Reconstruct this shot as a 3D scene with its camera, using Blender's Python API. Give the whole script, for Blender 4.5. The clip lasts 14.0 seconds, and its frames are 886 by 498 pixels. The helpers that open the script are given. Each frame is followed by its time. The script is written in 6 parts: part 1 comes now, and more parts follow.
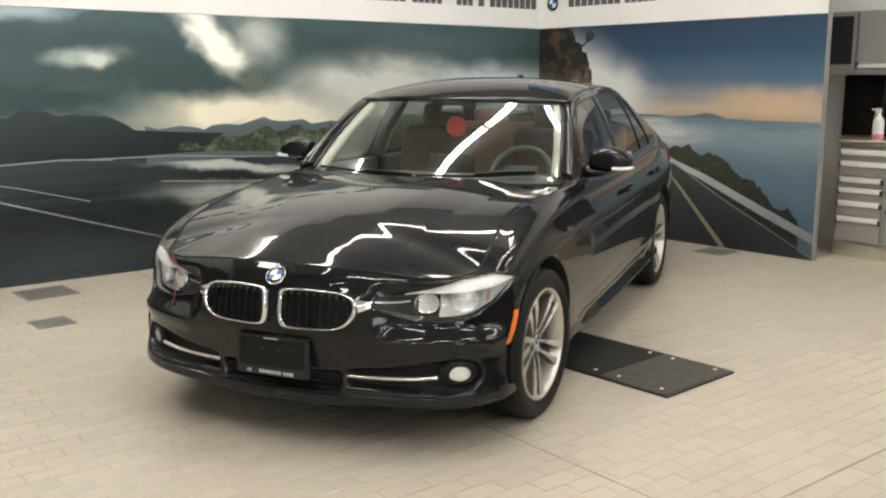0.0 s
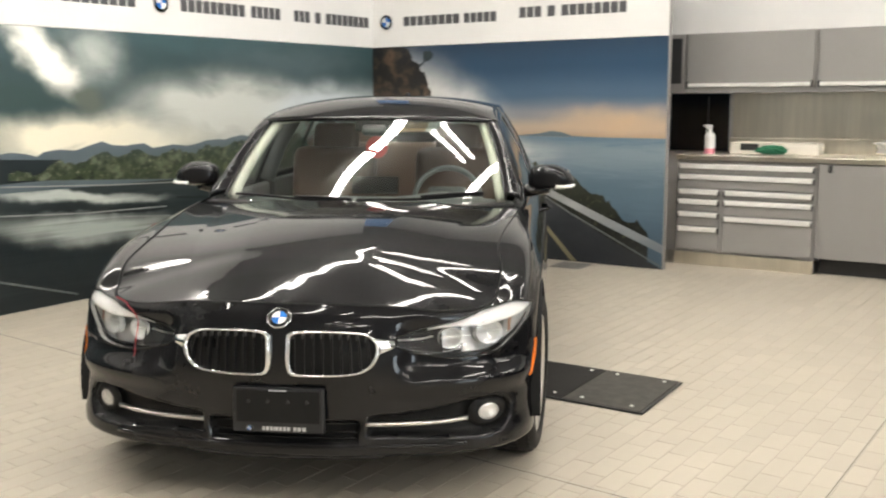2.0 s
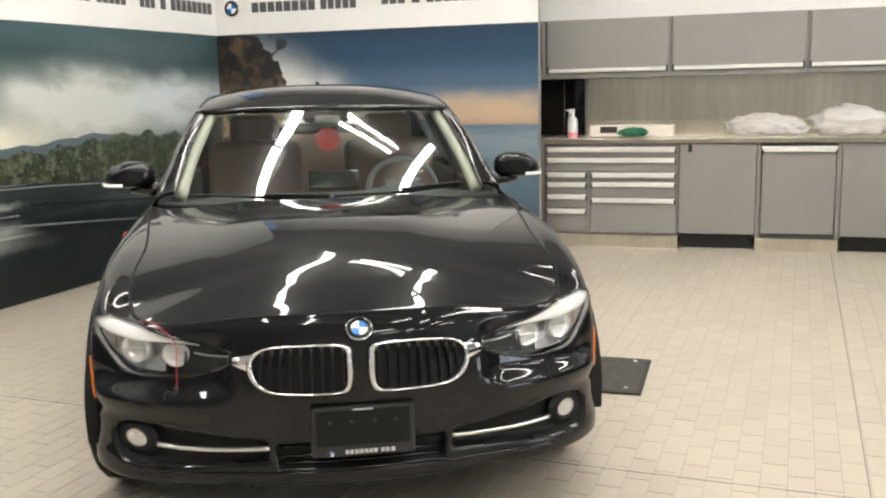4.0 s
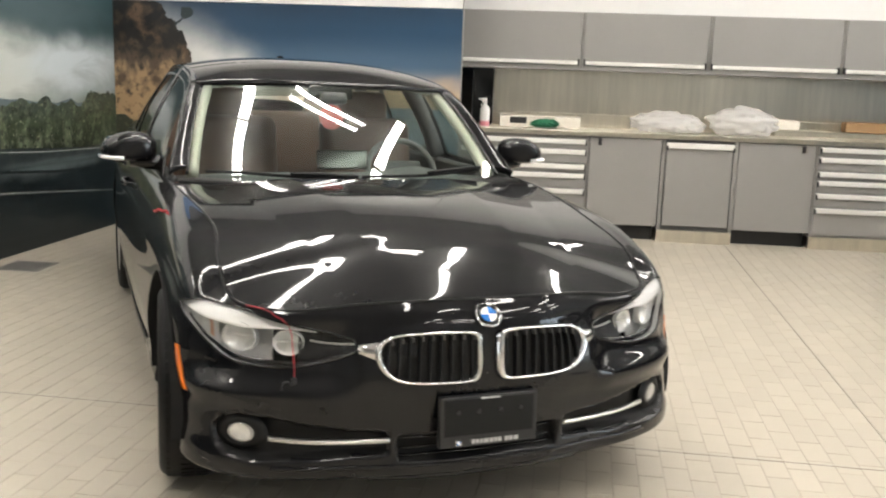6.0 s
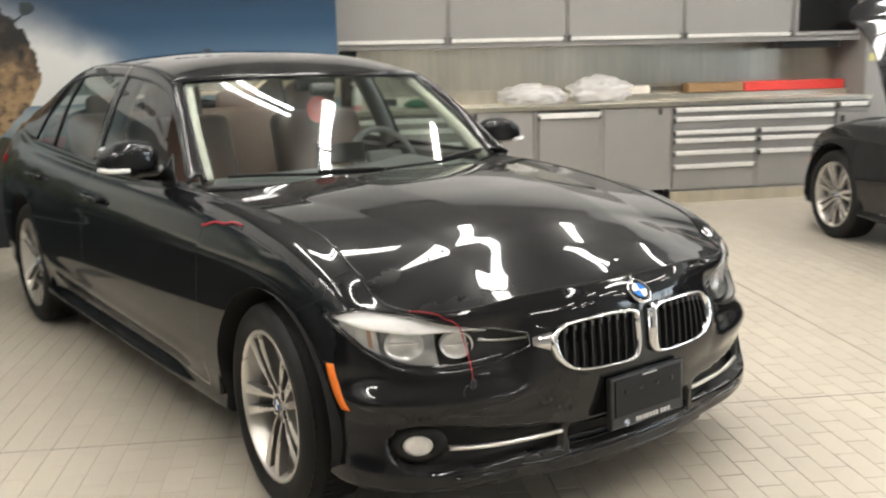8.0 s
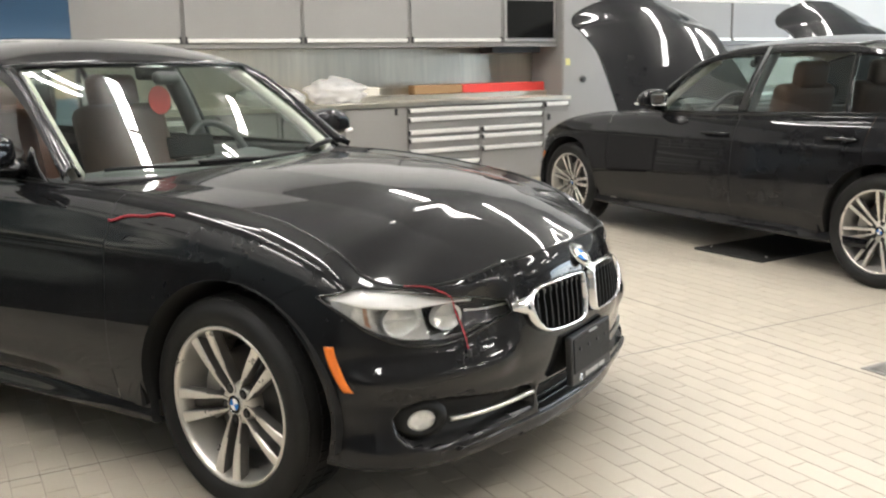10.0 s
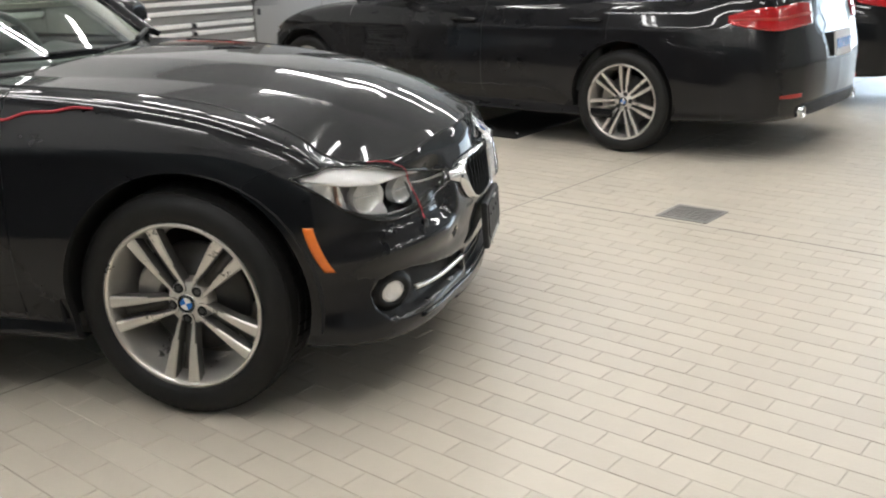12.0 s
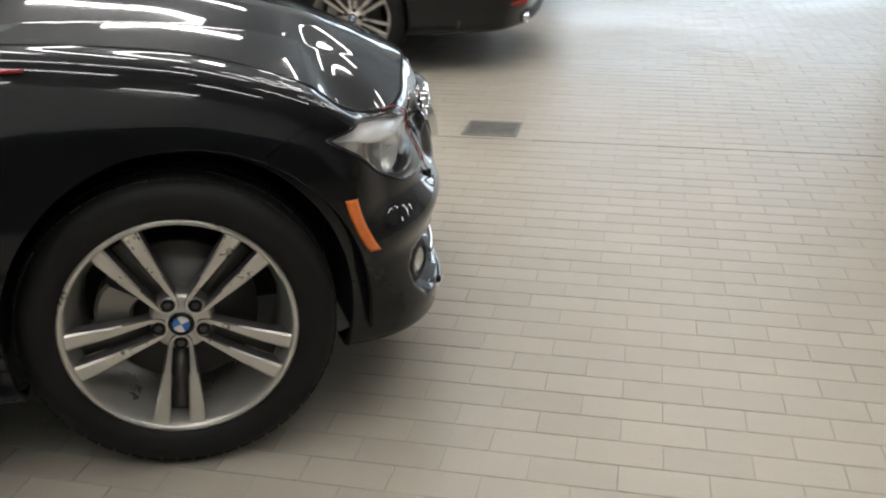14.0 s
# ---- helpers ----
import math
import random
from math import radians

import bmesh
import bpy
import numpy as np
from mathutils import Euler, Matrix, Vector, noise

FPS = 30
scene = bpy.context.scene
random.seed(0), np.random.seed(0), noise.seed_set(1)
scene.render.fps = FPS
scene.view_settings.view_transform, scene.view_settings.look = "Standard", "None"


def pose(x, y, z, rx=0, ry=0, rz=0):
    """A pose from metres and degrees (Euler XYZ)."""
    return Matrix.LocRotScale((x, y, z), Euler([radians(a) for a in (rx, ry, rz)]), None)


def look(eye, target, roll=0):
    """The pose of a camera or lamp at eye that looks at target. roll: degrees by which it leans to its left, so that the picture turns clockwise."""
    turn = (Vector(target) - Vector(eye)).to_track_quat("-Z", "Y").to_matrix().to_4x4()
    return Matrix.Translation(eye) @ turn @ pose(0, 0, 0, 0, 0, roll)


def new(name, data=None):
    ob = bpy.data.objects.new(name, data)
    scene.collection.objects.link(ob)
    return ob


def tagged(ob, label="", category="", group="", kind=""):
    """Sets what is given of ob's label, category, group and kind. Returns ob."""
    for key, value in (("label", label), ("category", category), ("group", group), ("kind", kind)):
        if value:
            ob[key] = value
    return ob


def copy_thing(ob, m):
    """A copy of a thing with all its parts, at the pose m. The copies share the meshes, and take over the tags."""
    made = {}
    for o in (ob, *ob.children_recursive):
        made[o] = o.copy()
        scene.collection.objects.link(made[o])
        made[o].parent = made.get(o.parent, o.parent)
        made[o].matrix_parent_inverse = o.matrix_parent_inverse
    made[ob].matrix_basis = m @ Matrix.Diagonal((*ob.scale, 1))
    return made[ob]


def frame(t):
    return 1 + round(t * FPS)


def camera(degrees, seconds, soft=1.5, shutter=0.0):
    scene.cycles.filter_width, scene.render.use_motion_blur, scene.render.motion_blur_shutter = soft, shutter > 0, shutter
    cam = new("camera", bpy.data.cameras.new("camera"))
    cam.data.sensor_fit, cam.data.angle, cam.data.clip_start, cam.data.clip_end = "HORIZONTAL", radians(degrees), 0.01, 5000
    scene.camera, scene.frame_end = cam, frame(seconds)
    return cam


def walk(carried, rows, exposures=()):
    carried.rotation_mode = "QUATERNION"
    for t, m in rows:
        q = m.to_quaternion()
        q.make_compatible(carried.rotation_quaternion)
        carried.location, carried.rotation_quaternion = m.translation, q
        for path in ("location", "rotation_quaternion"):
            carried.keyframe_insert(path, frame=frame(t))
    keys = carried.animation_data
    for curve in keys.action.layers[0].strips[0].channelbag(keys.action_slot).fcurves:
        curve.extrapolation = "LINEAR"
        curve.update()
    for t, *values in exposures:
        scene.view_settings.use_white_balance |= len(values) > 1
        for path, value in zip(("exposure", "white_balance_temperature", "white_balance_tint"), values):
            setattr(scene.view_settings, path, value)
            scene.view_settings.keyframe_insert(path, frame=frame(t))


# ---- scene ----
cam = camera(50.4, 14.0, soft=2.1, shutter=0.5)
PATH = [
    (0, (1.922, -3.711, 1.411), (1.178, -1.889, 1.055), -0.1),
    (0.5, (1.649, -3.697, 1.412), (0.957, -1.861, 1.025), -1.3),
    (1, (1.377, -3.739, 1.409), (0.789, -1.864, 1.040), -0.1),
    (1.5, (1.134, -3.765, 1.412), (0.712, -1.849, 1.026), -0.6),
    (2, (0.879, -3.702, 1.394), (0.668, -1.738, 1.081), -0.3),
    (4.5, (-0.425, -3.433, 1.385), (-0.027, -1.505, 1.030), -0.1),
    (5, (-0.660, -3.375, 1.382), (-0.132, -1.489, 0.974), 1.3),
    (5.5, (-0.892, -3.252, 1.380), (-0.164, -1.428, 1.003), -0.1),
    (6, (-1.117, -3.150, 1.367), (-0.392, -1.322, 1.002), 2.0),
    (6.5, (-1.370, -3.011, 1.372), (-0.485, -1.260, 0.981), -0.0),
    (7, (-1.610, -2.839, 1.353), (-0.716, -1.095, 0.953), 0.9),
    (7.5, (-1.822, -2.644, 1.357), (-0.836, -0.964, 0.903), 0.1),
    (8, (-2.058, -2.517, 1.359), (-0.889, -0.943, 0.962), -1.4),
    (10.5, (-2.829, -1.706, 1.266), (-1.107, -0.789, 0.825), -0.2),
    (11, (-2.968, -1.560, 1.272), (-1.204, -0.767, 0.764), -0.0),
    (11.5, (-3.108, -1.381, 1.254), (-1.273, -0.815, 0.694), -1.6),
    (12, (-3.105, -1.106, 1.221), (-1.224, -0.780, 0.626), -1.3),
    (12.5, (-3.073, -0.815, 1.229), (-1.170, -0.602, 0.652), -0.0),
    (13, (-3.017, -0.526, 1.247), (-1.130, -0.524, 0.586), -0.0),
    (13.5, (-2.849, -0.238, 1.221), (-1.005, -0.529, 0.505), -1.1),
    (14, (-2.642, 0.023, 1.204), (-0.886, -0.544, 0.433), -0.7),
]
walk(cam, [(t, look(eye, target, roll)) for t, eye, target, roll in PATH],
     exposures=[(0.0, 0.32, 6500, 10), (0.5, 0.44, 6500, 10), (2.0, 0.56, 6500, 10), (5.0, 0.58, 6450, 10), (7.5, 0.64, 6400, 10), (10.5, 0.72, 6250, 10),
                (11.5, 0.53, 6200, 10), (12.0, 0.32, 6070, 10), (13.0, 0.46, 5980, 10), (13.5, -0.10, 6060, 10), (14.0, -0.28, 6100, 10)])

# ---- world and lights ----
world = bpy.data.worlds.new("world")
scene.world = world
world.use_nodes = True
sky = world.node_tree.nodes.new("ShaderNodeTexSky")
sky.sky_type, sky.sun_disc = "NISHITA", False
sky.sun_elevation, sky.sun_rotation = radians(35), radians(120)
world.node_tree.links.new(sky.outputs[0], world.node_tree.nodes["Background"].inputs[0])
world.node_tree.nodes["Background"].inputs[1].default_value = 0.12

# the room's own axes: along the cabinets (u) and towards them (v)
THETA = radians(-26.4)
ROOM = Matrix.Rotation(THETA, 4, "Z")
CEILING = 4.2


# ---- materials ----
def node_mat(name, color, rough=0.5, metal=0.0, vary=0.08, scale=8.0, bump=0.0, bump_scale=60.0,
             coat=0.0, island=0.0, per_object=0.0, rough_vary=0.0, spec=0.5, stretch=(1, 1, 1), coat_ior=1.5, world_place=False):
    """A surface with two scales of colour change, a little relief and uneven gloss."""
    m = bpy.data.materials.new(name)
    m.use_nodes = True
    nt = m.node_tree
    b = nt.nodes["Principled BSDF"]
    b.inputs["Roughness"].default_value = rough
    b.inputs["Metallic"].default_value = metal
    b.inputs["Coat Weight"].default_value = coat
    b.inputs["Coat Roughness"].default_value = 0.03
    b.inputs["Coat IOR"].default_value = coat_ior
    b.inputs["Specular IOR Level"].default_value = spec
    co = nt.nodes.new("ShaderNodeTexCoord")
    big = nt.nodes.new("ShaderNodeTexNoise")
    big.inputs["Scale"].default_value = scale
    big.inputs["Detail"].default_value = 5
    fine = nt.nodes.new("ShaderNodeTexNoise")
    fine.inputs["Scale"].default_value = scale * 9
    fine.inputs["Detail"].default_value = 3
    scaled = nt.nodes.new("ShaderNodeMapping")
    scaled.inputs["Scale"].default_value = stretch
    source = co.outputs["Object"]
    if world_place:
        source = nt.nodes.new("ShaderNodeNewGeometry").outputs["Position"]
    nt.links.new(source, scaled.inputs["Vector"])
    for n in (big, fine):
        nt.links.new(scaled.outputs[0], n.inputs["Vector"])
    mix = nt.nodes.new("ShaderNodeMath")
    mix.operation = "MULTIPLY_ADD"
    nt.links.new(fine.outputs["Fac"], mix.inputs[0])
    mix.inputs[1].default_value = 0.4
    nt.links.new(big.outputs["Fac"], mix.inputs[2])
    last = mix.outputs[0]
    if island or per_object:
        if per_object:
            src = nt.nodes.new("ShaderNodeObjectInfo").outputs["Random"]
            amount = per_object
        else:
            src = nt.nodes.new("ShaderNodeNewGeometry").outputs["Random Per Island"]
            amount = island
        add = nt.nodes.new("ShaderNodeMath")
        add.operation = "MULTIPLY_ADD"
        nt.links.new(src, add.inputs[0])
        add.inputs[1].default_value = amount
        nt.links.new(last, add.inputs[2])
        last = add.outputs[0]
    top = 1.4 + (per_object or island)
    ramp = nt.nodes.new("ShaderNodeMapRange")
    ramp.inputs[1].default_value, ramp.inputs[2].default_value = 0.25 * top, 0.75 * top
    ramp.inputs[3].default_value, ramp.inputs[4].default_value = 1 - vary, 1 + vary
    nt.links.new(last, ramp.inputs[0])
    col = nt.nodes.new("ShaderNodeVectorMath")
    col.operation = "SCALE"
    col.inputs[0].default_value = color[:3]
    nt.links.new(ramp.outputs[0], col.inputs["Scale"])
    nt.links.new(col.outputs[0], b.inputs["Base Color"])
    if rough_vary:
        rr = nt.nodes.new("ShaderNodeMapRange")
        rr.inputs[1].default_value, rr.inputs[2].default_value = 0.3, 1.0
        rr.inputs[3].default_value, rr.inputs[4].default_value = max(0.0, rough - rough_vary), min(1.0, rough + rough_vary)
        nt.links.new(mix.outputs[0], rr.inputs[0])
        nt.links.new(rr.outputs[0], b.inputs["Roughness"])
    if bump:
        grain = nt.nodes.new("ShaderNodeTexNoise")
        grain.inputs["Scale"].default_value = bump_scale
        grain.inputs["Detail"].default_value = 4
        nt.links.new(co.outputs["Object"], grain.inputs["Vector"])
        bn = nt.nodes.new("ShaderNodeBump")
        bn.inputs["Strength"].default_value = bump
        bn.inputs["Distance"].default_value = 0.01
        nt.links.new(grain.outputs["Fac"], bn.inputs["Height"])
        nt.links.new(bn.outputs[0], b.inputs["Normal"])
    return m


def glass_mat(name, color=(1, 1, 1), rough=0.0, tint=0.9, facing=0.08):
    """Thin glazing: clear with a reflecting face."""
    m = bpy.data.materials.new(name)
    m.use_nodes = True
    nt = m.node_tree
    nt.nodes.clear()
    out = nt.nodes.new("ShaderNodeOutputMaterial")
    clear = nt.nodes.new("ShaderNodeBsdfTransparent")
    clear.inputs[0].default_value = (color[0] * tint, color[1] * tint, color[2] * tint, 1)
    gloss = nt.nodes.new("ShaderNodeBsdfGlossy")
    gloss.inputs["Roughness"].default_value = rough
    edge_on = nt.nodes.new("ShaderNodeLayerWeight")
    edge_on.inputs["Blend"].default_value = 0.5
    steep = nt.nodes.new("ShaderNodeMath")
    steep.operation = "POWER"
    nt.links.new(edge_on.outputs["Facing"], steep.inputs[0])
    steep.inputs[1].default_value = 5.0
    fres = nt.nodes.new("ShaderNodeMath")
    fres.operation = "MULTIPLY_ADD"
    nt.links.new(steep.outputs[0], fres.inputs[0])
    fres.inputs[1].default_value = 1.0 - facing
    fres.inputs[2].default_value = facing
    mix = nt.nodes.new("ShaderNodeMixShader")
    nt.links.new(fres.outputs[0], mix.inputs[0])
    nt.links.new(clear.outputs[0], mix.inputs[1])
    nt.links.new(gloss.outputs[0], mix.inputs[2])
    nt.links.new(mix.outputs[0], out.inputs[0])
    return m


def glow_mat(name, color, strength):
    m = bpy.data.materials.new(name)
    m.use_nodes = True
    nt = m.node_tree
    nt.nodes.clear()
    out = nt.nodes.new("ShaderNodeOutputMaterial")
    em = nt.nodes.new("ShaderNodeEmission")
    em.inputs[0].default_value = (*color, 1)
    em.inputs[1].default_value = strength
    nt.links.new(em.outputs[0], out.inputs[0])
    return m


TILE = node_mat("quarry_tile", (0.47, 0.425, 0.35), 0.37, vary=0.10, scale=1.1, world_place=True, bump=0.08, bump_scale=90, per_object=0.4, rough_vary=0.10)
TILE_REST = node_mat("quarry_tile_far", (0.47, 0.425, 0.35), 0.37, vary=0.10, scale=1.1, world_place=True, bump=0.08, bump_scale=90, island=0.4, rough_vary=0.10)
GROUT = node_mat("grout", (0.415, 0.376, 0.311), 0.8, vary=0.15, scale=6, bump=0.2)
WHITE_WALL = node_mat("white_wall", (0.78, 0.77, 0.75), 0.6, vary=0.03, scale=2, bump=0.03, bump_scale=120)
CEIL = node_mat("ceiling_grey", (0.36, 0.36, 0.35), 0.8, vary=0.05, scale=2)
GREY_STEEL = node_mat("grey_powder_coat", (0.27, 0.26, 0.25), 0.42, vary=0.04, scale=3, bump=0.02, bump_scale=300)
GREY_DARK = node_mat("grey_recess", (0.10, 0.10, 0.10), 0.5, vary=0.06, scale=5)
ALU = node_mat("brushed_aluminium", (0.84, 0.83, 0.80), 0.34, metal=0.25, vary=0.06, scale=20, rough_vary=0.08)
STAINLESS = node_mat("stainless_steel", (0.76, 0.715, 0.62), 0.30, metal=1.0, vary=0.24, scale=1.6, stretch=(1.8, 1.8, 0.15))
brushed = STAINLESS.node_tree
brushed.nodes["Principled BSDF"].inputs["Anisotropic"].default_value = 0.85
grain_dir = brushed.nodes.new("ShaderNodeTangent")
grain_dir.direction_type, grain_dir.axis = "RADIAL", "Z"
brushed.links.new(grain_dir.outputs[0], brushed.nodes["Principled BSDF"].inputs["Tangent"])
SIDE_WALL = node_mat("pale_grey_wall", (0.55, 0.54, 0.51), 0.7, vary=0.05, scale=2)
BLACK_PLASTIC = node_mat("black_plastic", (0.018, 0.018, 0.019), 0.45, vary=0.2, scale=20)
TUBE_LIGHT = glow_mat("fluorescent_diffuser", (1.0, 0.945, 0.87), 32.0)
PAINT = node_mat("black_car_paint", (0.0080, 0.0080, 0.0090), 0.35, vary=0.15, scale=6, coat=1.0, spec=0.03, coat_ior=1.41)
GLOSS_BLACK = node_mat("gloss_black_trim", (0.006, 0.006, 0.006), 0.08, vary=0.1, scale=10)
MATT_BLACK = node_mat("matt_black_plastic", (0.008, 0.008, 0.008), 0.5, spec=0.25, vary=0.2, scale=30, bump=0.1, bump_scale=400)
CHROME = node_mat("chrome", (0.82, 0.82, 0.82), 0.08, metal=1.0, vary=0.03, scale=10)
SATIN = node_mat("satin_aluminium_trim", (0.72, 0.71, 0.69), 0.28, metal=1.0, vary=0.05, scale=20)
RIM_FACE = node_mat("machined_rim", (0.64, 0.615, 0.57), 0.30, metal=0.72, vary=0.06, scale=14, rough_vary=0.08)
RIM_GREY = node_mat("silver_rim_paint", (0.34, 0.325, 0.30), 0.38, metal=0.7, vary=0.08, scale=14)
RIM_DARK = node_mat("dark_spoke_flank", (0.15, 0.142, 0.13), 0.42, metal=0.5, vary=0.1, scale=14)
RUBBER = node_mat("tyre_rubber", (0.009, 0.0088, 0.0085), 0.62, spec=0.3, vary=0.25, scale=18, bump=0.12, bump_scale=240)
DISC = node_mat("brake_disc_steel", (0.09, 0.088, 0.085), 0.40, metal=0.7, vary=0.15, scale=20)
WELL = node_mat("wheel_well_felt", (0.012, 0.012, 0.012), 0.95, vary=0.2, scale=40)
ORANGE = node_mat("orange_reflector", (0.85, 0.20, 0.02), 0.25, vary=0.08, scale=60, coat=0.6)
RED_LENS = node_mat("red_tail_lens", (0.34, 0.008, 0.010), 0.12, vary=0.10, scale=40, coat=1.0)
LAMP_SILVER = node_mat("lamp_reflector_silver", (0.92, 0.92, 0.91), 0.09, metal=0.6, vary=0.06, scale=50, bump=0.9, bump_scale=34)
LAMP_GREY = node_mat("lamp_housing_grey", (0.62, 0.62, 0.61), 0.14, metal=0.40, vary=0.1, scale=50, bump=1.0, bump_scale=26)
AMBER = node_mat("amber_lamp_insert", (0.34, 0.20, 0.14), 0.2, vary=0.15, scale=60, coat=0.6)
LAMP_WHITE = node_mat("lamp_light_guide", (0.92, 0.92, 0.91), 0.2, vary=0.04, scale=40, coat=0.5)
LEATHER = node_mat("saddle_brown_leather", (0.078, 0.036, 0.019), 0.5, vary=0.12, scale=9, bump=0.25, bump_scale=160)
DASH = node_mat("dark_dashboard", (0.055, 0.058, 0.057), 0.6, vary=0.12, scale=20, bump=0.1, bump_scale=200)
DASH_GREY = node_mat("grey_wheel_leather", (0.10, 0.105, 0.105), 0.5, vary=0.1, scale=20)
LINER = node_mat("cream_headliner", (0.52, 0.50, 0.42), 0.85, vary=0.06, scale=20, bump=0.1, bump_scale=300)
RED_TAG = node_mat("red_paper_tag", (0.38, 0.028, 0.018), 0.5, vary=0.06, scale=20)
RED_CORD = node_mat("red_cord", (0.42, 0.022, 0.035), 0.6, vary=0.12, scale=80, bump=0.3, bump_scale=500)
BLUE_PAINT = node_mat("emblem_blue", (0.02, 0.15, 0.50), 0.25, vary=0.05, scale=60, coat=0.6)
WHITE_PAINT = node_mat("emblem_white", (0.80, 0.80, 0.80), 0.25, vary=0.03, scale=60, coat=0.6)
PLATE_BLACK = node_mat("plate_holder_plastic", (0.016, 0.0165, 0.018), 0.38, vary=0.12, scale=30)
PLATE_INK = node_mat("pale_grey_print", (0.55, 0.55, 0.55), 0.5, vary=0.05, scale=60)
SCREEN_GLASS = glass_mat("windscreen_glass", (0.90, 1.0, 0.94), tint=0.86, facing=0.115)
SIDE_GLASS = glass_mat("side_window_glass", (0.90, 1.0, 0.95), tint=0.60, facing=0.09)
LENS_GLASS = glass_mat("lamp_lens", (1, 1, 1), tint=0.96, facing=0.05)

# ---- mesh helpers ----
def mesh_ob(name, bm, material, smooth=False):
    bmesh.ops.recalc_face_normals(bm, faces=bm.faces)
    me = bpy.data.meshes.new(name)
    bm.to_mesh(me)
    bm.free()
    me.materials.append(material)
    if smooth:
        for p in me.polygons:
            p.use_smooth = True
    return new(name, me)


def part(name, bm, material, parent, label="", smooth=False):
    ob = mesh_ob(name, bm, material, smooth)
    ob.parent = parent
    if label:
        tagged(ob, label)
    return ob


def thing(name, m, label, category, group="", kind=""):
    ob = new(name)
    ob.matrix_world = m
    return tagged(ob, label, category, group, kind)


def add_box(bm, x0, x1, y0, y1, z0, z1, bevel=0.0, segs=1):
    vs = [bm.verts.new(p) for p in ((x0, y0, z0), (x1, y0, z0), (x1, y1, z0), (x0, y1, z0),
                                    (x0, y0, z1), (x1, y0, z1), (x1, y1, z1), (x0, y1, z1))]
    fs = [bm.faces.new([vs[i] for i in q]) for q in ((0, 3, 2, 1), (4, 5, 6, 7), (0, 1, 5, 4), (1, 2, 6, 5), (2, 3, 7, 6), (3, 0, 4, 7))]
    if bevel:
        es = list({e for f in fs for e in f.edges})
        bmesh.ops.bevel(bm, geom=es, offset=bevel, segments=segs, affect="EDGES", profile=0.5)
    return bm


def box(x0, x1, y0, y1, z0, z1, bevel=0.0, segs=1):
    return add_box(bmesh.new(), x0, x1, y0, y1, z0, z1, bevel, segs)


def add_cyl(bm, r, h, m=None, segs=32, r2=None):
    m = m or Matrix.Identity(4)
    bmesh.ops.create_cone(bm, cap_ends=True, segments=segs, radius1=r, radius2=r if r2 is None else r2, depth=h, matrix=m)
    return bm


def cyl(r, h, m=None, segs=32, r2=None):
    return add_cyl(bmesh.new(), r, h, m, segs, r2)


def add_lathe(bm, profile, m=None, segs=48, closed=False):
    """Turns a list of (radius, height) round the z axis."""
    m = m or Matrix.Identity(4)
    rings = []
    for r, z in profile:
        rings.append([bm.verts.new(m @ Vector((r * math.cos(a), r * math.sin(a), z))) for a in [2 * math.pi * k / segs for k in range(segs)]])
    pairs = list(zip(rings, rings[1:])) + ([(rings[-1], rings[0])] if closed else [])
    for a, b in pairs:
        for k in range(segs):
            bm.faces.new((a[k], a[(k + 1) % segs], b[(k + 1) % segs], b[k]))
    return bm


def lathe(profile, m=None, segs=48, closed=False):
    return add_lathe(bmesh.new(), profile, m, segs, closed)


def add_tube(bm, pts, r, segs=8, cap=True):
    """A round rod along a line of points."""
    pts = [Vector(p) for p in pts]
    rings = []
    up = Vector((0, 0, 1))
    for i, p in enumerate(pts):
        d = (pts[min(i + 1, len(pts) - 1)] - pts[max(i - 1, 0)]).normalized()
        ref = up if abs(d.dot(up)) < 0.95 else Vector((1, 0, 0))
        a = d.cross(ref).normalized()
        b = a.cross(d)
        rr = r[i] if isinstance(r, (list, tuple)) else r
        rings.append([bm.verts.new(p + rr * (math.cos(t) * a + math.sin(t) * b)) for t in [2 * math.pi * k / segs for k in range(segs)]])
    for a, b in zip(rings, rings[1:]):
        for k in range(segs):
            bm.faces.new((a[k], a[(k + 1) % segs], b[(k + 1) % segs], b[k]))
    if cap:
        bm.faces.new(rings[0])
        bm.faces.new(rings[-1])
    return bm


def tube(pts, r, segs=8, cap=True):
    return add_tube(bmesh.new(), pts, r, segs, cap)


def add_prism(bm, outline, d0, d1, axis="y"):
    """A flat outline (a, b) given thickness from d0 to d1 along an axis."""
    def at(a, b, d):
        return {"y": (a, d, b), "x": (d, a, b), "z": (a, b, d)}[axis]
    lo = [bm.verts.new(at(a, b, d0)) for a, b in outline]
    hi = [bm.verts.new(at(a, b, d1)) for a, b in outline]
    n = len(outline)
    bm.faces.new(lo)
    bm.faces.new(hi)
    for k in range(n):
        bm.faces.new((lo[k], lo[(k + 1) % n], hi[(k + 1) % n], hi[k]))
    return bm


def prism(outline, d0, d1, axis="y"):
    return add_prism(bmesh.new(), outline, d0, d1, axis)


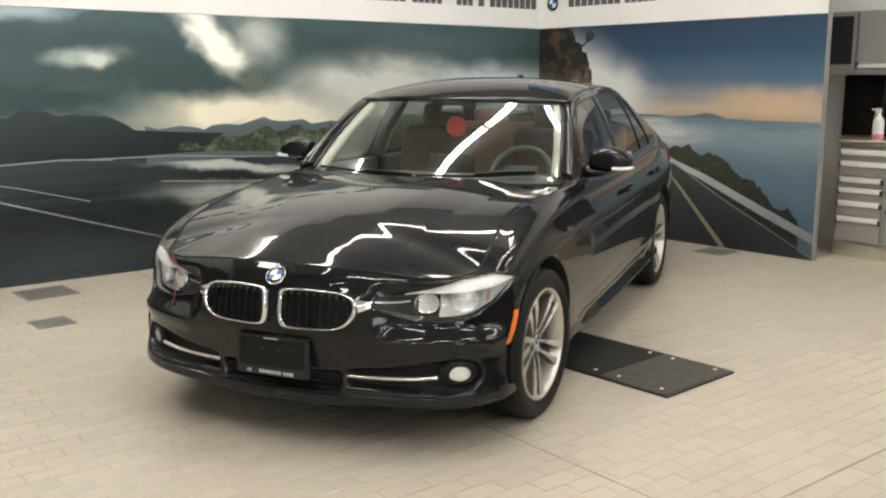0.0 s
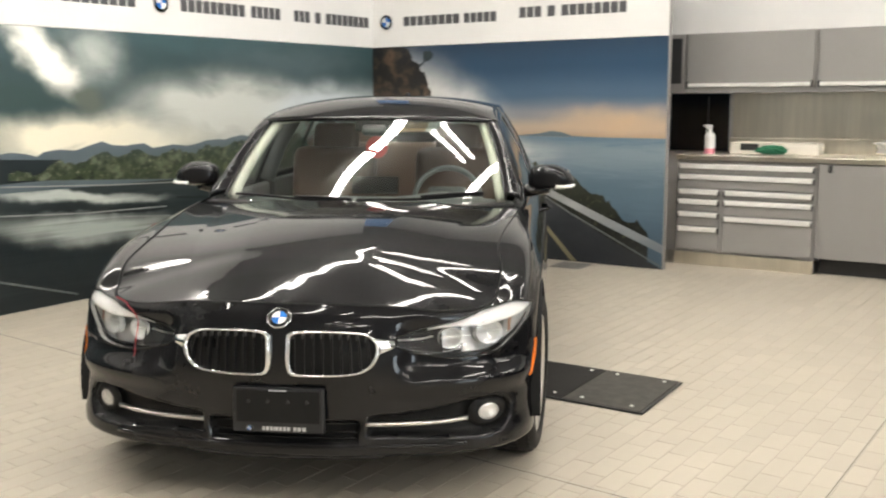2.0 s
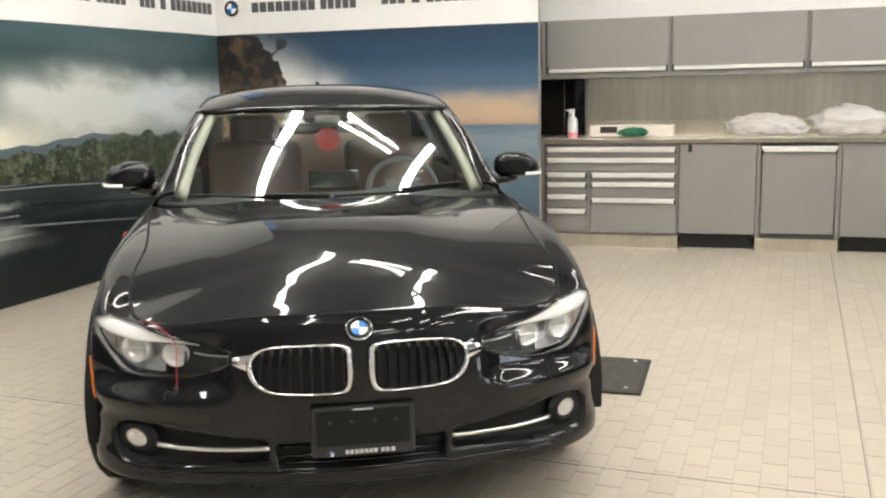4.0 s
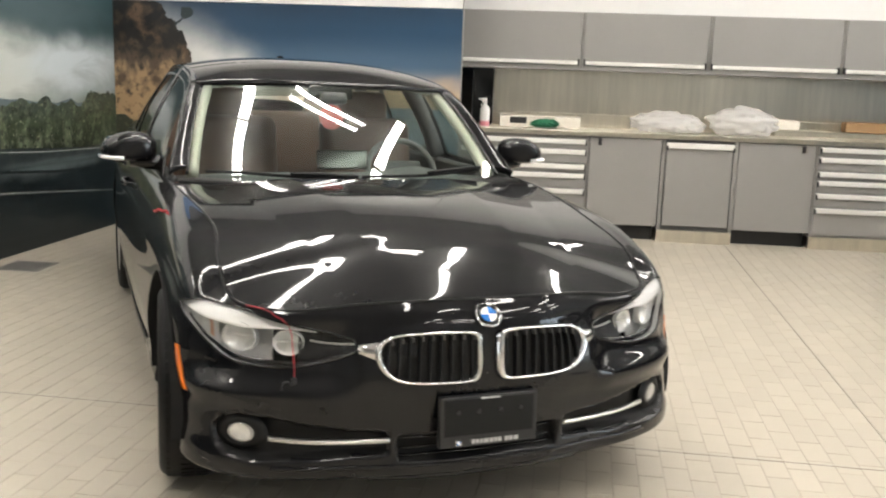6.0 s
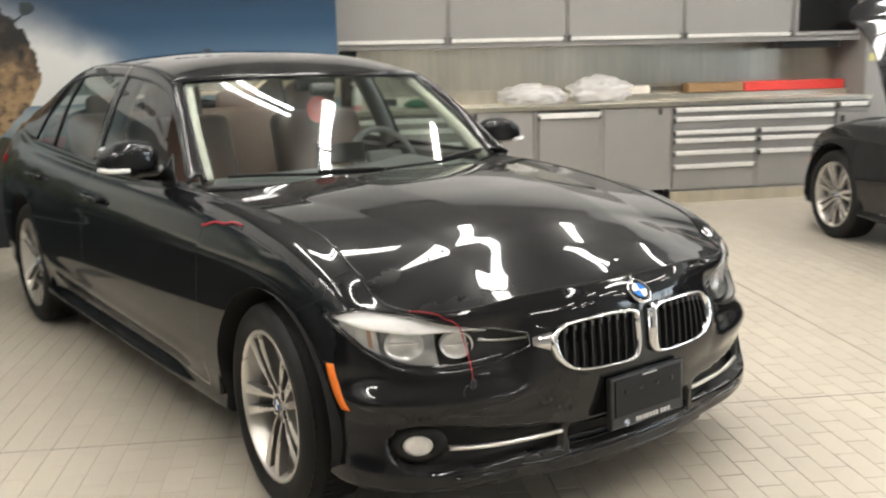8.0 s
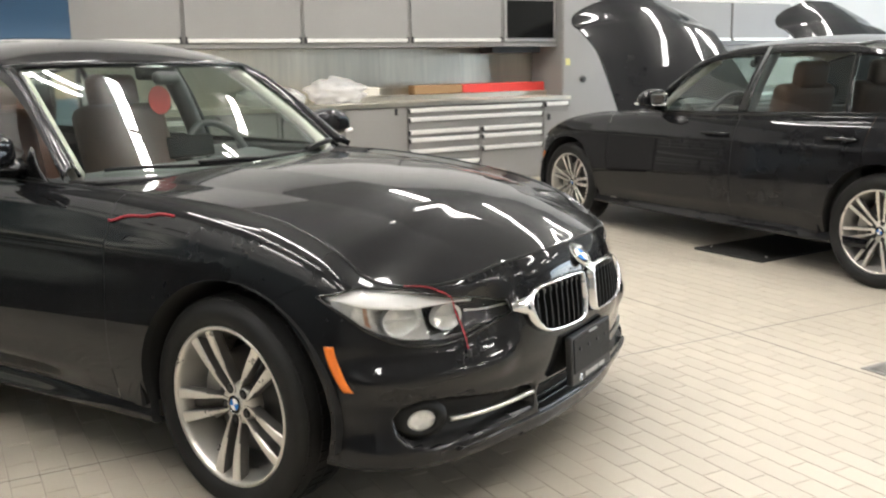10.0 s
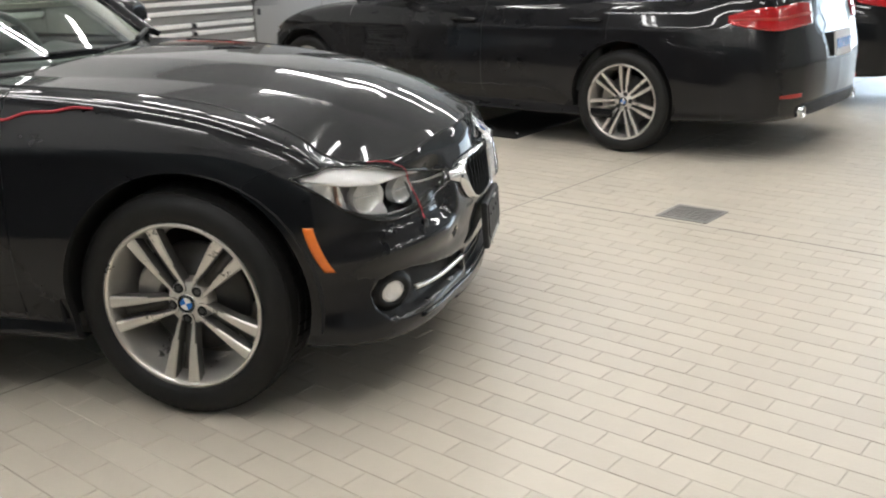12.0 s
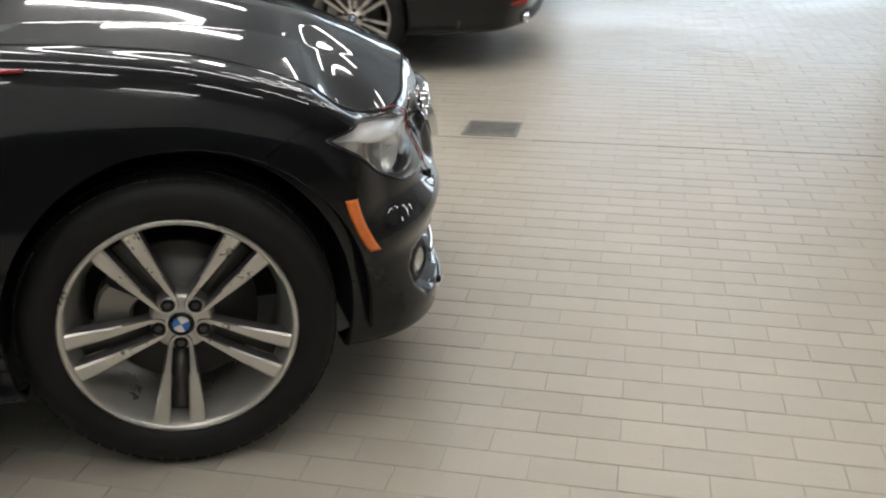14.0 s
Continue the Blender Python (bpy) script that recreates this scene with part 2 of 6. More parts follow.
def spline(ks, vs):
    """A smooth curve through values at the keys ks."""
    ks, vs = np.array(ks, float), np.array(vs, float)
    m = np.zeros_like(vs)
    for i in range(len(ks)):
        a, b = max(i - 1, 0), min(i + 1, len(ks) - 1)
        m[i] = (vs[b] - vs[a]) / (ks[b] - ks[a])

    def f(k):
        k = min(max(k, ks[0]), ks[-1])
        i = min(max(int(np.searchsorted(ks, k, side="right")) - 1, 0), len(ks) - 2)
        h = ks[i + 1] - ks[i]
        t = (k - ks[i]) / h
        return ((2 * t**3 - 3 * t**2 + 1) * vs[i] + (t**3 - 2 * t**2 + t) * h * m[i]
                + (-2 * t**3 + 3 * t**2) * vs[i + 1] + (t**3 - t**2) * h * m[i + 1])
    return f


def emblem(parent, m, r):
    """A round blue and white badge with a dark rim, chrome edge."""
    e = part("badge", lathe([(0, 0.004), (r * 0.97, 0.004), (r, 0.001), (r, -0.004), (0, -0.004)], m, 40), GLOSS_BLACK, parent, "round blue and white badge", True)
    part("badge_ring", lathe([(r * 0.93, 0.003), (r * 0.97, 0.0065), (r * 1.01, 0.003), (r * 1.0, -0.003)], m, 40), CHROME, e, "thin chrome ring", True)
    for k, mat in enumerate((BLUE_PAINT, WHITE_PAINT, BLUE_PAINT, WHITE_PAINT)):
        a0 = math.pi / 2 * k
        ol = [(0, 0)] + [(r * 0.62 * math.cos(a0 + math.pi / 2 * i / 8), r * 0.62 * math.sin(a0 + math.pi / 2 * i / 8)) for i in range(9)]
        bm = prism(ol, 0.0042, 0.0062, "z")
        bm.transform(m)
        part("badge_quarter", bm, mat, e)
    return e



# ---- the room ----
def room_box(name, u0, u1, v0, v1, z0, z1, material, label, category, kind="structure"):
    ob = mesh_ob(name, box(u0, u1, v0, v1, z0, z1), material)
    ob.matrix_world = ROOM
    return tagged(ob, label, category, kind=kind)


U0, U1, S0, N1 = -5.2, 15.0, -11.0, 5.56
floor = room_box("floor", U0, U1, S0, N1 + 0.2, -0.3, -0.002, GROUT, "cream quarry tiles with grey grout in running bond", "floor")
room_box("wall_north", -3.4, U1, N1, N1 + 0.2, 0, CEILING, WHITE_WALL, "white painted wall behind grey cabinets", "wall")
room_box("wall_south", U0, U1, S0 - 0.2, S0, 0, CEILING, SIDE_WALL, "plain grey painted wall", "wall")
ceiling = room_box("ceiling", U0, U1, S0 - 0.2, N1 + 0.2, CEILING, CEILING + 0.2, CEIL, "grey painted ceiling with strip lights", "ceiling")
room_box("wall_west", U0 - 0.2, U0, S0, N1, 0, CEILING, WHITE_WALL, "plain white painted wall", "wall")
# the far end with its daylight doors
for k, (v0, v1, z0, z1) in enumerate([(S0, -6.6, 0, CEILING), (3.2, N1, 0, CEILING), (-6.6, 3.2, 3.0, CEILING)]):
    room_box("wall_east", U1, U1 + 0.2, v0, v1, z0, z1, WHITE_WALL, "white wall round the daylight doors", "wall")
for k in range(3):
    v0 = -6.5 + 3.25 * k
    door = thing("door_%d" % (k + 1), ROOM @ pose(U1 + 0.08, v0, 0), "glazed sectional workshop door in daylight", "door", "", "structure")
    for z in (0.0, 0.72, 1.44, 2.16, 2.88):
        part("door_rail", box(-0.03, 0.03, 0.0, 3.1, z, z + 0.09, 0.005), ALU, door)
    for v in (0.0, 0.75, 1.5, 2.25, 3.02):
        part("door_stile", box(-0.03, 0.03, v, v + 0.08, 0.09, 2.88, 0.005), ALU, door)
day = bpy.data.lights.new("daylight_opening", "AREA")
day.shape, day.size, day.size_y, day.energy, day.color = "RECTANGLE", 9.6, 2.9, 470, (0.72, 0.87, 1.0)
day_ob = new("daylight_opening", day)
day_ob.matrix_world = ROOM @ look((U1 + 0.18, -1.7, 1.5), (0, -1.7, 1.5))


# strip lights: twin tubes along the room
def strip_light(m):
    f = thing("strip_light", m, "twin-tube fluorescent strip light under the ceiling", "ceiling light", "ceiling strip lights")
    part("fixture_body", box(-0.07, 0.07, -0.62, 0.62, 0.0, 0.06, 0.01), WHITE_WALL, f, "white metal fixture")
    bm = prism([(-0.075, 0.0), (-0.072, -0.022), (-0.055, -0.036), (0.055, -0.036), (0.072, -0.022), (0.075, 0.0)], -0.60, 0.60)
    part("diffuser", bm, TUBE_LIGHT, f, "glowing ribbed diffuser")
    for y in (-0.61, 0.61):
        part("end_cap", box(-0.076, 0.076, y - 0.008, y + 0.008, -0.038, 0.001, 0.003), WHITE_WALL, f)
    return f


LAMP_Z = CEILING - 0.06
first = strip_light(ROOM @ pose(-1.3, 2.1, LAMP_Z))
for u in (-3.25, -1.3, 0.65, 2.6, 4.55, 6.5, 8.45):
    for v in (3.36, 2.1, 0.84, -0.42, -2.6, -6.4, -8.6):
        if (u, v) == (-1.3, 2.1) or v > 3 and u < 2 or u < -3 and v > 0 or u == 2.6 and v in (2.1, 0.84) or u > 4 and v == 0.84 or u < 3 and v < -6:
            continue
        copy_thing(first, ROOM @ pose(u, v, LAMP_Z))
for u, v in ((-0.30, 2.22), (2.60, 1.95)):
    for off in (-0.095, 0.095):
        slim = copy_thing(first, ROOM @ pose(u, v, LAMP_Z, 0, 0, 75) @ Matrix.Translation((off, 0, 0)) @ Matrix.Diagonal((0.45, 0.80, 1, 1)))
        tagged(slim, "slim fluorescent strip light set across the rows")

# ---- printed wall panels ----
def glow_spot(nt, co, center, radii, turn=0.0):
    mp = nt.nodes.new("ShaderNodeMapping")
    mp.vector_type = "TEXTURE"
    mp.inputs["Location"].default_value = (center[0], 0, center[1])
    mp.inputs["Rotation"].default_value = (0, radians(turn), 0)
    mp.inputs["Scale"].default_value = (radii[0], 1.0, radii[1])
    g = nt.nodes.new("ShaderNodeTexGradient")
    g.gradient_type = "SPHERICAL"
    nt.links.new(co, mp.inputs["Vector"])
    nt.links.new(mp.outputs[0], g.inputs[0])
    return g.outputs["Fac"]


def print_mat(name, stops, zmin, zmax, cloud=0.0, cloud_scale=1.5, spots=(), stretch=(1, 1, 2.5), rough=0.35, mottled=()):
    """A printed picture: a colour ramp over the height, cloudy changes and soft bright patches."""
    m = bpy.data.materials.new(name)
    m.use_nodes = True
    nt = m.node_tree
    b = nt.nodes["Principled BSDF"]
    b.inputs["Roughness"].default_value = rough
    co = nt.nodes.new("ShaderNodeTexCoord").outputs["Object"]
    flat = nt.nodes.new("ShaderNodeVectorMath")
    flat.operation = "MULTIPLY"
    flat.inputs[1].default_value = (1, 0, 1)
    nt.links.new(co, flat.inputs[0])
    co = flat.outputs[0]
    sep = nt.nodes.new("ShaderNodeSeparateXYZ")
    nt.links.new(co, sep.inputs[0])
    ns = nt.nodes.new("ShaderNodeTexNoise")
    ns.inputs["Scale"].default_value = cloud_scale
    ns.inputs["Detail"].default_value = 7
    ns.inputs["Distortion"].default_value = 0.6
    mp = nt.nodes.new("ShaderNodeMapping")
    mp.inputs["Scale"].default_value = stretch
    nt.links.new(co, mp.inputs["Vector"])
    nt.links.new(mp.outputs[0], ns.inputs["Vector"])
    h = nt.nodes.new("ShaderNodeMapRange")
    h.inputs[1].default_value, h.inputs[2].default_value = zmin, zmax
    nt.links.new(sep.outputs["Z"], h.inputs[0])
    add = nt.nodes.new("ShaderNodeMath")
    add.operation = "MULTIPLY_ADD"
    off = nt.nodes.new("ShaderNodeMath")
    off.operation = "SUBTRACT"
    nt.links.new(ns.outputs["Fac"], off.inputs[0])
    off.inputs[1].default_value = 0.5
    nt.links.new(off.outputs[0], add.inputs[0])
    add.inputs[1].default_value = cloud
    nt.links.new(h.outputs[0], add.inputs[2])
    ramp = nt.nodes.new("ShaderNodeValToRGB")
    ramp.color_ramp.interpolation = "EASE"
    els = ramp.color_ramp.elements
    while len(els) < len(stops):
        els.new(0.5)
    for e, (p, c) in zip(els, stops):
        e.position, e.color = p, (*c, 1)
    nt.links.new(add.outputs[0], ramp.inputs[0])
    col = ramp.outputs[0]
    plain_co = co
    # ragged outlines for the bright patches
    rag = nt.nodes.new("ShaderNodeTexNoise")
    rag.inputs["Scale"].default_value = 3.2
    rag.inputs["Detail"].default_value = 6
    nt.links.new(co, rag.inputs["Vector"])
    shift = nt.nodes.new("ShaderNodeVectorMath")
    shift.operation = "MULTIPLY_ADD"
    nt.links.new(rag.outputs["Color"], shift.inputs[0])
    shift.inputs[1].default_value = (0.34, 0, 0.16)
    nt.links.new(co, shift.inputs[2])
    centred = nt.nodes.new("ShaderNodeVectorMath")
    centred.operation = "SUBTRACT"
    nt.links.new(shift.outputs[0], centred.inputs[0])
    centred.inputs[1].default_value = (0.17, 0, 0.08)
    co = centred.outputs[0]
    for center, radii, turn, color, power in spots:
        fac = glow_spot(nt, co, center, radii, turn)
        soft = nt.nodes.new("ShaderNodeMapRange")
        soft.interpolation_type = "SMOOTHERSTEP"
        nt.links.new(fac, soft.inputs[0])
        k = nt.nodes.new("ShaderNodeMath")
        k.operation = "MULTIPLY"
        k.use_clamp = True
        nt.links.new(soft.outputs[0], k.inputs[0])
        k2 = nt.nodes.new("ShaderNodeMath")
        k2.operation = "MULTIPLY_ADD"
        nt.links.new(ns.outputs["Fac"], k2.inputs[0])
        k2.inputs[1].default_value, k2.inputs[2].default_value = power * 2.0, power * -0.1
        nt.links.new(k2.outputs[0], k.inputs[1])
        mx = nt.nodes.new("ShaderNodeMixRGB")
        nt.links.new(k.outputs[0], mx.inputs[0])
        nt.links.new(col, mx.inputs[1])
        mx.inputs[2].default_value = (*color, 1)
        col = mx.outputs[0]
    for scale, color, lo, hi in mottled:
        sp = nt.nodes.new("ShaderNodeTexNoise")
        sp.inputs["Scale"].default_value = scale
        sp.inputs["Detail"].default_value = 5
        nt.links.new(plain_co, sp.inputs["Vector"])
        r = nt.nodes.new("ShaderNodeMapRange")
        r.inputs[1].default_value, r.inputs[2].default_value = lo, hi
        nt.links.new(sp.outputs["Fac"], r.inputs[0])
        mx = nt.nodes.new("ShaderNodeMixRGB")
        nt.links.new(r.outputs[0], mx.inputs[0])
        nt.links.new(col, mx.inputs[1])
        mx.inputs[2].default_value = (*color, 1)
        col = mx.outputs[0]
    nt.links.new(col, b.inputs["Base Color"])
    return m


STORM_SKY = print_mat("print_storm_sky", [(0.0, (0.17, 0.19, 0.17)), (0.18, (0.17, 0.20, 0.18)), (0.36, (0.085, 0.125, 0.122)), (0.55, (0.036, 0.070, 0.074)), (0.8, (0.030, 0.062, 0.068)), (1.0, (0.040, 0.084, 0.096))],
                      0.85, 1.89, 0.40, 1.6,
                      [((3.0, 1.11), (1.55, 0.28), 0, (0.82, 0.77, 0.62), 1.5), ((1.75, 1.30), (1.6, 0.46), 0, (0.56, 0.58, 0.54), 1.4), ((0.55, 1.32), (1.3, 0.36), 0, (0.55, 0.60, 0.62), 1.2),
                       ((3.75, 1.42), (0.95, 0.20), 0, (0.030, 0.060, 0.060), 1.4), ((3.06, 1.72), (0.42, 0.34), 0, (0.46, 0.50, 0.47), 0.9), ((3.44, 1.70), (0.52, 0.20), -42, (0.88, 0.88, 0.80), 1.9),
                       ((3.10, 1.40), (0.16, 0.16), 0, (0.10, 0.12, 0.10), 1.3), ((4.40, 1.57), (0.42, 0.11), 4, (0.36, 0.42, 0.40), 1.3), ((4.30, 1.55), (0.20, 0.09), 0, (0.60, 0.64, 0.60), 1.5),
                       ((4.85, 1.88), (0.60, 0.11), 0, (0.32, 0.42, 0.45), 1.2), ((4.8, 1.24), (1.0, 0.26), 0, (0.020, 0.046, 0.049), 1.3), ((1.0, 1.72), (1.5, 0.24), 0, (0.065, 0.102, 0.113), 1.1)])
DUSK_SKY = print_mat("print_dusk_sky", [(0.0, (0.42, 0.30, 0.20)), (0.10, (0.46, 0.36, 0.27)), (0.25, (0.24, 0.25, 0.27)), (0.45, (0.062, 0.115, 0.185)), (0.75, (0.016, 0.054, 0.108)), (1.0, (0.010, 0.036, 0.076))],
                     1.07, 1.89, 0.10, 0.8, [((0.75, 1.25), (1.20, 0.62), 30, (0.66, 0.66, 0.64), 1.2), ((2.5, 1.22), (0.9, 0.18), 0, (0.55, 0.40, 0.26), 0.9)])
SEA = print_mat("print_sea", [(0.0, (0.06, 0.10, 0.14)), (0.5, (0.10, 0.155, 0.20)), (0.85, (0.20, 0.26, 0.30)), (1.0, (0.12, 0.19, 0.25))], 0.2, 1.08, 0.25, 3.0,
                [((1.2, 0.95), (1.1, 0.22), 0, (0.50, 0.52, 0.52), 1.2)], (1, 1, 9))
ROCK_DARK = print_mat("print_cliff", [(0.0, (0.40, 0.27, 0.15)), (0.42, (0.36, 0.24, 0.13)), (0.58, (0.09, 0.065, 0.045)), (0.68, (0.018, 0.017, 0.016)), (1.0, (0.011, 0.012, 0.013))], 0.75, 1.88, 0.55, 4.0, stretch=(2.2, 1, 1.2),
                      mottled=((7, (0.10, 0.065, 0.04), 0.50, 0.66), (19, (0.030, 0.024, 0.018), 0.52, 0.70)))
FAR_HILL = print_mat("print_far_hills", [(0, (0.10, 0.13, 0.15)), (1, (0.13, 0.17, 0.19))], 1.0, 1.2)
HILL = print_mat("print_dark_hills", [(0, (0.012, 0.018, 0.020)), (1, (0.020, 0.032, 0.036))], 0.8, 1.25, 0.3, 3)
BUSH = print_mat("print_bushes", [(0, (0.020, 0.026, 0.014)), (0.5, (0.045, 0.062, 0.032)), (1, (0.035, 0.055, 0.045))], 0.7, 1.1, 0.6, 9, stretch=(1, 1, 1),
                 mottled=((7, (0.15, 0.17, 0.11), 0.48, 0.70), (19, (0.018, 0.026, 0.017), 0.48, 0.66), (36, (0.24, 0.25, 0.16), 0.58, 0.74)))
SCRUB = print_mat("print_roadside_scrub", [(0, (0.012, 0.014, 0.012)), (1, (0.045, 0.050, 0.035))], 0.2, 0.9, 0.5, 12, stretch=(1, 1, 1), mottled=((25, (0.10, 0.10, 0.06), 0.56, 0.7),))
WET_ROAD = print_mat("print_wet_road", [(0, (0.008, 0.014, 0.017)), (0.3, (0.012, 0.019, 0.022)), (0.55, (0.009, 0.015, 0.018)), (0.8, (0.024, 0.034, 0.036)), (1.0, (0.034, 0.046, 0.048))], 0.0, 0.86, 0.7, 2.2,
                     [((3.15, 0.50), (1.15, 0.17), -6, (0.34, 0.38, 0.36), 1.3), ((3.25, 0.735), (1.05, 0.060), -5, (0.46, 0.50, 0.47), 1.5), ((3.1, 0.635), (1.1, 0.035), -6, (0.016, 0.022, 0.024), 1.6),
                      ((0.9, 0.60), (1.2, 0.12), 2, (0.10, 0.125, 0.13), 1.0), ((4.6, 0.10), (1.0, 0.35), 0, (0.030, 0.046, 0.052), 1.0)], (0.3, 1, 10))
DRY_ROAD = print_mat("print_road", [(0, (0.020, 0.023, 0.028)), (1, (0.055, 0.060, 0.065))], 0.0, 0.8, 0.4, 3, stretch=(3, 1, 3))
PALE_LINE = print_mat("print_pale_line", [(0, (0.11, 0.13, 0.13)), (1, (0.30, 0.31, 0.30))], 0, 1, 0.8, 6)
RAIL = print_mat("print_guard_rail", [(0, (0.17, 0.19, 0.21)), (1, (0.42, 0.43, 0.42))], 0.1, 0.8, 0.3, 3)
YELLOW_LINE = print_mat("print_yellow_line", [(0, (0.24, 0.22, 0.13)), (1, (0.24, 0.21, 0.12))], 0, 0.8, 0.3, 5)
INK = node_mat("dark_grey_lettering", (0.07, 0.07, 0.075), 0.5, vary=0.05, scale=20)

SEAM = (-3.082, 4.489)
MURAL_H = 1.888


def layer(parent, outline, level, material, name, sign):
    """One printed area, laid on its panel; level counts the layers."""
    d0 = sign * (0.0006 + 0.0012 * level)
    part(name, prism([(a, z) for a, z in outline], d0 - sign * 0.0004, d0 + sign * 0.0006), material, parent)


def line_outline(pts, w):
    up = [(a, z + w / 2) for a, z in pts]
    return up + [(a, z - w / 2) for a, z in reversed(pts)]


rnd = random.Random(4)


def leafy(points, base, amp, step=0.035):
    """A ragged tree line through the points, closed along its base."""
    f = spline([p[0] for p in points], [p[1] for p in points])
    a, top = points[0][0], []
    while a < points[-1][0]:
        top.append((a, f(a) + amp * (rnd.random() - 0.35) + amp * 0.7 * math.sin(a * 19)))
        a += step * (0.5 + rnd.random())
    top.append((points[-1][0], f(points[-1][0])))
    return [(points[0][0], base(points[0][0]))] + top + [(p, base(p)) for p in np.linspace(points[-1][0], points[0][0], 8)]


# west side: the panel leans a little from the square
WEST = ROOM @ pose(SEAM[0], SEAM[1], 0, 0, 0, -93.2)
wall_w = mesh_ob("wall_west_screen", box(0, 10.5, -0.20, -0.03, 0, CEILING), WHITE_WALL)
wall_w.matrix_world = WEST
tagged(wall_w, "white wall above the storm mural", "wall", kind="structure")
mural_w = thing("mural", WEST, "large printed mural of a wet road under a storm sky", "mural")
part("panel", box(0.0, 10.4, -0.03, -0.0005, 0.0, MURAL_H), STORM_SKY, mural_w, "sky print on board")
part("header_board", box(-0.0, 10.4, -0.03, 0.004, MURAL_H + 0.002, 2.75, 0.002), WHITE_WALL, mural_w, "white header board")
layer(mural_w, [(-0.0 + 0.002, 0.70), (2.2, 0.80), (3.6, 0.86), (10.4, 0.86), (10.4, 0.004), (0.002, 0.004)], 0, WET_ROAD, "print_road", 1)
layer(mural_w, leafy([(0.5, 1.06), (1.2, 1.07), (1.8, 1.10), (2.3, 1.05), (3.0, 1.09), (3.5, 1.05), (4.0, 1.07)], lambda a: 0.80, 0.02, 0.1), 1, FAR_HILL, "print_ridge", 1)
layer(mural_w, [(3.3, 0.87), (3.36, 1.0), (3.73, 1.02), (4.08, 1.045), (4.14, 1.09), (4.27, 1.15), (4.42, 1.155), (4.5, 1.17), (4.62, 1.16), (4.68, 1.19), (4.84, 1.215), (4.95, 1.15), (5.4, 1.17), (6.2, 1.25), (10.4, 1.3), (10.4, 0.85), (4.5, 0.85)], 2, HILL, "print_hillside", 1)
layer(mural_w, leafy([(0.004, 1.07), (0.25, 1.13), (0.45, 1.10), (0.62, 1.04), (0.9, 1.06), (1.3, 1.07), (1.8, 1.04), (2.4, 1.0), (2.9, 1.02), (3.3, 0.97), (3.75, 0.90)], lambda a: 0.665 + 0.058 * a, 0.032), 3, BUSH, "print_bushes", 1)
layer(mural_w, line_outline([(0.002, 0.665), (1.1, 0.70), (2.2, 0.77), (3.0, 0.80), (3.8, 0.845), (4.6, 0.85)], 0.009), 4, PALE_LINE, "print_kerb_line", 1)
layer(mural_w, line_outline([(4.25, 0.838), (4.6, 0.855), (5.1, 0.835), (6.5, 0.80)], 0.011), 4, PALE_LINE, "print_lane_line", 1)
layer(mural_w, line_outline([(4.43, 0.55), (4.92, 0.68), (5.4, 0.78)], 0.008), 4, PALE_LINE, "print_lane_line", 1)
layer(mural_w, line_outline([(3.3, 0.05), (3.9, 0.235), (4.5, 0.42), (5.05, 0.595), (5.8, 0.76)], 0.014), 4, PALE_LINE, "print_lane_line", 1)
layer(mural_w, line_outline([(0.002, 0.295), (0.73, 0.365), (1.69, 0.455), (2.2, 0.50), (2.9, 0.56)], 0.013), 4, PALE_LINE, "print_lane_line", 1)
layer(mural_w, line_outline([(2.5, 0.60), (3.2, 0.615), (3.9, 0.66)], 0.010), 4, PALE_LINE, "print_lane_line", 1)
layer(mural_w, line_outline([(0.002, 0.50), (1.0, 0.545), (2.4, 0.66)], 0.02), 4, HILL, "print_lane_line", 1)

# north side of the corner
NORTH = ROOM @ pose(SEAM[0], SEAM[1], 0)
END = 2.926
mural_n = thing("mural", NORTH, "large printed mural of a coast road at dusk", "mural")
part("panel", box(0.0, END, 0.0005, 0.05, 0.0, MURAL_H), DUSK_SKY, mural_n, "dusk sky print on board")
part("edge_strip", box(END, END + 0.008, -0.003, 0.055, 0.0, 2.75), GREY_STEEL, mural_n, "thin grey edge strip")
part("header_board", box(0.004, END, -0.004, 0.05, MURAL_H + 0.002, 2.75, 0.002), WHITE_WALL, mural_n, "white header board")
layer(mural_n, [(0.0, 1.08), (END, 1.075), (END, 0.002), (0.0, 0.002)], 0, SEA, "print_sea", -1)
layer(mural_n, [(0.9, 1.08), (1.15, 1.10), (1.4, 1.095), (1.6, 1.085), (1.78, 1.10), (1.9, 1.125), (2.0, 1.115), (2.1, 1.085), (2.35, 1.077)], 1, FAR_HILL, "print_island", -1)
layer(mural_n, leafy([(0.9, 0.95), (1.35, 0.90), (1.5, 0.86), (1.75, 0.80), (1.9, 0.80), (2.15, 0.70), (2.35, 0.56), (2.6, 0.42), (2.8, 0.27)], lambda a: 0.02, 0.05), 2, SCRUB, "print_scrub", -1)
layer(mural_n, [(0.0, 0.78), (1.3, 0.78), (1.44, 0.745), (1.94, 0.50), (2.44, 0.23), (END, 0.0), (END, 0.002), (0.0, 0.002)], 3, DRY_ROAD, "print_road", -1)
layer(mural_n, [(1.1, 0.83), (1.44, 0.775), (1.94, 0.605), (2.44, 0.40), (END, 0.205), (END, 0.13), (2.44, 0.325), (1.94, 0.54), (1.44, 0.745), (1.1, 0.81)], 4, RAIL, "print_guard_rail", -1)
layer(mural_n, [(1.36, 0.77), (1.475, 0.69), (1.70, 0.48), (2.165, 0.006), (2.105, 0.006), (1.665, 0.48), (1.455, 0.69)], 4, YELLOW_LINE, "print_yellow_line", -1)
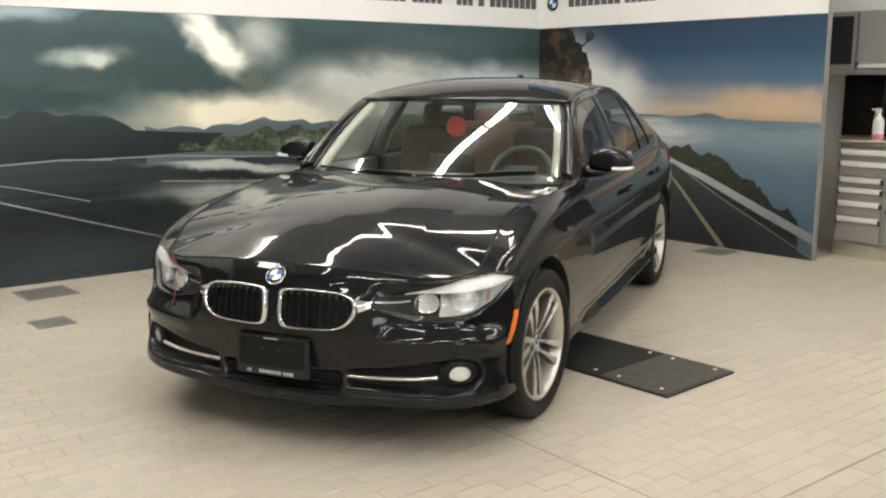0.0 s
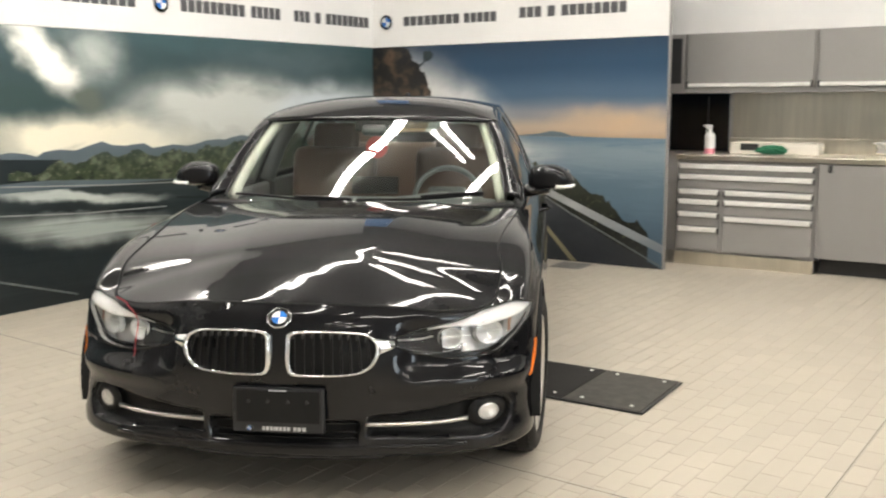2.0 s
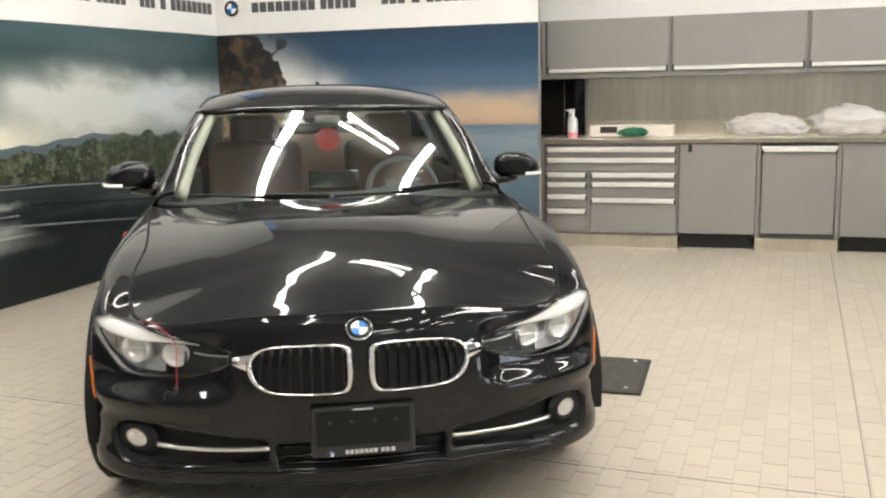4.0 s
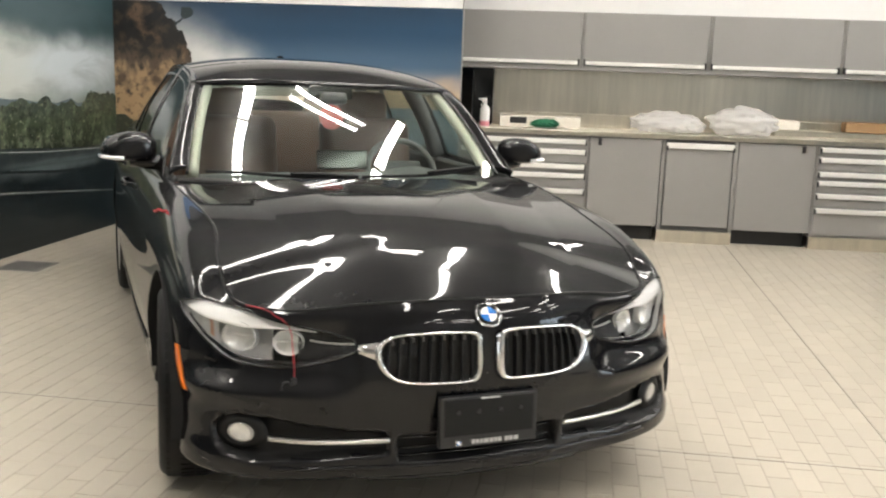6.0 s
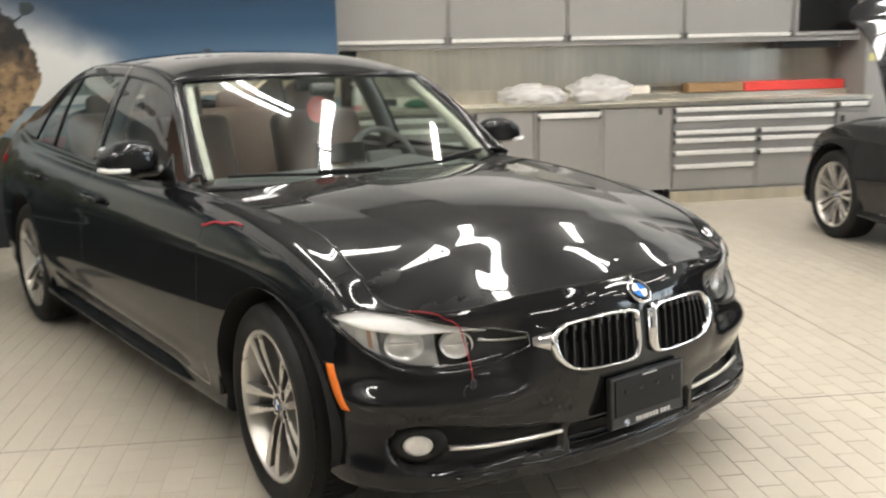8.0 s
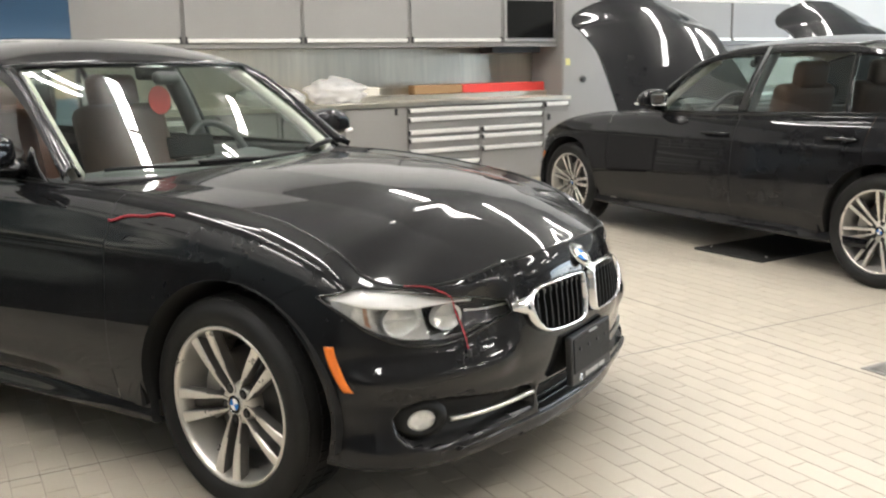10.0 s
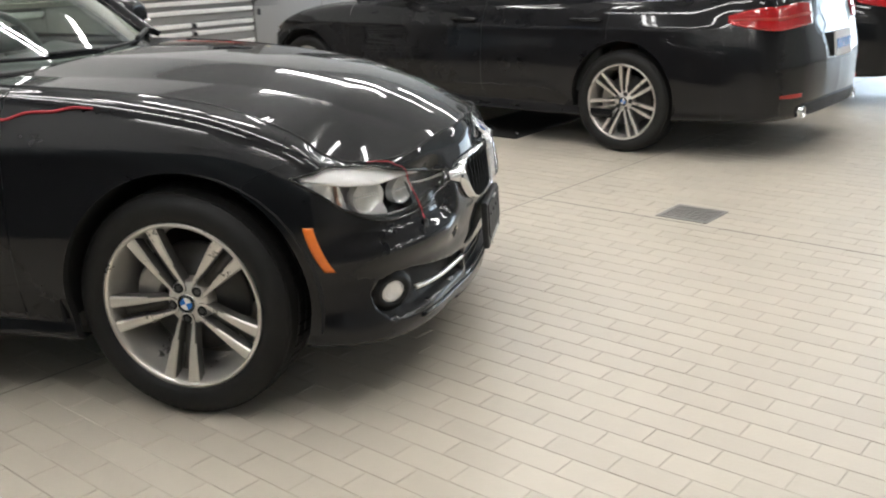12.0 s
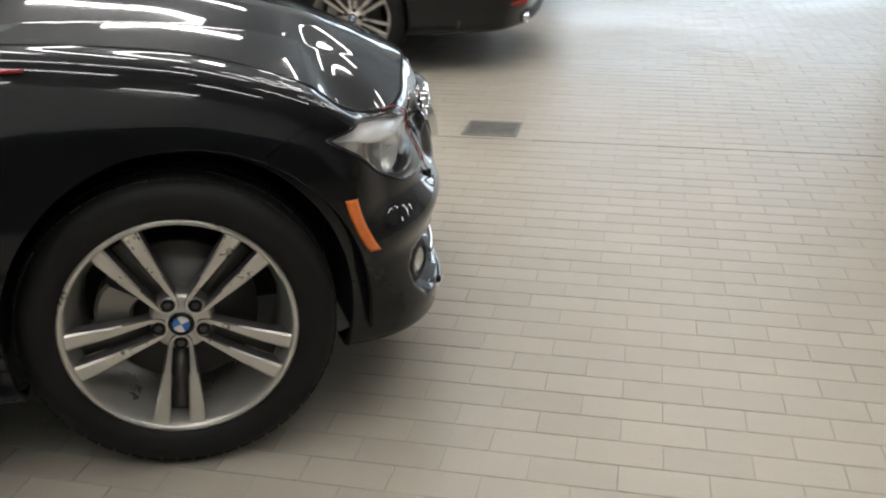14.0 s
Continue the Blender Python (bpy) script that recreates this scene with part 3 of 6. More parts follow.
layer(mural_n, line_outline([(1.60, 0.69), (2.10, 0.42), (END, 0.02)], 0.012), 4, PALE_LINE, "print_lane_line", -1)
CLIFF = [(0.36, 1.886), (0.43, 1.83), (0.47, 1.75), (0.53, 1.73), (0.55, 1.66), (0.60, 1.63), (0.63, 1.52), (0.67, 1.47), (0.66, 1.38), (0.69, 1.30), (0.65, 1.19), (0.60, 1.10), (0.50, 1.0), (0.36, 0.86), (0.26, 0.79)]
edge = [(0.0, 1.886)]
for (a0, z0), (a1, z1) in zip(CLIFF, CLIFF[1:]):
    for k in range(4):
        t = k / 4
        edge.append((a0 + (a1 - a0) * t + (0.026 * (rnd.random() - 0.5) if k else 0.0), z0 + (z1 - z0) * t + (0.022 * (rnd.random() - 0.5) if k else 0.0)))
layer(mural_n, edge + [(0.22, 0.77), (0.0, 0.75)], 3, ROCK_DARK, "print_cliff", -1)
layer(mural_n, leafy([(0.0, 0.92), (0.2, 0.88), (0.4, 0.80), (0.6, 0.78), (0.9, 0.80)], lambda a: 0.5, 0.06), 4, SCRUB, "print_scrub", -1)
layer(mural_n, [(0.63 + 0.055 * math.cos(a) * (0.8 + 0.4 * rnd.random()), 1.795 + 0.05 * math.sin(a) * (0.8 + 0.4 * rnd.random())) for a in np.linspace(0, 6.1, 16)] , 4, HILL, "print_tree", -1)
layer(mural_n, line_outline([(0.53, 1.70), (0.58, 1.73), (0.62, 1.78)], 0.02), 5, HILL, "print_tree_trunk", -1)


# header lettering as plain bars, with the round badge before each name
def header(parent, a0, spans, z0, z1, sign, badge_at=None):
    for s, e in spans:
        n = max(1, round((e - s) / 0.075))
        w = (e - s) / n
        for k in range(n):
            part("letter_bar", box(a0 + s + k * w + 0.006, a0 + s + (k + 1) * w - 0.006, min(sign * 0.003, sign * 0.006), max(sign * 0.003, sign * 0.006), z0, z1), INK, parent)
    if badge_at is not None:
        m = Matrix.Translation((badge_at, sign * 0.009, (z0 + z1) / 2)) @ pose(0, 0, 0, 90 if sign < 0 else -90, 0, 0)
        emblem(parent, m, 0.072)


header(mural_n, 0.0, [(0.36, 0.98), (1.02, 1.36)], 2.075, 2.16, -1, 0.17)
header(mural_n, 0.0, [(1.58, 1.80), (1.85, 1.93), (1.98, 2.57)], 2.09, 2.18, -1)
for off in (0.0, 2.62, 5.2):
    header(mural_w, off, [(0.06, 0.66), (0.72, 0.80), (0.86, 1.06)], 2.07, 2.165, 1)
    header(mural_w, off, [(1.22, 1.56), (1.62, 2.28)], 2.07, 2.165, 1, 2.46 + off)

# ---- the workshop cabinets along the north wall ----
V0, V1, BACK = 4.88, 5.096, 5.55
PLASTIC_WHITE = node_mat("white_plastic", (0.72, 0.71, 0.70), 0.4, vary=0.04, scale=12)
PINK = node_mat("pink_liquid", (0.75, 0.28, 0.33), 0.25, vary=0.06, scale=20)
CARD_WHITE = node_mat("white_card", (0.70, 0.66, 0.58), 0.6, vary=0.06, scale=10)
CARD_BROWN = node_mat("brown_cardboard", (0.28, 0.17, 0.08), 0.75, vary=0.12, scale=12)
CARD_RED = node_mat("red_carton", (0.60, 0.05, 0.04), 0.45, vary=0.08, scale=10)
CLOTH = node_mat("green_cloth", (0.015, 0.13, 0.065), 0.8, vary=0.2, scale=30, bump=0.4, bump_scale=120)
YELLOW = node_mat("yellow_sticker", (0.62, 0.56, 0.22), 0.6, vary=0.05, scale=30)
FILM = bpy.data.materials.new("clear_plastic_film")
FILM.use_nodes = True
FILM.node_tree.nodes["Principled BSDF"].inputs["Base Color"].default_value = (0.90, 0.89, 0.87, 1)
FILM.node_tree.nodes["Principled BSDF"].inputs["Roughness"].default_value = 0.22
FILM.node_tree.nodes["Principled BSDF"].inputs["Alpha"].default_value = 0.44


def rail_handle(parent, x0, x1, z, deep=0.026):
    h = part("handle", box(x0, x1, -deep, 0.0, z - 0.020, z + 0.020, 0.004), ALU, parent, "bright aluminium rail handle")
    for x in (x0, x1):
        part("end_cap", box(x - 0.006, x + 0.006, -deep - 0.003, 0.002, z - 0.030, z + 0.012, 0.002), BLACK_PLASTIC, h)
    return h


def drawer(parent, x0, x1, top, low):
    d = part("drawer", box(x0 + 0.004, x1 - 0.004, -0.002, 0.018, low + 0.004, top - 0.004, 0.002), GREY_STEEL, parent)
    rail_handle(d, x0 + 0.012, x1 - 0.012, top - 0.030)
    return d


def plinth(parent, w):
    part("plinth", box(0.0, w, 0.0, 0.03, 0.0, 0.105, 0.003), STAINLESS, parent, "stainless steel plinth")


def drawer_unit(u0, u1, full, left, right, split):
    w = u1 - u0
    c = thing("drawer_cabinet", ROOM @ pose(u0, V0, 0), "grey steel drawer cabinet with bright rail handles", "cabinet", "base cabinets")
    part("body", box(0.0, w, 0.02, BACK - V0, 0.105, 0.888, 0.003), GREY_STEEL, c)
    plinth(c, w)
    tops = full + [left[0]]
    for a, b in zip(tops, tops[1:]):
        drawer(c, 0.015, w - 0.015, a + 0.03, b + 0.03)
    for col, x0, x1 in ((left, 0.015, split - 0.012), (right, split + 0.012, w - 0.015)):
        for a, b in zip(col, col[1:] + [0.10]):
            drawer(c, x0, x1, a + 0.03, (b + 0.03) if b > 0.11 else 0.125)
    part("divider", box(split - 0.010, split + 0.010, 0.0, 0.02, 0.125, left[0] + 0.03, 0.001), GREY_STEEL, c)
    return c


def door_unit(u0, u1, latch=0.075):
    w = u1 - u0
    c = thing("door_cabinet", ROOM @ pose(u0, V0, 0), "grey steel cabinet with one plain door", "cabinet", "base cabinets")
    part("body", box(0.0, w, 0.022, BACK - V0, 0.13, 0.888, 0.003), GREY_STEEL, c)
    part("toe_recess", box(0.02, w - 0.02, 0.10, 0.12, 0.0, 0.13), BLACK_PLASTIC, c, "dark toe recess")
    d = part("door", box(0.006, w - 0.006, 0.0, 0.02, 0.133, 0.882, 0.003), GREY_STEEL, c)
    part("latch", box(latch, latch + 0.03, -0.014, 0.0, 0.815, 0.875, 0.004), BLACK_PLASTIC, d, "black latch")
    return c


def bin_unit(u0, u1):
    w = u1 - u0
    c = thing("bin_cabinet", ROOM @ pose(u0, V0, 0), "grey steel pull-out cabinet with a top rail handle", "cabinet", "base cabinets")
    part("body", box(0.0, w, 0.022, BACK - V0, 0.105, 0.888, 0.003), GREY_DARK, c)
    plinth(c, w)
    for x in (0.0, w - 0.03):
        part("stile", box(x, x + 0.03, 0.004, 0.022, 0.105, 0.888, 0.002), GREY_STEEL, c)
    d = part("door", box(0.040, w - 0.040, -0.012, 0.02, 0.146, 0.860, 0.004), GREY_STEEL, c)
    h = part("handle", box(0.034, w - 0.034, -0.040, -0.010, 0.815, 0.862, 0.005), ALU, d, "bright aluminium rail handle")
    for x in (0.040, w - 0.040):
        part("end_cap", box(x - 0.007, x + 0.007, -0.043, -0.010, 0.798, 0.835, 0.002), BLACK_PLASTIC, h)
    return c


drawer_unit(-0.19, 0.945, [0.835, 0.745], [0.62, 0.535, 0.43, 0.305], [0.62, 0.54, 0.405], 0.39)
door_unit(0.947, 1.563)
bin_unit(1.565, 2.200)
door_unit(2.202, 2.850, 0.525)
drawer_unit(2.852, 4.480, [0.85, 0.765], [0.645, 0.57, 0.46, 0.335], [0.645, 0.57, 0.45], 0.84)
c = thing("drawer_cabinet", ROOM @ pose(4.482, V0, 0), "narrow grey cabinet with one shallow drawer", "cabinet", "base cabinets")
part("body", box(0, 0.34, 0.02, BACK - V0, 0.0, 0.888, 0.003), GREY_STEEL, c)
drawer(c, 0.01, 0.33, 0.885, 0.78)
part("door", box(0.012, 0.328, 0.0, 0.02, 0.12, 0.775, 0.003), GREY_STEEL, c)
part("latch", box(0.05, 0.085, -0.014, 0.0, 0.69, 0.75, 0.004), BLACK_PLASTIC, c, "black latch")

tall = thing("tall_cabinet", ROOM @ pose(4.84, 5.0, 0), "tall plain grey steel cabinet with a black knob", "cabinet")
part("body", box(0, 1.55, 0.02, BACK - 5.0, 0.0, 2.25, 0.004), GREY_STEEL, tall)
for x in (0.0, 0.776):
    d = part("door", box(x + 0.004, x + 0.770, 0.0, 0.02, 0.10, 2.24, 0.003), GREY_STEEL, tall)
    part("knob", lathe([(0, -0.035), (0.028, -0.033), (0.034, -0.022), (0.026, -0.008), (0.030, 0.0)], pose(x + 0.26, 0.0, 1.09, -90, 0, 0), 20), BLACK_PLASTIC, d, "round black knob", True)
part("sticker", box(0.03, 0.09, -0.0015, 0.0, 1.24, 1.31), YELLOW, tall, "pale yellow sticker")

top = thing("worktop", ROOM @ pose(-0.19, V0, 0), "long stainless steel worktop on the cabinets", "worktop")
part("slab", box(0, 5.02, -0.022, BACK - V0, 0.890, 0.930, 0.004, 2), STAINLESS, top)
splash = thing("backsplash", ROOM @ pose(0.085, BACK - 0.012, 0.93), "stainless steel backsplash of joined sheets", "backsplash")
for k in range(5):
    part("steel_sheet", box(0.950 * k + 0.0006, 0.950 * (k + 1) - 0.0006, 0.0, 0.012, 0.001, 0.51, 0.001), STAINLESS, splash)
part("lower_ledge", box(0.0, 4.750, -0.085, -0.001, 0.001, 0.122, 0.003), STAINLESS, splash)
part("sill", box(2.50, 4.750, -0.27, -0.087, 0.001, 0.050, 0.003), STAINLESS, splash)

# wall cabinets
EDGES = [-0.215, 0.850, 1.932, 3.040, 4.130]
for a, b in zip(EDGES, EDGES[1:]):
    w = b - a
    c = thing("wall_cabinet", ROOM @ pose(a, V1, 0), "grey steel wall cabinet with a bright bottom rail", "cabinet", "wall cabinets")
    part("body", box(0.001, w - 0.001, 0.022, BACK - V1, 1.44, 1.935, 0.003), GREY_STEEL, c)
    d = part("door", box(0.018, w - 0.018, 0.0, 0.020, 1.485, 1.930, 0.003), GREY_STEEL, c)
    part("bottom_rail", box(0.001, w - 0.001, 0.004, 0.021, 1.440, 1.481, 0.002), GREY_STEEL, c)
    h = part("handle", box(0.028, w - 0.032, -0.024, 0.0, 1.487, 1.520, 0.005), ALU, d, "bright aluminium rail handle")
    for x in (0.024, w - 0.028):
        part("end_cap", box(x - 0.008, x + 0.008, -0.027, 0.0, 1.482, 1.535, 0.002), BLACK_PLASTIC, h)
c = thing("wall_cabinet", ROOM @ pose(4.132, V1, 0), "grey steel wall cabinet with a dark glazed door", "cabinet", "wall cabinets")
part("body", box(0.0, 0.70, 0.022, BACK - V1, 1.44, 1.935, 0.003), GREY_STEEL, c)
part("bottom_rail", box(0.0, 0.70, 0.004, 0.021, 1.440, 1.481, 0.002), GREY_STEEL, c)
d = part("door", box(0.018, 0.682, 0.0, 0.020, 1.485, 1.930, 0.003), GREY_STEEL, c)
part("pane", box(0.050, 0.650, -0.004, 0.0, 1.525, 1.90, 0.001), GLOSS_BLACK, d, "dark glass pane")
part("handle", box(0.030, 0.670, -0.016, 0.0, 1.487, 1.512, 0.004), SATIN, d, "dull aluminium rail handle")
c = thing("wall_cabinet", ROOM @ pose(-0.47, V1 + 0.01, 0), "dark open wall cabinet beside the mural", "cabinet")
part("body", box(0, 0.25, 0.0, BACK - V1 - 0.01, 1.44, 1.935, 0.003), GREY_STEEL, c)
# no hollow here: a black sheet gives the shade inside the open front
part("opening", box(0.03, 0.22, -0.002, 0.01, 1.52, 1.90), BLACK_PLASTIC, c, "black sheet for the shaded inside")
# steel sheet: the dark room it reflects is put in as black colour
c = thing("wall_panel", ROOM @ pose(-0.45, 5.44, 0.931), "steel panel behind the worktop, coloured black for its dark reflection", "panel")
part("sheet", box(0, 0.53, 0.0, 0.012, 0.0, 0.505, 0.002), GLOSS_BLACK, c)
part("join", box(0.34, 0.346, -0.003, 0.0, 0.02, 0.48), GREY_DARK, c)
c = thing("under_cabinet_box", ROOM @ pose(4.06, 5.18, 1.375), "long black box under the wall cabinet", "box")
part("case", box(0, 0.62, 0, 0.25, 0, 0.065, 0.006), BLACK_PLASTIC, c)
for u0, u1 in ((6.42, 7.5), (7.502, 8.58)):
    c = thing("wall_cabinet", ROOM @ pose(u0, V1, 0), "grey steel wall cabinet with a bright bottom rail", "cabinet", "wall cabinets")
    part("body", box(0, u1 - u0, 0.022, BACK - V1, 1.44, 1.935, 0.003), GREY_STEEL, c)
    d = part("door", box(0.018, u1 - u0 - 0.018, 0.0, 0.020, 1.485, 1.930, 0.003), GREY_STEEL, c)
    part("handle", box(0.03, u1 - u0 - 0.03, -0.024, 0.0, 1.487, 1.520, 0.005), ALU, d, "bright aluminium rail handle")
    c = thing("drawer_cabinet", ROOM @ pose(u0, V0, 0), "grey steel drawer cabinet with bright rail handles", "cabinet", "base cabinets")
    part("body", box(0, u1 - u0, 0.02, BACK - V0, 0.0, 0.93, 0.003), GREY_STEEL, c)
    for k in range(4):
        drawer(c, 0.015, u1 - u0 - 0.015, 0.885 - 0.19 * k, 0.70 - 0.19 * k)

# ---- things on the worktop ----
TOP = 0.930
b = thing("spray_bottle", ROOM @ pose(0.03, 5.06, TOP), "white spray bottle with a little pink liquid", "bottle")
part("bottle_body", lathe([(0, 0.001), (0.040, 0.001), (0.043, 0.006), (0.043, 0.14), (0.036, 0.165), (0.016, 0.185), (0.015, 0.205), (0, 0.205)], None, 24), PLASTIC_WHITE, b, "", True)
part("liquid_band", lathe([(0.0436, 0.004), (0.0440, 0.045), (0.0436, 0.046)], None, 24), PINK, b, "pink liquid showing through", True)
part("sprayer", box(-0.030, 0.016, -0.012, 0.012, 0.205, 0.245, 0.006, 2), PLASTIC_WHITE, b)
part("nozzle", cyl(0.007, 0.03, pose(-0.042, 0, 0.235, 0, 90, 0), 12), PLASTIC_WHITE, b)
part("trigger", tube([(-0.022, 0, 0.208), (-0.034, 0, 0.19), (-0.030, 0, 0.17)], 0.005, 6), PLASTIC_WHITE, b)
c = thing("white_box", ROOM @ pose(0.16, 5.20, TOP), "flat white cardboard box with a dark window", "box")
part("carton", box(0, 0.72, 0, 0.22, 0.0, 0.095, 0.004), CARD_WHITE, c)
part("dark_window", box(0.09, 0.24, -0.003, 0.0, 0.03, 0.085), BLACK_PLASTIC, c)
c = thing("paper_stack", ROOM @ pose(0.42, 5.0, TOP), "loose white papers lying on the worktop", "paper")
for k, (a, w) in enumerate(((0, 0.30), (4, 0.29), (-3, 0.28))):
    bm = box(0, w, 0, 0.2, 0.001 + 0.004 * k, 0.004 + 0.004 * k)
    bm.transform(pose(0.02 * k, 0, 0, 0, 0, a))
    part("sheet", bm, CARD_WHITE, c)


def crumple(m, size, seed, material, name, label, category, rough=0.35, detail=4):
    bm = bmesh.new()
    bmesh.ops.create_icosphere(bm, subdivisions=detail, radius=1.0)
    off = Vector((seed * 3.7, seed * 1.3, seed))
    for v in bm.verts:
        n = noise.turbulence(v.co * 1.9 + off, 5, True) - 0.6 + 0.30 * noise.noise(v.co * 4 + off) - 0.25 * abs(noise.noise(v.co * 8 + off))
        p = v.co * (1 + rough * n)
        v.co = (p.x * size[0] / 2, p.y * size[1] / 2, max(0.0, (p.z + 0.75) * size[2] / 1.75))
    ob = mesh_ob(name, bm, material, material is FILM)
    ob.matrix_world = m
    return tagged(ob, label, category)


crumple(ROOM @ pose(0.56, 4.99, TOP + 0.013), (0.26, 0.12, 0.075), 2, CLOTH, "cloth", "crumpled dark green cloth on the worktop", "cloth")
crumple(ROOM @ pose(1.62, 5.20, TOP), (0.66, 0.34, 0.19), 5, FILM, "plastic_bag", "crumpled clear plastic bag on the worktop", "bag", 0.36)
crumple(ROOM @ pose(2.28, 5.20, TOP), (0.62, 0.36, 0.25), 8, FILM, "plastic_bag", "large crumpled clear plastic bag", "bag", 0.36)
crumple(ROOM @ pose(1.80, 5.18, TOP), (0.34, 0.24, 0.14), 11, FILM, "plastic_bag", "crumpled clear plastic bag on the worktop", "bag", 0.36)
crumple(ROOM @ pose(2.36, 5.18, TOP), (0.40, 0.24, 0.17), 13, FILM, "plastic_bag", "crumpled clear plastic bag on the worktop", "bag", 0.36)
for nm, u, w, h, mat, lab in (("white_box", 2.60, 0.20, 0.085, CARD_WHITE, "small white carton"), ("cardboard_box", 3.19, 0.57, 0.090, CARD_BROWN, "long brown cardboard carton"), ("red_box", 3.765, 1.055, 0.090, CARD_RED, "long bright red carton")):
    c = thing(nm, ROOM @ pose(u, 5.29, TOP + 0.051), lab + " on the steel worktop", "box")
    part("carton", box(0, w, 0, 0.13, 0, h, 0.010, 2), mat, c)
    part("flap", box(0.012, w - 0.012, 0.010, 0.12, h, h + 0.002), mat, c)

# ---- the car: front towards -y, its left side at +x, the front axle at y = 0 ----
from mathutils.bvhtree import BVHTree

WB = 2.81
HUB_Z = 0.318


# plan outline from the nose round the left side to the tail
OUT = [(0, -0.735), (0.20, -0.724), (0.38, -0.690), (0.57, -0.630), (0.725, -0.545), (0.822, -0.436), (0.866, -0.29),
       (0.882, -0.03), (0.888, 0.25), (0.893, 0.6), (0.900, 1.1), (0.902, 1.6), (0.900, 2.2), (0.898, 2.8),
       (0.885, 3.2), (0.845, 3.5), (0.76, 3.70), (0.55, 3.81), (0.28, 3.85), (0, 3.86)]
out_x = spline(range(len(OUT)), [p[0] for p in OUT])
out_y = spline(range(len(OUT)), [p[1] for p in OUT])
# cross profiles: inset from the outline, and height, from the lower edge to the top edge
ZONES = [0, 1, 2, 3, 4, 5, 6, 7, 9, 11, 13, 15, 19]
PROFILE_IN = [
    (0.16, 0.045, 0.030, 0.034, 0.022, 0.012, 0.016, 0.028, 0.045, 0.075),
    (0.16, 0.045, 0.030, 0.034, 0.020, 0.010, 0.016, 0.030, 0.046, 0.072),
    (0.16, 0.040, 0.024, 0.028, 0.016, 0.006, 0.018, 0.044, 0.062, 0.085),
    (0.15, 0.020, 0.000, 0.012, 0.012, 0.004, 0.006, 0.036, 0.060, 0.085),
    (0.14, 0.006, -0.016, -0.004, 0.008, 0.002, 0.000, 0.028, 0.062, 0.092),
    (0.12, 0.004, -0.014, -0.002, 0.004, 0.000, 0.000, 0.018, 0.048, 0.126),
    (0.10, 0.018, 0.014, 0.012, 0.003, 0.000, 0.004, 0.018, 0.056, 0.146),
    (0.10, 0.020, 0.020, 0.008, 0.000, 0.001, 0.007, 0.020, 0.066, 0.178),
    (0.10, 0.030, 0.034, 0.016, 0.002, 0.001, 0.010, 0.024, 0.052, 0.126),
    (0.10, 0.030, 0.036, 0.018, 0.003, 0.001, 0.010, 0.022, 0.042, 0.090),
    (0.10, 0.030, 0.028, 0.010, 0.001, 0.000, 0.008, 0.022, 0.052, 0.126),
    (0.12, 0.030, 0.020, 0.006, 0.000, 0.002, 0.012, 0.040, 0.080, 0.145),
    (0.16, 0.040, 0.016, 0.002, 0.000, 0.006, 0.034, 0.072, 0.100, 0.130)]
PROFILE_Z = [
    (0.175, 0.185, 0.225, 0.300, 0.385, 0.470, 0.555, 0.640, 0.685, 0.721),
    (0.175, 0.185, 0.225, 0.300, 0.385, 0.470, 0.555, 0.640, 0.685, 0.720),
    (0.178, 0.188, 0.228, 0.300, 0.390, 0.475, 0.555, 0.620, 0.670, 0.708),
    (0.180, 0.190, 0.230, 0.300, 0.385, 0.460, 0.530, 0.600, 0.650, 0.684),
    (0.185, 0.195, 0.235, 0.305, 0.385, 0.460, 0.535, 0.610, 0.660, 0.686),
    (0.195, 0.205, 0.245, 0.315, 0.395, 0.470, 0.545, 0.622, 0.684, 0.712),
    (0.200, 0.212, 0.255, 0.330, 0.410, 0.490, 0.570, 0.668, 0.752, 0.782),
    (0.200, 0.212, 0.265, 0.340, 0.430, 0.530, 0.630, 0.738, 0.828, 0.852),
    (0.200, 0.210, 0.270, 0.345, 0.435, 0.545, 0.665, 0.792, 0.880, 0.908),
    (0.200, 0.210, 0.275, 0.350, 0.450, 0.560, 0.680, 0.795, 0.872, 0.922),
    (0.200, 0.215, 0.280, 0.360, 0.460, 0.580, 0.700, 0.815, 0.898, 0.956),
    (0.230, 0.245, 0.300, 0.380, 0.480, 0.590, 0.700, 0.820, 0.930, 1.020),
    (0.240, 0.255, 0.320, 0.400, 0.500, 0.600, 0.710, 0.830, 0.950, 1.035)]
LEVELS = len(PROFILE_Z[0])
in_s = [spline(ZONES, [p[j] for p in PROFILE_IN]) for j in range(LEVELS)]
z_s = [spline(ZONES, [p[j] for p in PROFILE_Z]) for j in range(LEVELS)]


def s_at_y(y, lo=1.0, hi=17.5):
    for _ in range(40):
        mid = (lo + hi) / 2
        lo, hi = (mid, hi) if out_y(mid) < y else (lo, mid)
    return lo


def ramp_up(d, soft=0.004):
    """Zero below an edge, rising straight above it, with a tight radius between."""
    return 0.5 * (d + math.sqrt(d * d + soft * soft))


def fade(v, a, b):
    t = min(1.0, max(0.0, (v - a) / (b - a)))
    return t * t * (3 - 2 * t)


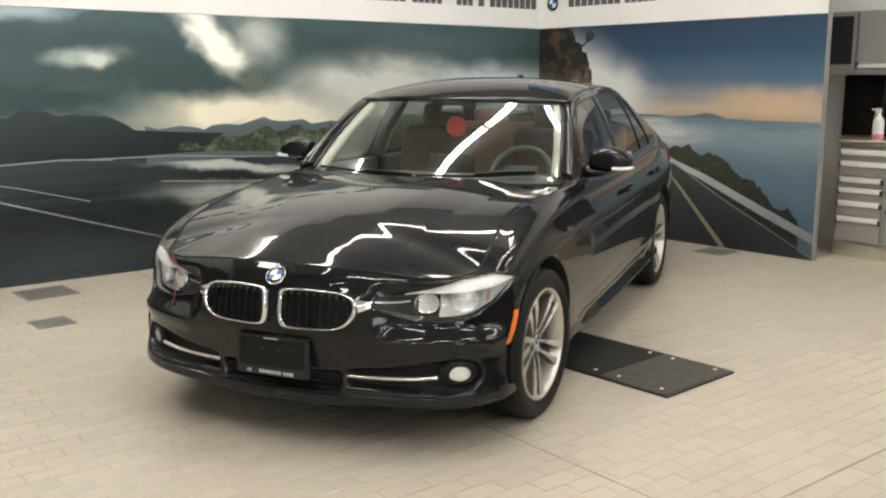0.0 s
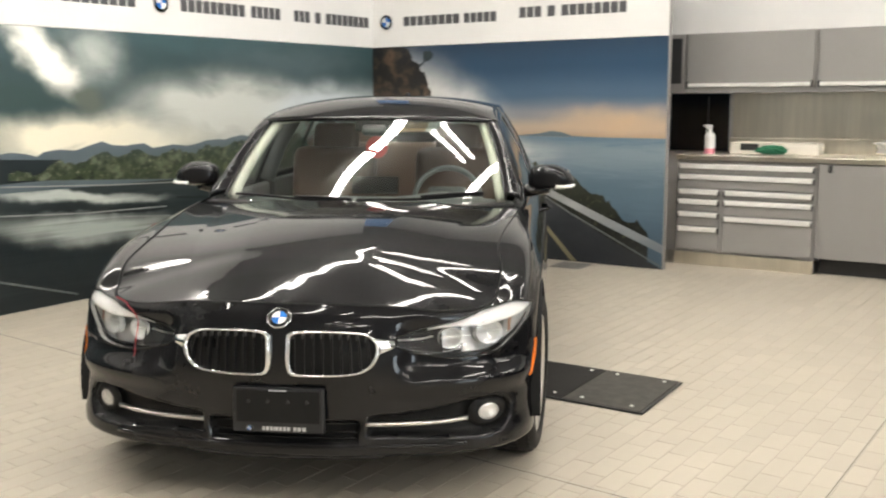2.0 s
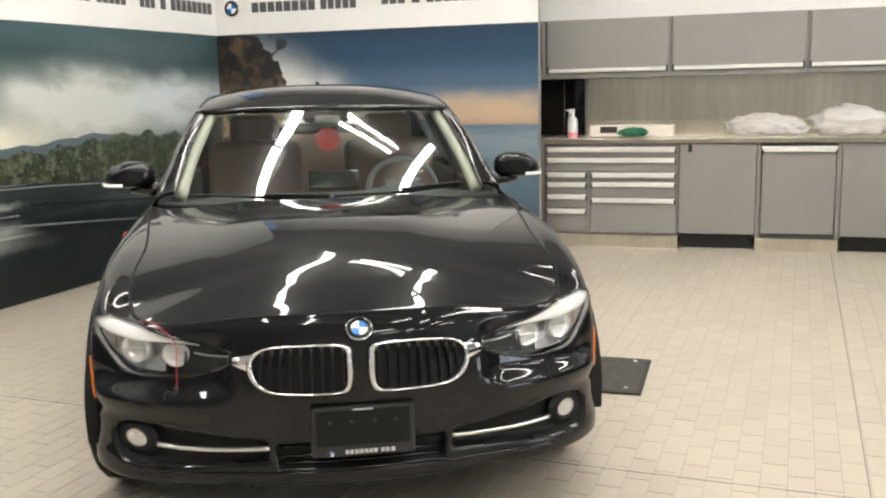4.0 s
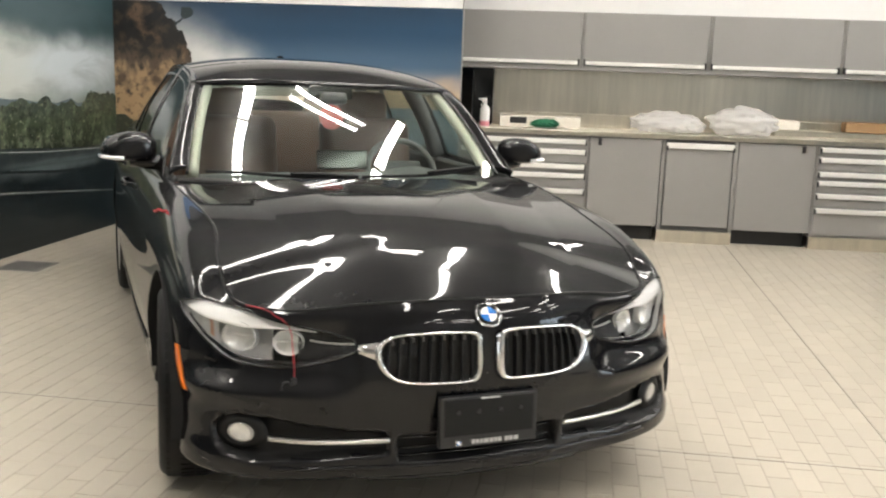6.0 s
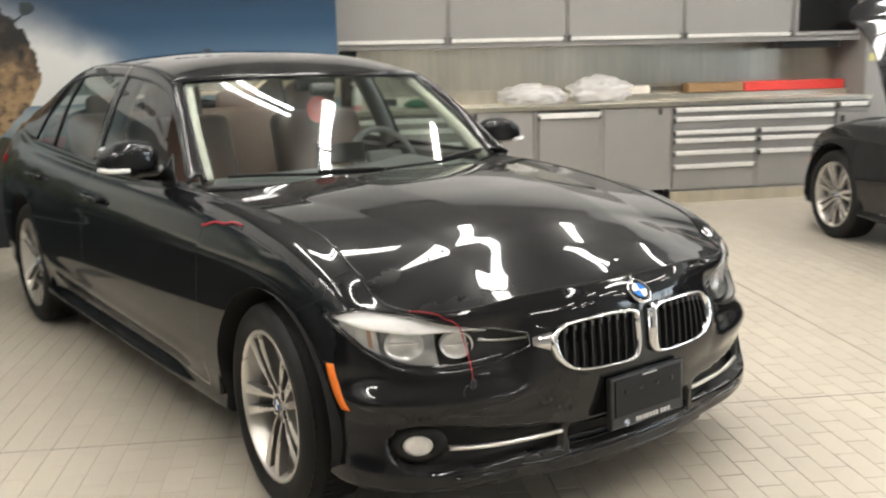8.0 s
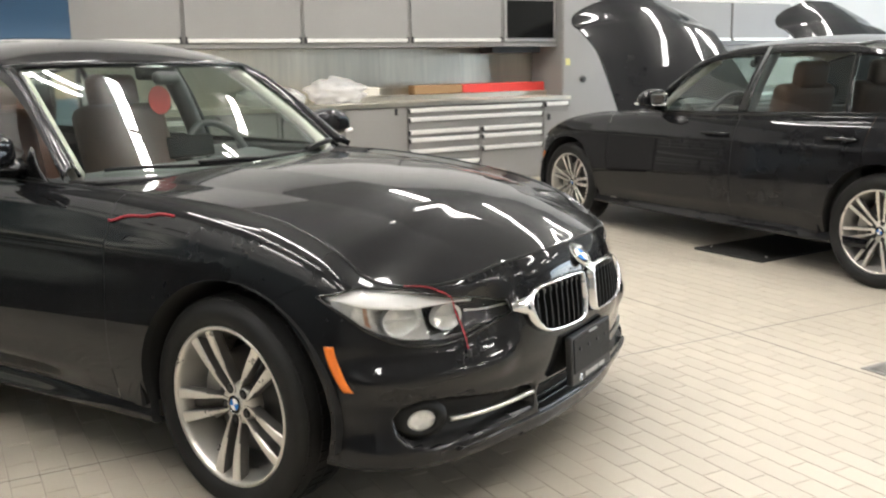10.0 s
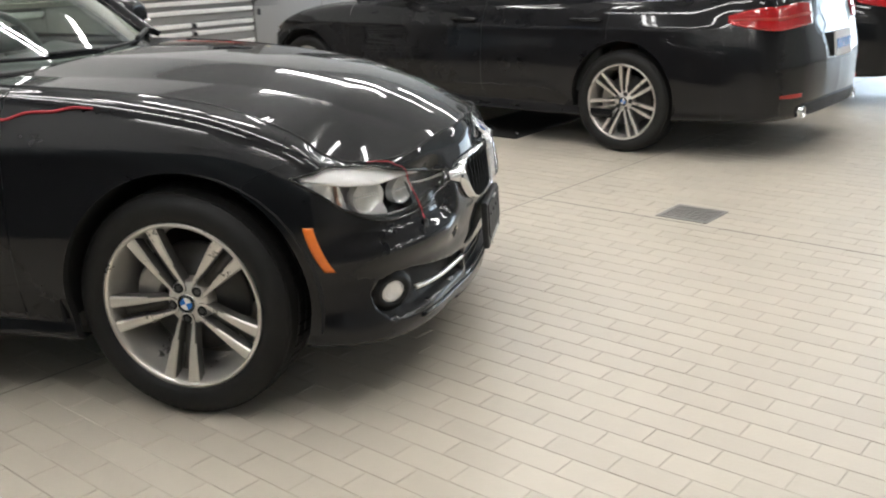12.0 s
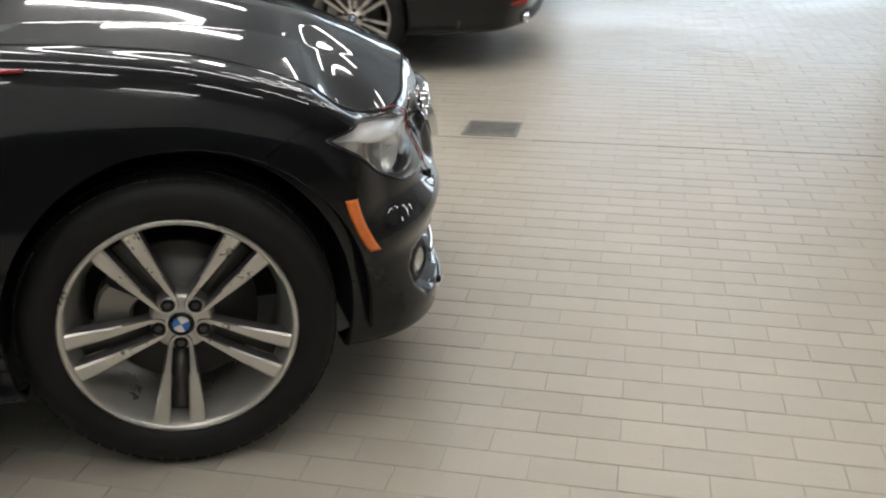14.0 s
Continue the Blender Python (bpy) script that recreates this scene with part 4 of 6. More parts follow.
def sculpt(x, y, z):
    """How far the pressed lines of the body set its skin back."""
    d = 0.0
    if y > -0.30:
        # shoulder line through the door handles, and the rising line over the sill
        k = fade(y, -0.20, 0.45) * (1 - fade(y, 3.2, 3.5))
        zc = 0.742 + 0.030 * (y - 0.4) / 2.4
        d += k * (0.20 * ramp_up(z - zc) - 0.004 * math.exp(-((z - zc) / 0.03) ** 2))
        k = fade(y, 0.5, 0.9) * (1 - fade(y, 2.2, 2.5))
        zl = 0.335 + 0.05 * (y - 0.5) / 1.8
        d += k * (0.26 * ramp_up(zl - z, 0.006) * fade(z, 0.20, 0.27) - 0.008 * math.exp(-((z - zl) / 0.03) ** 2))
    if y < 0.10:
        # the shelf under the lamp and the undercut below it
        k = fade(x, 0.37, 0.47) * (1 - fade(y, -0.48, -0.36))
        d += k * (0.032 * fade(z, 0.446, 0.520) * (1 - fade(z, 0.60, 0.68)) - 0.011 * math.exp(-((z - 0.440) / 0.045) ** 2))
        k = fade(x, 0.22, 0.34) * (1 - fade(y, -0.46, -0.34))
        d += k * 0.08 * ramp_up(0.440 - z, 0.003) * fade(z, 0.36, 0.40)
    return d


def column(s, n, l0=0.0, l1=9.0):
    """Points up the body's side at the outline's place s."""
    x, y = out_x(s), out_y(s)
    dx, dy = out_x(s + 0.02) - out_x(s - 0.02), out_y(s + 0.02) - out_y(s - 0.02)
    if s < 0.03 or s > 18.97:
        nx, ny = 0.0, (-1.0 if s < 1 else 1.0)
    else:
        h = math.hypot(dx, dy)
        nx, ny = dy / h, -dx / h
    fi = spline(range(LEVELS), [f(s) for f in in_s])
    fz = spline(range(LEVELS), [f(s) for f in z_s])
    pts = []
    for k in range(n):
        l = l0 + (l1 - l0) * k / (n - 1)
        d, z = fi(l), fz(l)
        d += sculpt(x, y, z) * (1 - fade(l, 8.2, 8.9))
        pts.append(Vector((max(x - d * nx, 0.0), y - d * ny, z)))
    return pts


def grid_faces(bm, rows, flip=False):
    vs = [[bm.verts.new(p) for p in r] for r in rows]
    for a, b in zip(vs, vs[1:]):
        for k in range(len(a) - 1):
            q = (a[k], b[k], b[k + 1], a[k + 1])
            try:
                bm.faces.new(q[::-1] if flip else q)
            except ValueError:
                pass
    return vs


def mirrored(rows):
    return [[Vector((-p[0], p[1], p[2])) for p in r] for r in rows]


def side_rows(s0, s1, ns, nl=46, l0=0.0, l1=9.0):
    return [column(s0 + (s1 - s0) * k / ns, nl, l0, l1) for k in range(ns + 1)]


def between(dense, f_of_level, ns, start, end):
    """Columns between two seams whose place on the outline may change with the level."""
    nl, rows = len(dense[0]), []
    for i in range(ns + 1):
        row = []
        for k in range(nl):
            a, b = start(k / (nl - 1)), end(k / (nl - 1))
            q = f_of_level(a + (b - a) * i / ns)
            j = min(int(q), len(dense) - 2)
            row.append(dense[j][k].lerp(dense[j + 1][k], q - j))
        rows.append(row)
    return rows


def cut_arch(bm, yc, zc, ry, rz):
    """Cuts a wheel arch into a side panel, with a rolled lip."""
    def d(p):
        return ((p[1] - yc) / ry) ** 2 + ((p[2] - zc) / rz) ** 2
    bm.normal_update()
    skin = BVHTree.FromBMesh(bm)
    inside = [f for f in bm.faces if d(f.calc_center_median()) < 1]
    cut = {v for f in inside for v in f.verts}
    cut_edges = {e for f in inside for e in f.edges}
    bmesh.ops.delete(bm, geom=inside, context="FACES")
    edge = [e for e in cut_edges if e.is_valid and len(e.link_faces) == 1]
    rim = {v for v in cut if v.is_valid and v.link_faces}
    for v in rim:
        k = 1 / math.sqrt(max(d(v.co), 1e-6))
        v.co.y, v.co.z = yc + (v.co.y - yc) * k, max(zc + (v.co.z - zc) * k, 0.20)
        side = math.copysign(1.0, v.co.x)
        hit = skin.ray_cast(Vector((2 * side, v.co.y, v.co.z)), Vector((-side, 0, 0)), 2.0)[0]
        if hit is not None and abs(hit.x - v.co.x) < 0.03:
            v.co.x = hit.x
    for e in edge:
        e.smooth = False
    got = bmesh.ops.extrude_edge_only(bm, edges=edge)
    for v in got["geom"]:
        if isinstance(v, bmesh.types.BMFace):
            v.material_index = 1
        if isinstance(v, bmesh.types.BMVert):
            v.co.x -= math.copysign(0.035, v.co.x)
            v.co.y += (v.co.y - yc) * 0.01
            v.co.z += (v.co.z - zc) * 0.01


def smooth_part(name, bm, material, parent, label="", thick=0.0):
    bmesh.ops.remove_doubles(bm, verts=bm.verts, dist=0.0004)
    ob = part(name, bm, material, parent, label, smooth=True)
    if thick:
        mod = ob.modifiers.new("thickness", "SOLIDIFY")
        mod.thickness, mod.offset = thick, -1
    return ob


# hood and roof lines on the centre
hood_z = spline((-0.66, -0.60, -0.55, -0.50, -0.40, -0.26, -0.10, 0.05, 0.2, 0.46, 0.6),
                (0.721, 0.755, 0.780, 0.803, 0.841, 0.881, 0.911, 0.927, 0.938, 0.945, 0.947))


def hood_rows(nv=150, nu=110):
    top = [column(s, 2, 8.9, 9.0)[1] for s in np.linspace(0.0, s_at_y(0.66), nv)]
    cum = [0.0]
    for a, b in zip(top, top[1:]):
        cum.append(cum[-1] + (b - a).length)
    rows = []
    for p, c in zip(top, cum):
        tau = c / cum[-1]
        yc = -0.656 + 1.116 * tau**1.6
        zc = hood_z(yc)
        row = []
        for k in range(nu + 1):
            u = 0.997 * k / nu
            x, y = u * p.x, yc + (p.y - yc) * u**1.5
            z = zc + (p.z - zc) * u**2.1
            # two creases a side, running from the grille's corners to the windscreen
            on = (1 - u**5) * fade(y, -0.63, -0.42)
            back = (y + 0.62) / 1.1
            z += on * 0.075 * ramp_up(abs(x) - (0.38 + 0.22 * back), 0.004)
            z -= on * 0.060 * ramp_up(abs(x) - (0.20 + 0.13 * back), 0.004)
            row.append(Vector((x, y, z - 0.0015)))
        rows.append(row)
    return rows


# greenhouse
TY = (0.80, 0.92, 1.04, 1.16, 1.26, 1.5, 1.9, 2.3, 2.6, 2.9, 3.15, 3.34)
top_z = spline(TY, (0.952, 1.055, 1.155, 1.240, 1.285, 1.328, 1.352, 1.348, 1.314, 1.236, 1.150, 1.080))
top_x = spline(TY, (0.762, 0.716, 0.676, 0.642, 0.622, 0.604, 0.600, 0.596, 0.594, 0.606, 0.630, 0.668))
roof_z = spline((1.15, 1.20, 1.27, 1.36, 1.5, 1.8, 2.1, 2.42, 2.7, 3.0, 3.2), (1.286, 1.312, 1.342, 1.370, 1.396, 1.414, 1.412, 1.380, 1.328, 1.232, 1.148))


def cabin_side(y, t):
    """The side of the cabin: t = 0 at the belt, 1 at the roof rail."""
    b = column(s_at_y(y), 2, 8.9, 9.0)[1]
    a = Vector((top_x(y), y, top_z(y)))
    p = b.lerp(a, t)
    p.x += 0.022 * math.sin(math.pi * t) * min(1.0, max(0.0, (a.z - b.z) / 0.3))
    return p


def side_patch(ya, yb, t0, t1, n=24, m=10, lift=0.0):
    """A piece of the cabin's side; ya and yb give the ends at the foot and at the head."""
    rows = []
    for i in range(n + 1):
        row = []
        for j in range(m + 1):
            f = j / m
            a, b = ya[0] + (ya[1] - ya[0]) * f, yb[0] + (yb[1] - yb[0]) * f
            p = cabin_side(a + (b - a) * i / n, t0 + (t1 - t0) * f)
            p.x += lift
            row.append(p)
        rows.append(row)
    return rows


def screen_edge(t):
    """The left edge of the windscreen from its foot to its head."""
    a, b = Vector((0.690, 0.795, 0.922)), Vector((0.570, 1.245, 1.278))
    p = a.lerp(b, t)
    p += Vector((0.010, -0.006, 0.009)) * math.sin(math.pi * t)
    return p


def screen_rows(n=30, m=40, grow=0.0):
    rows = []
    foot, head = Vector((0, 0.615, 0.900)), Vector((0, 1.172, 1.294))
    for i in range(n + 1):
        t = i / n
        e, c = screen_edge(t), foot.lerp(head, t) + Vector((0, -0.010, 0.012)) * math.sin(math.pi * t)
        row = []
        for j in range(-m // 2, m // 2 + 1):
            u = j / (m / 2)
            k = abs(u) ** 2.3
            row.append(Vector((u * (e.x + grow), c.y + (e.y - c.y) * k, c.z + (e.z - c.z) * k)))
        rows.append(row)
    return rows


def snap(tree, pts, out):
    res = []
    for p in pts:
        loc, nrm, _, _ = tree.find_nearest(Vector(p))
        if nrm.dot(Vector((loc.x, loc.y - 1.2, 0))) < 0:
            nrm = -nrm
        res.append(loc + nrm * out)
    return res


def resample(pts, n):
    pts = [Vector(p) for p in pts]
    fx = [spline(range(len(pts)), [p[c] for p in pts]) for c in range(3)]
    return [Vector([f((len(pts) - 1) * k / n) for f in fx]) for k in range(n + 1)]


def band(tree, lower, upper, n, m, out):
    """A patch lying on the body between two lines."""
    a, b = resample(lower, n), resample(upper, n)
    return [snap(tree, [p.lerp(q, j / m) for j in range(m + 1)], out) for p, q in zip(a, b)]


# ---- wheels ----
def spoke(bm, a, r0, r1, w0, w1, x0, x1, thick):
    """A tapered spoke from radius r0 to r1; x is the face's distance outwards."""
    ca, sa = math.cos(a), math.sin(a)
    def at(r, w, x):
        return (x, ca * r - sa * w, sa * r + ca * w)
    rows = []
    for k in range(7):
        f = k / 6
        r, w, x = r0 + (r1 - r0) * f, (w0 + (w1 - w0) * f) / 2, x0 + (x1 - x0) * f + 0.006 * math.sin(math.pi * f)
        rows.append([bm.verts.new(at(r, -w, x - thick)), bm.verts.new(at(r, -w, x - 0.004)), bm.verts.new(at(r, -w * 0.72, x)),
                     bm.verts.new(at(r, w * 0.72, x)), bm.verts.new(at(r, w, x - 0.004)), bm.verts.new(at(r, w, x - thick))])
    for p, q in zip(rows, rows[1:]):
        for k in range(6):
            bm.faces.new((p[k], q[k], q[(k + 1) % 6], p[(k + 1) % 6]))


TURN = pose(0, 0, 0, 0, 90, 0)


def wheel(parent, m, kind="double", label="", spin=0.0):
    """A wheel whose outer face looks to +x before it is set at m."""
    w = new("wheel")
    w.parent = parent
    w.matrix_basis = m
    tagged(w, label or "alloy wheel with black tyre")
    R, T = 0.3205, 0.235
    tyre = [(T - 0.004, 0.085), (T + 0.006, 0.102), (0.262, 0.112), (0.286, 0.112), (0.303, 0.104), (0.313, 0.090), (R - 0.001, 0.072),
            (R, 0.04)]
    tyre = tyre + [(r, -h) for r, h in reversed(tyre)]
    bm = lathe(tyre, TURN, 72)
    part("tyre", bm, RUBBER, w, "black low-profile tyre", True)
    bm = bmesh.new()
    for k in range(60):
        a = 2 * math.pi * k / 60
        for x0, x1 in ((-0.088, -0.050), (-0.043, -0.004), (0.004, 0.043), (0.050, 0.088)):
            dz = 0.0025 if abs(x0) < 0.046 and abs(x1) < 0.046 else 0.001
            b = add_box(bmesh.new(), x0, x1, -0.0135, 0.0135, R - 0.012, R + dz - (0.004 if max(abs(x0), abs(x1)) > 0.06 else 0))
            b.transform(Matrix.Rotation(a + (0.02 if x0 > 0 else 0), 4, "X"))
            tmp = bpy.data.meshes.new("tmp")
            b.to_mesh(tmp)
            b.free()
            bm.from_mesh(tmp)
            bpy.data.meshes.remove(tmp)
    part("tread", bm, RUBBER, w)
    part("rim", lathe([(T - 0.001, 0.083), (T + 0.003, 0.100), (T - 0.004, 0.103), (T - 0.010, 0.097), (T - 0.013, 0.080), (T - 0.022, 0.055), (T - 0.03, 0.02),
                       (T - 0.032, -0.08), (T - 0.012, -0.10), (T - 0.002, -0.09)], TURN, 72), RIM_FACE, w, "silver alloy rim", True)
    n_sp = 5 if kind == "double" else 7
    for k in range(n_sp):
        a = math.pi * 1.5 + spin + 2 * math.pi * k / n_sp
        bm = bmesh.new()
        for d in (-1, 1):
            n = len(bm.verts)
            if kind == "double":
                spoke(bm, a, 0.049, T - 0.004, 0.0095, 0.037, 0.066, 0.094, 0.036)
            else:
                spoke(bm, a, 0.046, T - 0.006, 0.017, 0.023, 0.062, 0.090, 0.030)
            for v in list(bm.verts)[n:]:
                rr = (v.co.y * math.cos(a) + v.co.z * math.sin(a) - 0.046) / (T - 0.05)
                side = d * (0.0200 + 0.0185 * rr if kind == "double" else 0.013 + 0.018 * rr)
                v.co.y += -math.sin(a) * side
                v.co.z += math.cos(a) * side
        if kind == "double":
            # the pair joins in a U round its bolt hole
            ca, sa = math.cos(a), math.sin(a)

            def on_face(r, side, x):
                return Vector((x, ca * r - sa * side, sa * r + ca * side))
            arc = []
            for q in range(13):
                b = math.pi / 2 + math.pi * q / 12
                arc.append([on_face(0.050 + rad * math.cos(b), rad * math.sin(b), x) for rad, x in ((0.0155, 0.036), (0.0155, 0.062), (0.0175, 0.066), (0.0225, 0.066), (0.0245, 0.062), (0.0245, 0.036))])
            grid_faces(bm, arc)
            web = [[on_face(r, s * hw, x) for s in (-1, 1)] for r, hw, x in ((0.072, 0.0135, 0.040), (0.14, 0.0150, 0.048), (0.205, 0.0165, 0.056))]
            wb = bmesh.new()
            grid_faces(wb, web)
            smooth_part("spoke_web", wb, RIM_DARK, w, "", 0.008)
        sp = part("spoke", bm, RIM_FACE, w, "", True)
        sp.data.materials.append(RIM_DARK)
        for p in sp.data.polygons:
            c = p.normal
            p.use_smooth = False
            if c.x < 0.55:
                p.material_index = 1
    part("hub", lathe([(0, 0.066), (0.030, 0.066), (0.034, 0.062), (0.056, 0.064), (0.063, 0.056), (0.066, 0.02)], TURN, 40), RIM_FACE, w, "", True)
    for k in range(5):
        a = math.pi * 1.5 + spin + 2 * math.pi * k / 5
        m_b = Matrix.Translation((0.062, 0.047 * math.cos(a), 0.047 * math.sin(a))) @ TURN
        hole = part("bolt_hole", lathe([(0.0, 0.0022), (0.011, 0.0022), (0.0125, 0.004), (0.0145, 0.0028)], m_b, 16), MATT_BLACK, w)
        part("wheel_bolt", cyl(0.0075, 0.005, m_b @ Matrix.Translation((0, 0, 0.003)), 6), DISC, hole)
    emblem(w, Matrix.Translation((0.068, 0, 0)) @ pose(0, 0, 0, 0, 90, 0) @ pose(0, 0, 0, 0, 0, 20), 0.028)
    part("brake_disc", lathe([(0.05, 0.03), (0.07, 0.008), (0.158, 0.006), (0.158, -0.016), (0.07, -0.016)], TURN, 48), DISC, w, "grey steel brake disc", True)
    return w


def caliper(parent, m):
    """One cast body curved round the edge of the disc."""
    rows = []
    for k in range(15):
        a = math.radians(148 + 64 * k / 14)
        end = 0.010 * (abs(k - 7) / 7) ** 4
        prof = [(-0.030, 0.104), (-0.030, 0.166), (-0.022, 0.174), (0.026, 0.174), (0.036, 0.166), (0.036, 0.104), (0.028, 0.098)]
        rows.append([Vector((x * (1 - 6 * end), math.cos(a) * (r - end), math.sin(a) * (r - end))) for x, r in prof + prof[:1]])
    bm = bmesh.new()
    grid_faces(bm, rows)
    for r in (rows[0], rows[-1]):
        bm.faces.new([bm.verts.new(p) for p in r[:-1]])
    bm.transform(m)
    part("brake_caliper", bm, RIM_GREY, parent, "grey brake caliper")

def pair_part(name, rows, material, parent, label="", thick=0.0, arch=None):
    """The same panel on the left and on the right side."""
    made = []
    for r, flip in ((rows, False), (mirrored(rows), True)):
        bm = bmesh.new()
        grid_faces(bm, r, flip)
        if arch:
            cut_arch(bm, *arch)
        made.append(smooth_part(name, bm, material, parent, label, thick))
        if arch:
            made[-1].data.materials.append(WELL)
    return made


def rounded(bm_or_none, size, m, bevel=0.04, segs=3):
    bm = box(-size[0] / 2, size[0] / 2, -size[1] / 2, size[1] / 2, -size[2] / 2, size[2] / 2, bevel, segs)
    bm.transform(m)
    return bm


def car_seat(parent, x, y, wide=0.50):
    seat = part("seat", rounded(None, (wide, 0.54, 0.16), pose(x, y, 0.50, -6, 0, 0), 0.06, 4), LEATHER, parent, "saddle brown leather seat", True)
    part("backrest", rounded(None, (wide, 0.14, 0.60), pose(x, y + 0.30, 0.82, -14, 0, 0), 0.06, 4), LEATHER, seat, "", True)
    part("headrest", rounded(None, (0.27, 0.10, 0.18), pose(x, y + 0.40, 1.165, -10, 0, 0), 0.045, 4), LEATHER, seat, "", True)
    return seat


BUMPER = []


def build_car(m):
    car = thing("car", m, "gloss black four-door sedan parked on cream tiles", "car", "parked cars")
    sF, sD, sB, sQ = s_at_y(-0.27), s_at_y(0.475), s_at_y(1.74), s_at_y(2.70)
    g = 0.0035
    # front bumper with the lamp openings
    dense = side_rows(0.0, sD - g, 300, 96)

    def place(s):
        return min(max(s / (sD - g) * 300, 0.0), 300.0)

    def seam(l):
        """The joint of bumper and wing: from the lamp's tip slanting back to the arch."""
        return s_at_y(-0.300 + 0.110 * min(1.0, max(0.0, (0.835 - l) / 0.10)))

    seams = [seam(k / 95) for k in range(96)]

    def seam_f(l):
        return seams[round(l * 95)]

    rows = between(dense, place, 150, lambda l: 0.0, lambda l: seam_f(l) - g)
    full = mirrored(rows)[::-1] + rows[1:]
    bm = bmesh.new()
    grid_faces(bm, full)
    cut_arch(bm, -0.006, HUB_Z + 0.010, 0.347, 0.364)
    bm.normal_update()
    tree = BVHTree.FromBMesh(bm)
    BUMPER.append(tree)
    lamp_top = [(0.388, -0.640, 0.609), (0.46, -0.605, 0.622), (0.54, -0.565, 0.640), (0.62, -0.51, 0.656), (0.70, -0.45, 0.669), (0.775, -0.385, 0.676), (0.829, -0.312, 0.672)]
    lamp_low = [(0.388, -0.655, 0.577), (0.46, -0.64, 0.553), (0.55, -0.62, 0.534), (0.64, -0.585, 0.529), (0.73, -0.525, 0.540), (0.795, -0.44, 0.588), (0.829, -0.310, 0.671)]
    lamps = {}
    for side in (1, -1):
        lo, hi = [(p[0] * side, p[1], p[2]) for p in lamp_low], [(p[0] * side, p[1], p[2]) for p in lamp_top]
        lamps[side] = (lo, hi)
    # open the body under the lamps
    grid = np.array([[tuple(p) for p in r] for r in rows])

    def on_grid(p):
        """Where a point lies on the bumper's own grid of columns and levels."""
        q = np.array((abs(p[0]), p[1], p[2]))
        i, k = np.unravel_index(int(((grid - q) ** 2).sum(-1).argmin()), grid.shape[:2])
        i, k = min(max(int(i), 1), grid.shape[0] - 2), min(max(int(k), 1), grid.shape[1] - 2)
        du, dv = (grid[i + 1, k] - grid[i - 1, k]) / 2, (grid[i, k + 1] - grid[i, k - 1]) / 2
        e = q - grid[i, k]
        return i + float(e @ du / (du @ du)), k + float(e @ dv / (dv @ dv))

    rim_pts = snap(tree, resample(lamp_low, 60), 0.0) + snap(tree, resample(lamp_top, 60), 0.0)[::-1]
    rim_uv = [on_grid(p) for p in rim_pts]

    def in_lamp(p):
        u, v = on_grid(p)
        inside = False
        for (a, b), (c, d) in zip(rim_uv, rim_uv[1:] + rim_uv[:1]):
            if (b > v) != (d > v) and u < a + (v - b) / (d - b) * (c - a):
                inside = not inside
        return inside

    gone = [f for f in bm.faces if f.calc_center_median().z > 0.5 and abs(f.calc_center_median().x) > 0.34 and in_lamp(f.calc_center_median())]
    hole = {v for f in gone for v in f.verts}
    bmesh.ops.delete(bm, geom=gone, context="FACES")
    for v in hole:
        if v.is_valid and v.is_boundary:
            near_p = min(rim_pts, key=lambda q: (q.x - abs(v.co.x)) ** 2 + (q.y - v.co.y) ** 2 + (q.z - v.co.z) ** 2)
            v.co = Vector((math.copysign(near_p.x, v.co.x), near_p.y, near_p.z))
    # the fog lamp pockets and the middle intake are pressed back into the skin
    pocket = [(0.285, 0.262), (0.287, 0.336), (0.40, 0.345), (0.52, 0.362), (0.62, 0.380), (0.70, 0.385), (0.752, 0.374), (0.775, 0.345),
              (0.772, 0.300), (0.745, 0.262), (0.68, 0.250), (0.52, 0.254), (0.40, 0.258)]
    middle = [(-0.3, 0.240), (-0.3, 0.322), (0.262, 0.322), (0.268, 0.300), (0.258, 0.240)]

    def depth_in(poly, x, z):
        inside, near_d = False, 9.0
        for (a, b), (c, d) in zip(poly, poly[1:] + poly[:1]):
            if (b > z) != (d > z) and x < a + (z - b) / (d - b) * (c - a):
                inside = not inside
            t = max(0.0, min(1.0, ((x - a) * (c - a) + (z - b) * (d - b)) / ((c - a) ** 2 + (d - b) ** 2)))
            near_d = min(near_d, math.hypot(a + t * (c - a) - x, b + t * (d - b) - z))
        return near_d if inside else 0.0

    sunk = {}
    for v in bm.verts:
        x, z = abs(v.co.x), v.co.z
        if 0.235 < z < 0.39 and v.co.y < -0.40:
            k = fade(depth_in(pocket, x, z), 0.0, 0.013) or fade(depth_in(middle, x, z), 0.0, 0.013)
            if k:
                turn = 0.62 * fade(x, 0.40, 0.78)
                sunk[v] = (k, Vector((-math.copysign(turn, v.co.x), 1 - 0.45 * turn, 0)))
    for v, (k, way) in sunk.items():
        v.co += way * (0.042 * k)
    for f in bm.faces:
        if all(v in sunk for v in f.verts):
            f.material_index = 2
    bumper = smooth_part("front_bumper", bm, PAINT, car, "gloss black front bumper")
    bumper.data.materials.append(WELL)
    bumper.data.materials.append(MATT_BLACK)
    # lamps
    for side in (1, -1):
        lo, hi = lamps[side]
        lamp = new("headlamp")
        lamp.parent = car
        tagged(lamp, "clear headlamp with twin silver reflectors")
        bm = bmesh.new()
        grid_faces(bm, band(tree, lo, hi, 48, 10, 0.003))
        lens = smooth_part("lens", bm, LENS_GLASS, lamp, "clear curved lens")
        lens.visible_shadow = False
        full_lo, full_hi = resample(lo, 48), resample(hi, 48)
        bm = bmesh.new()
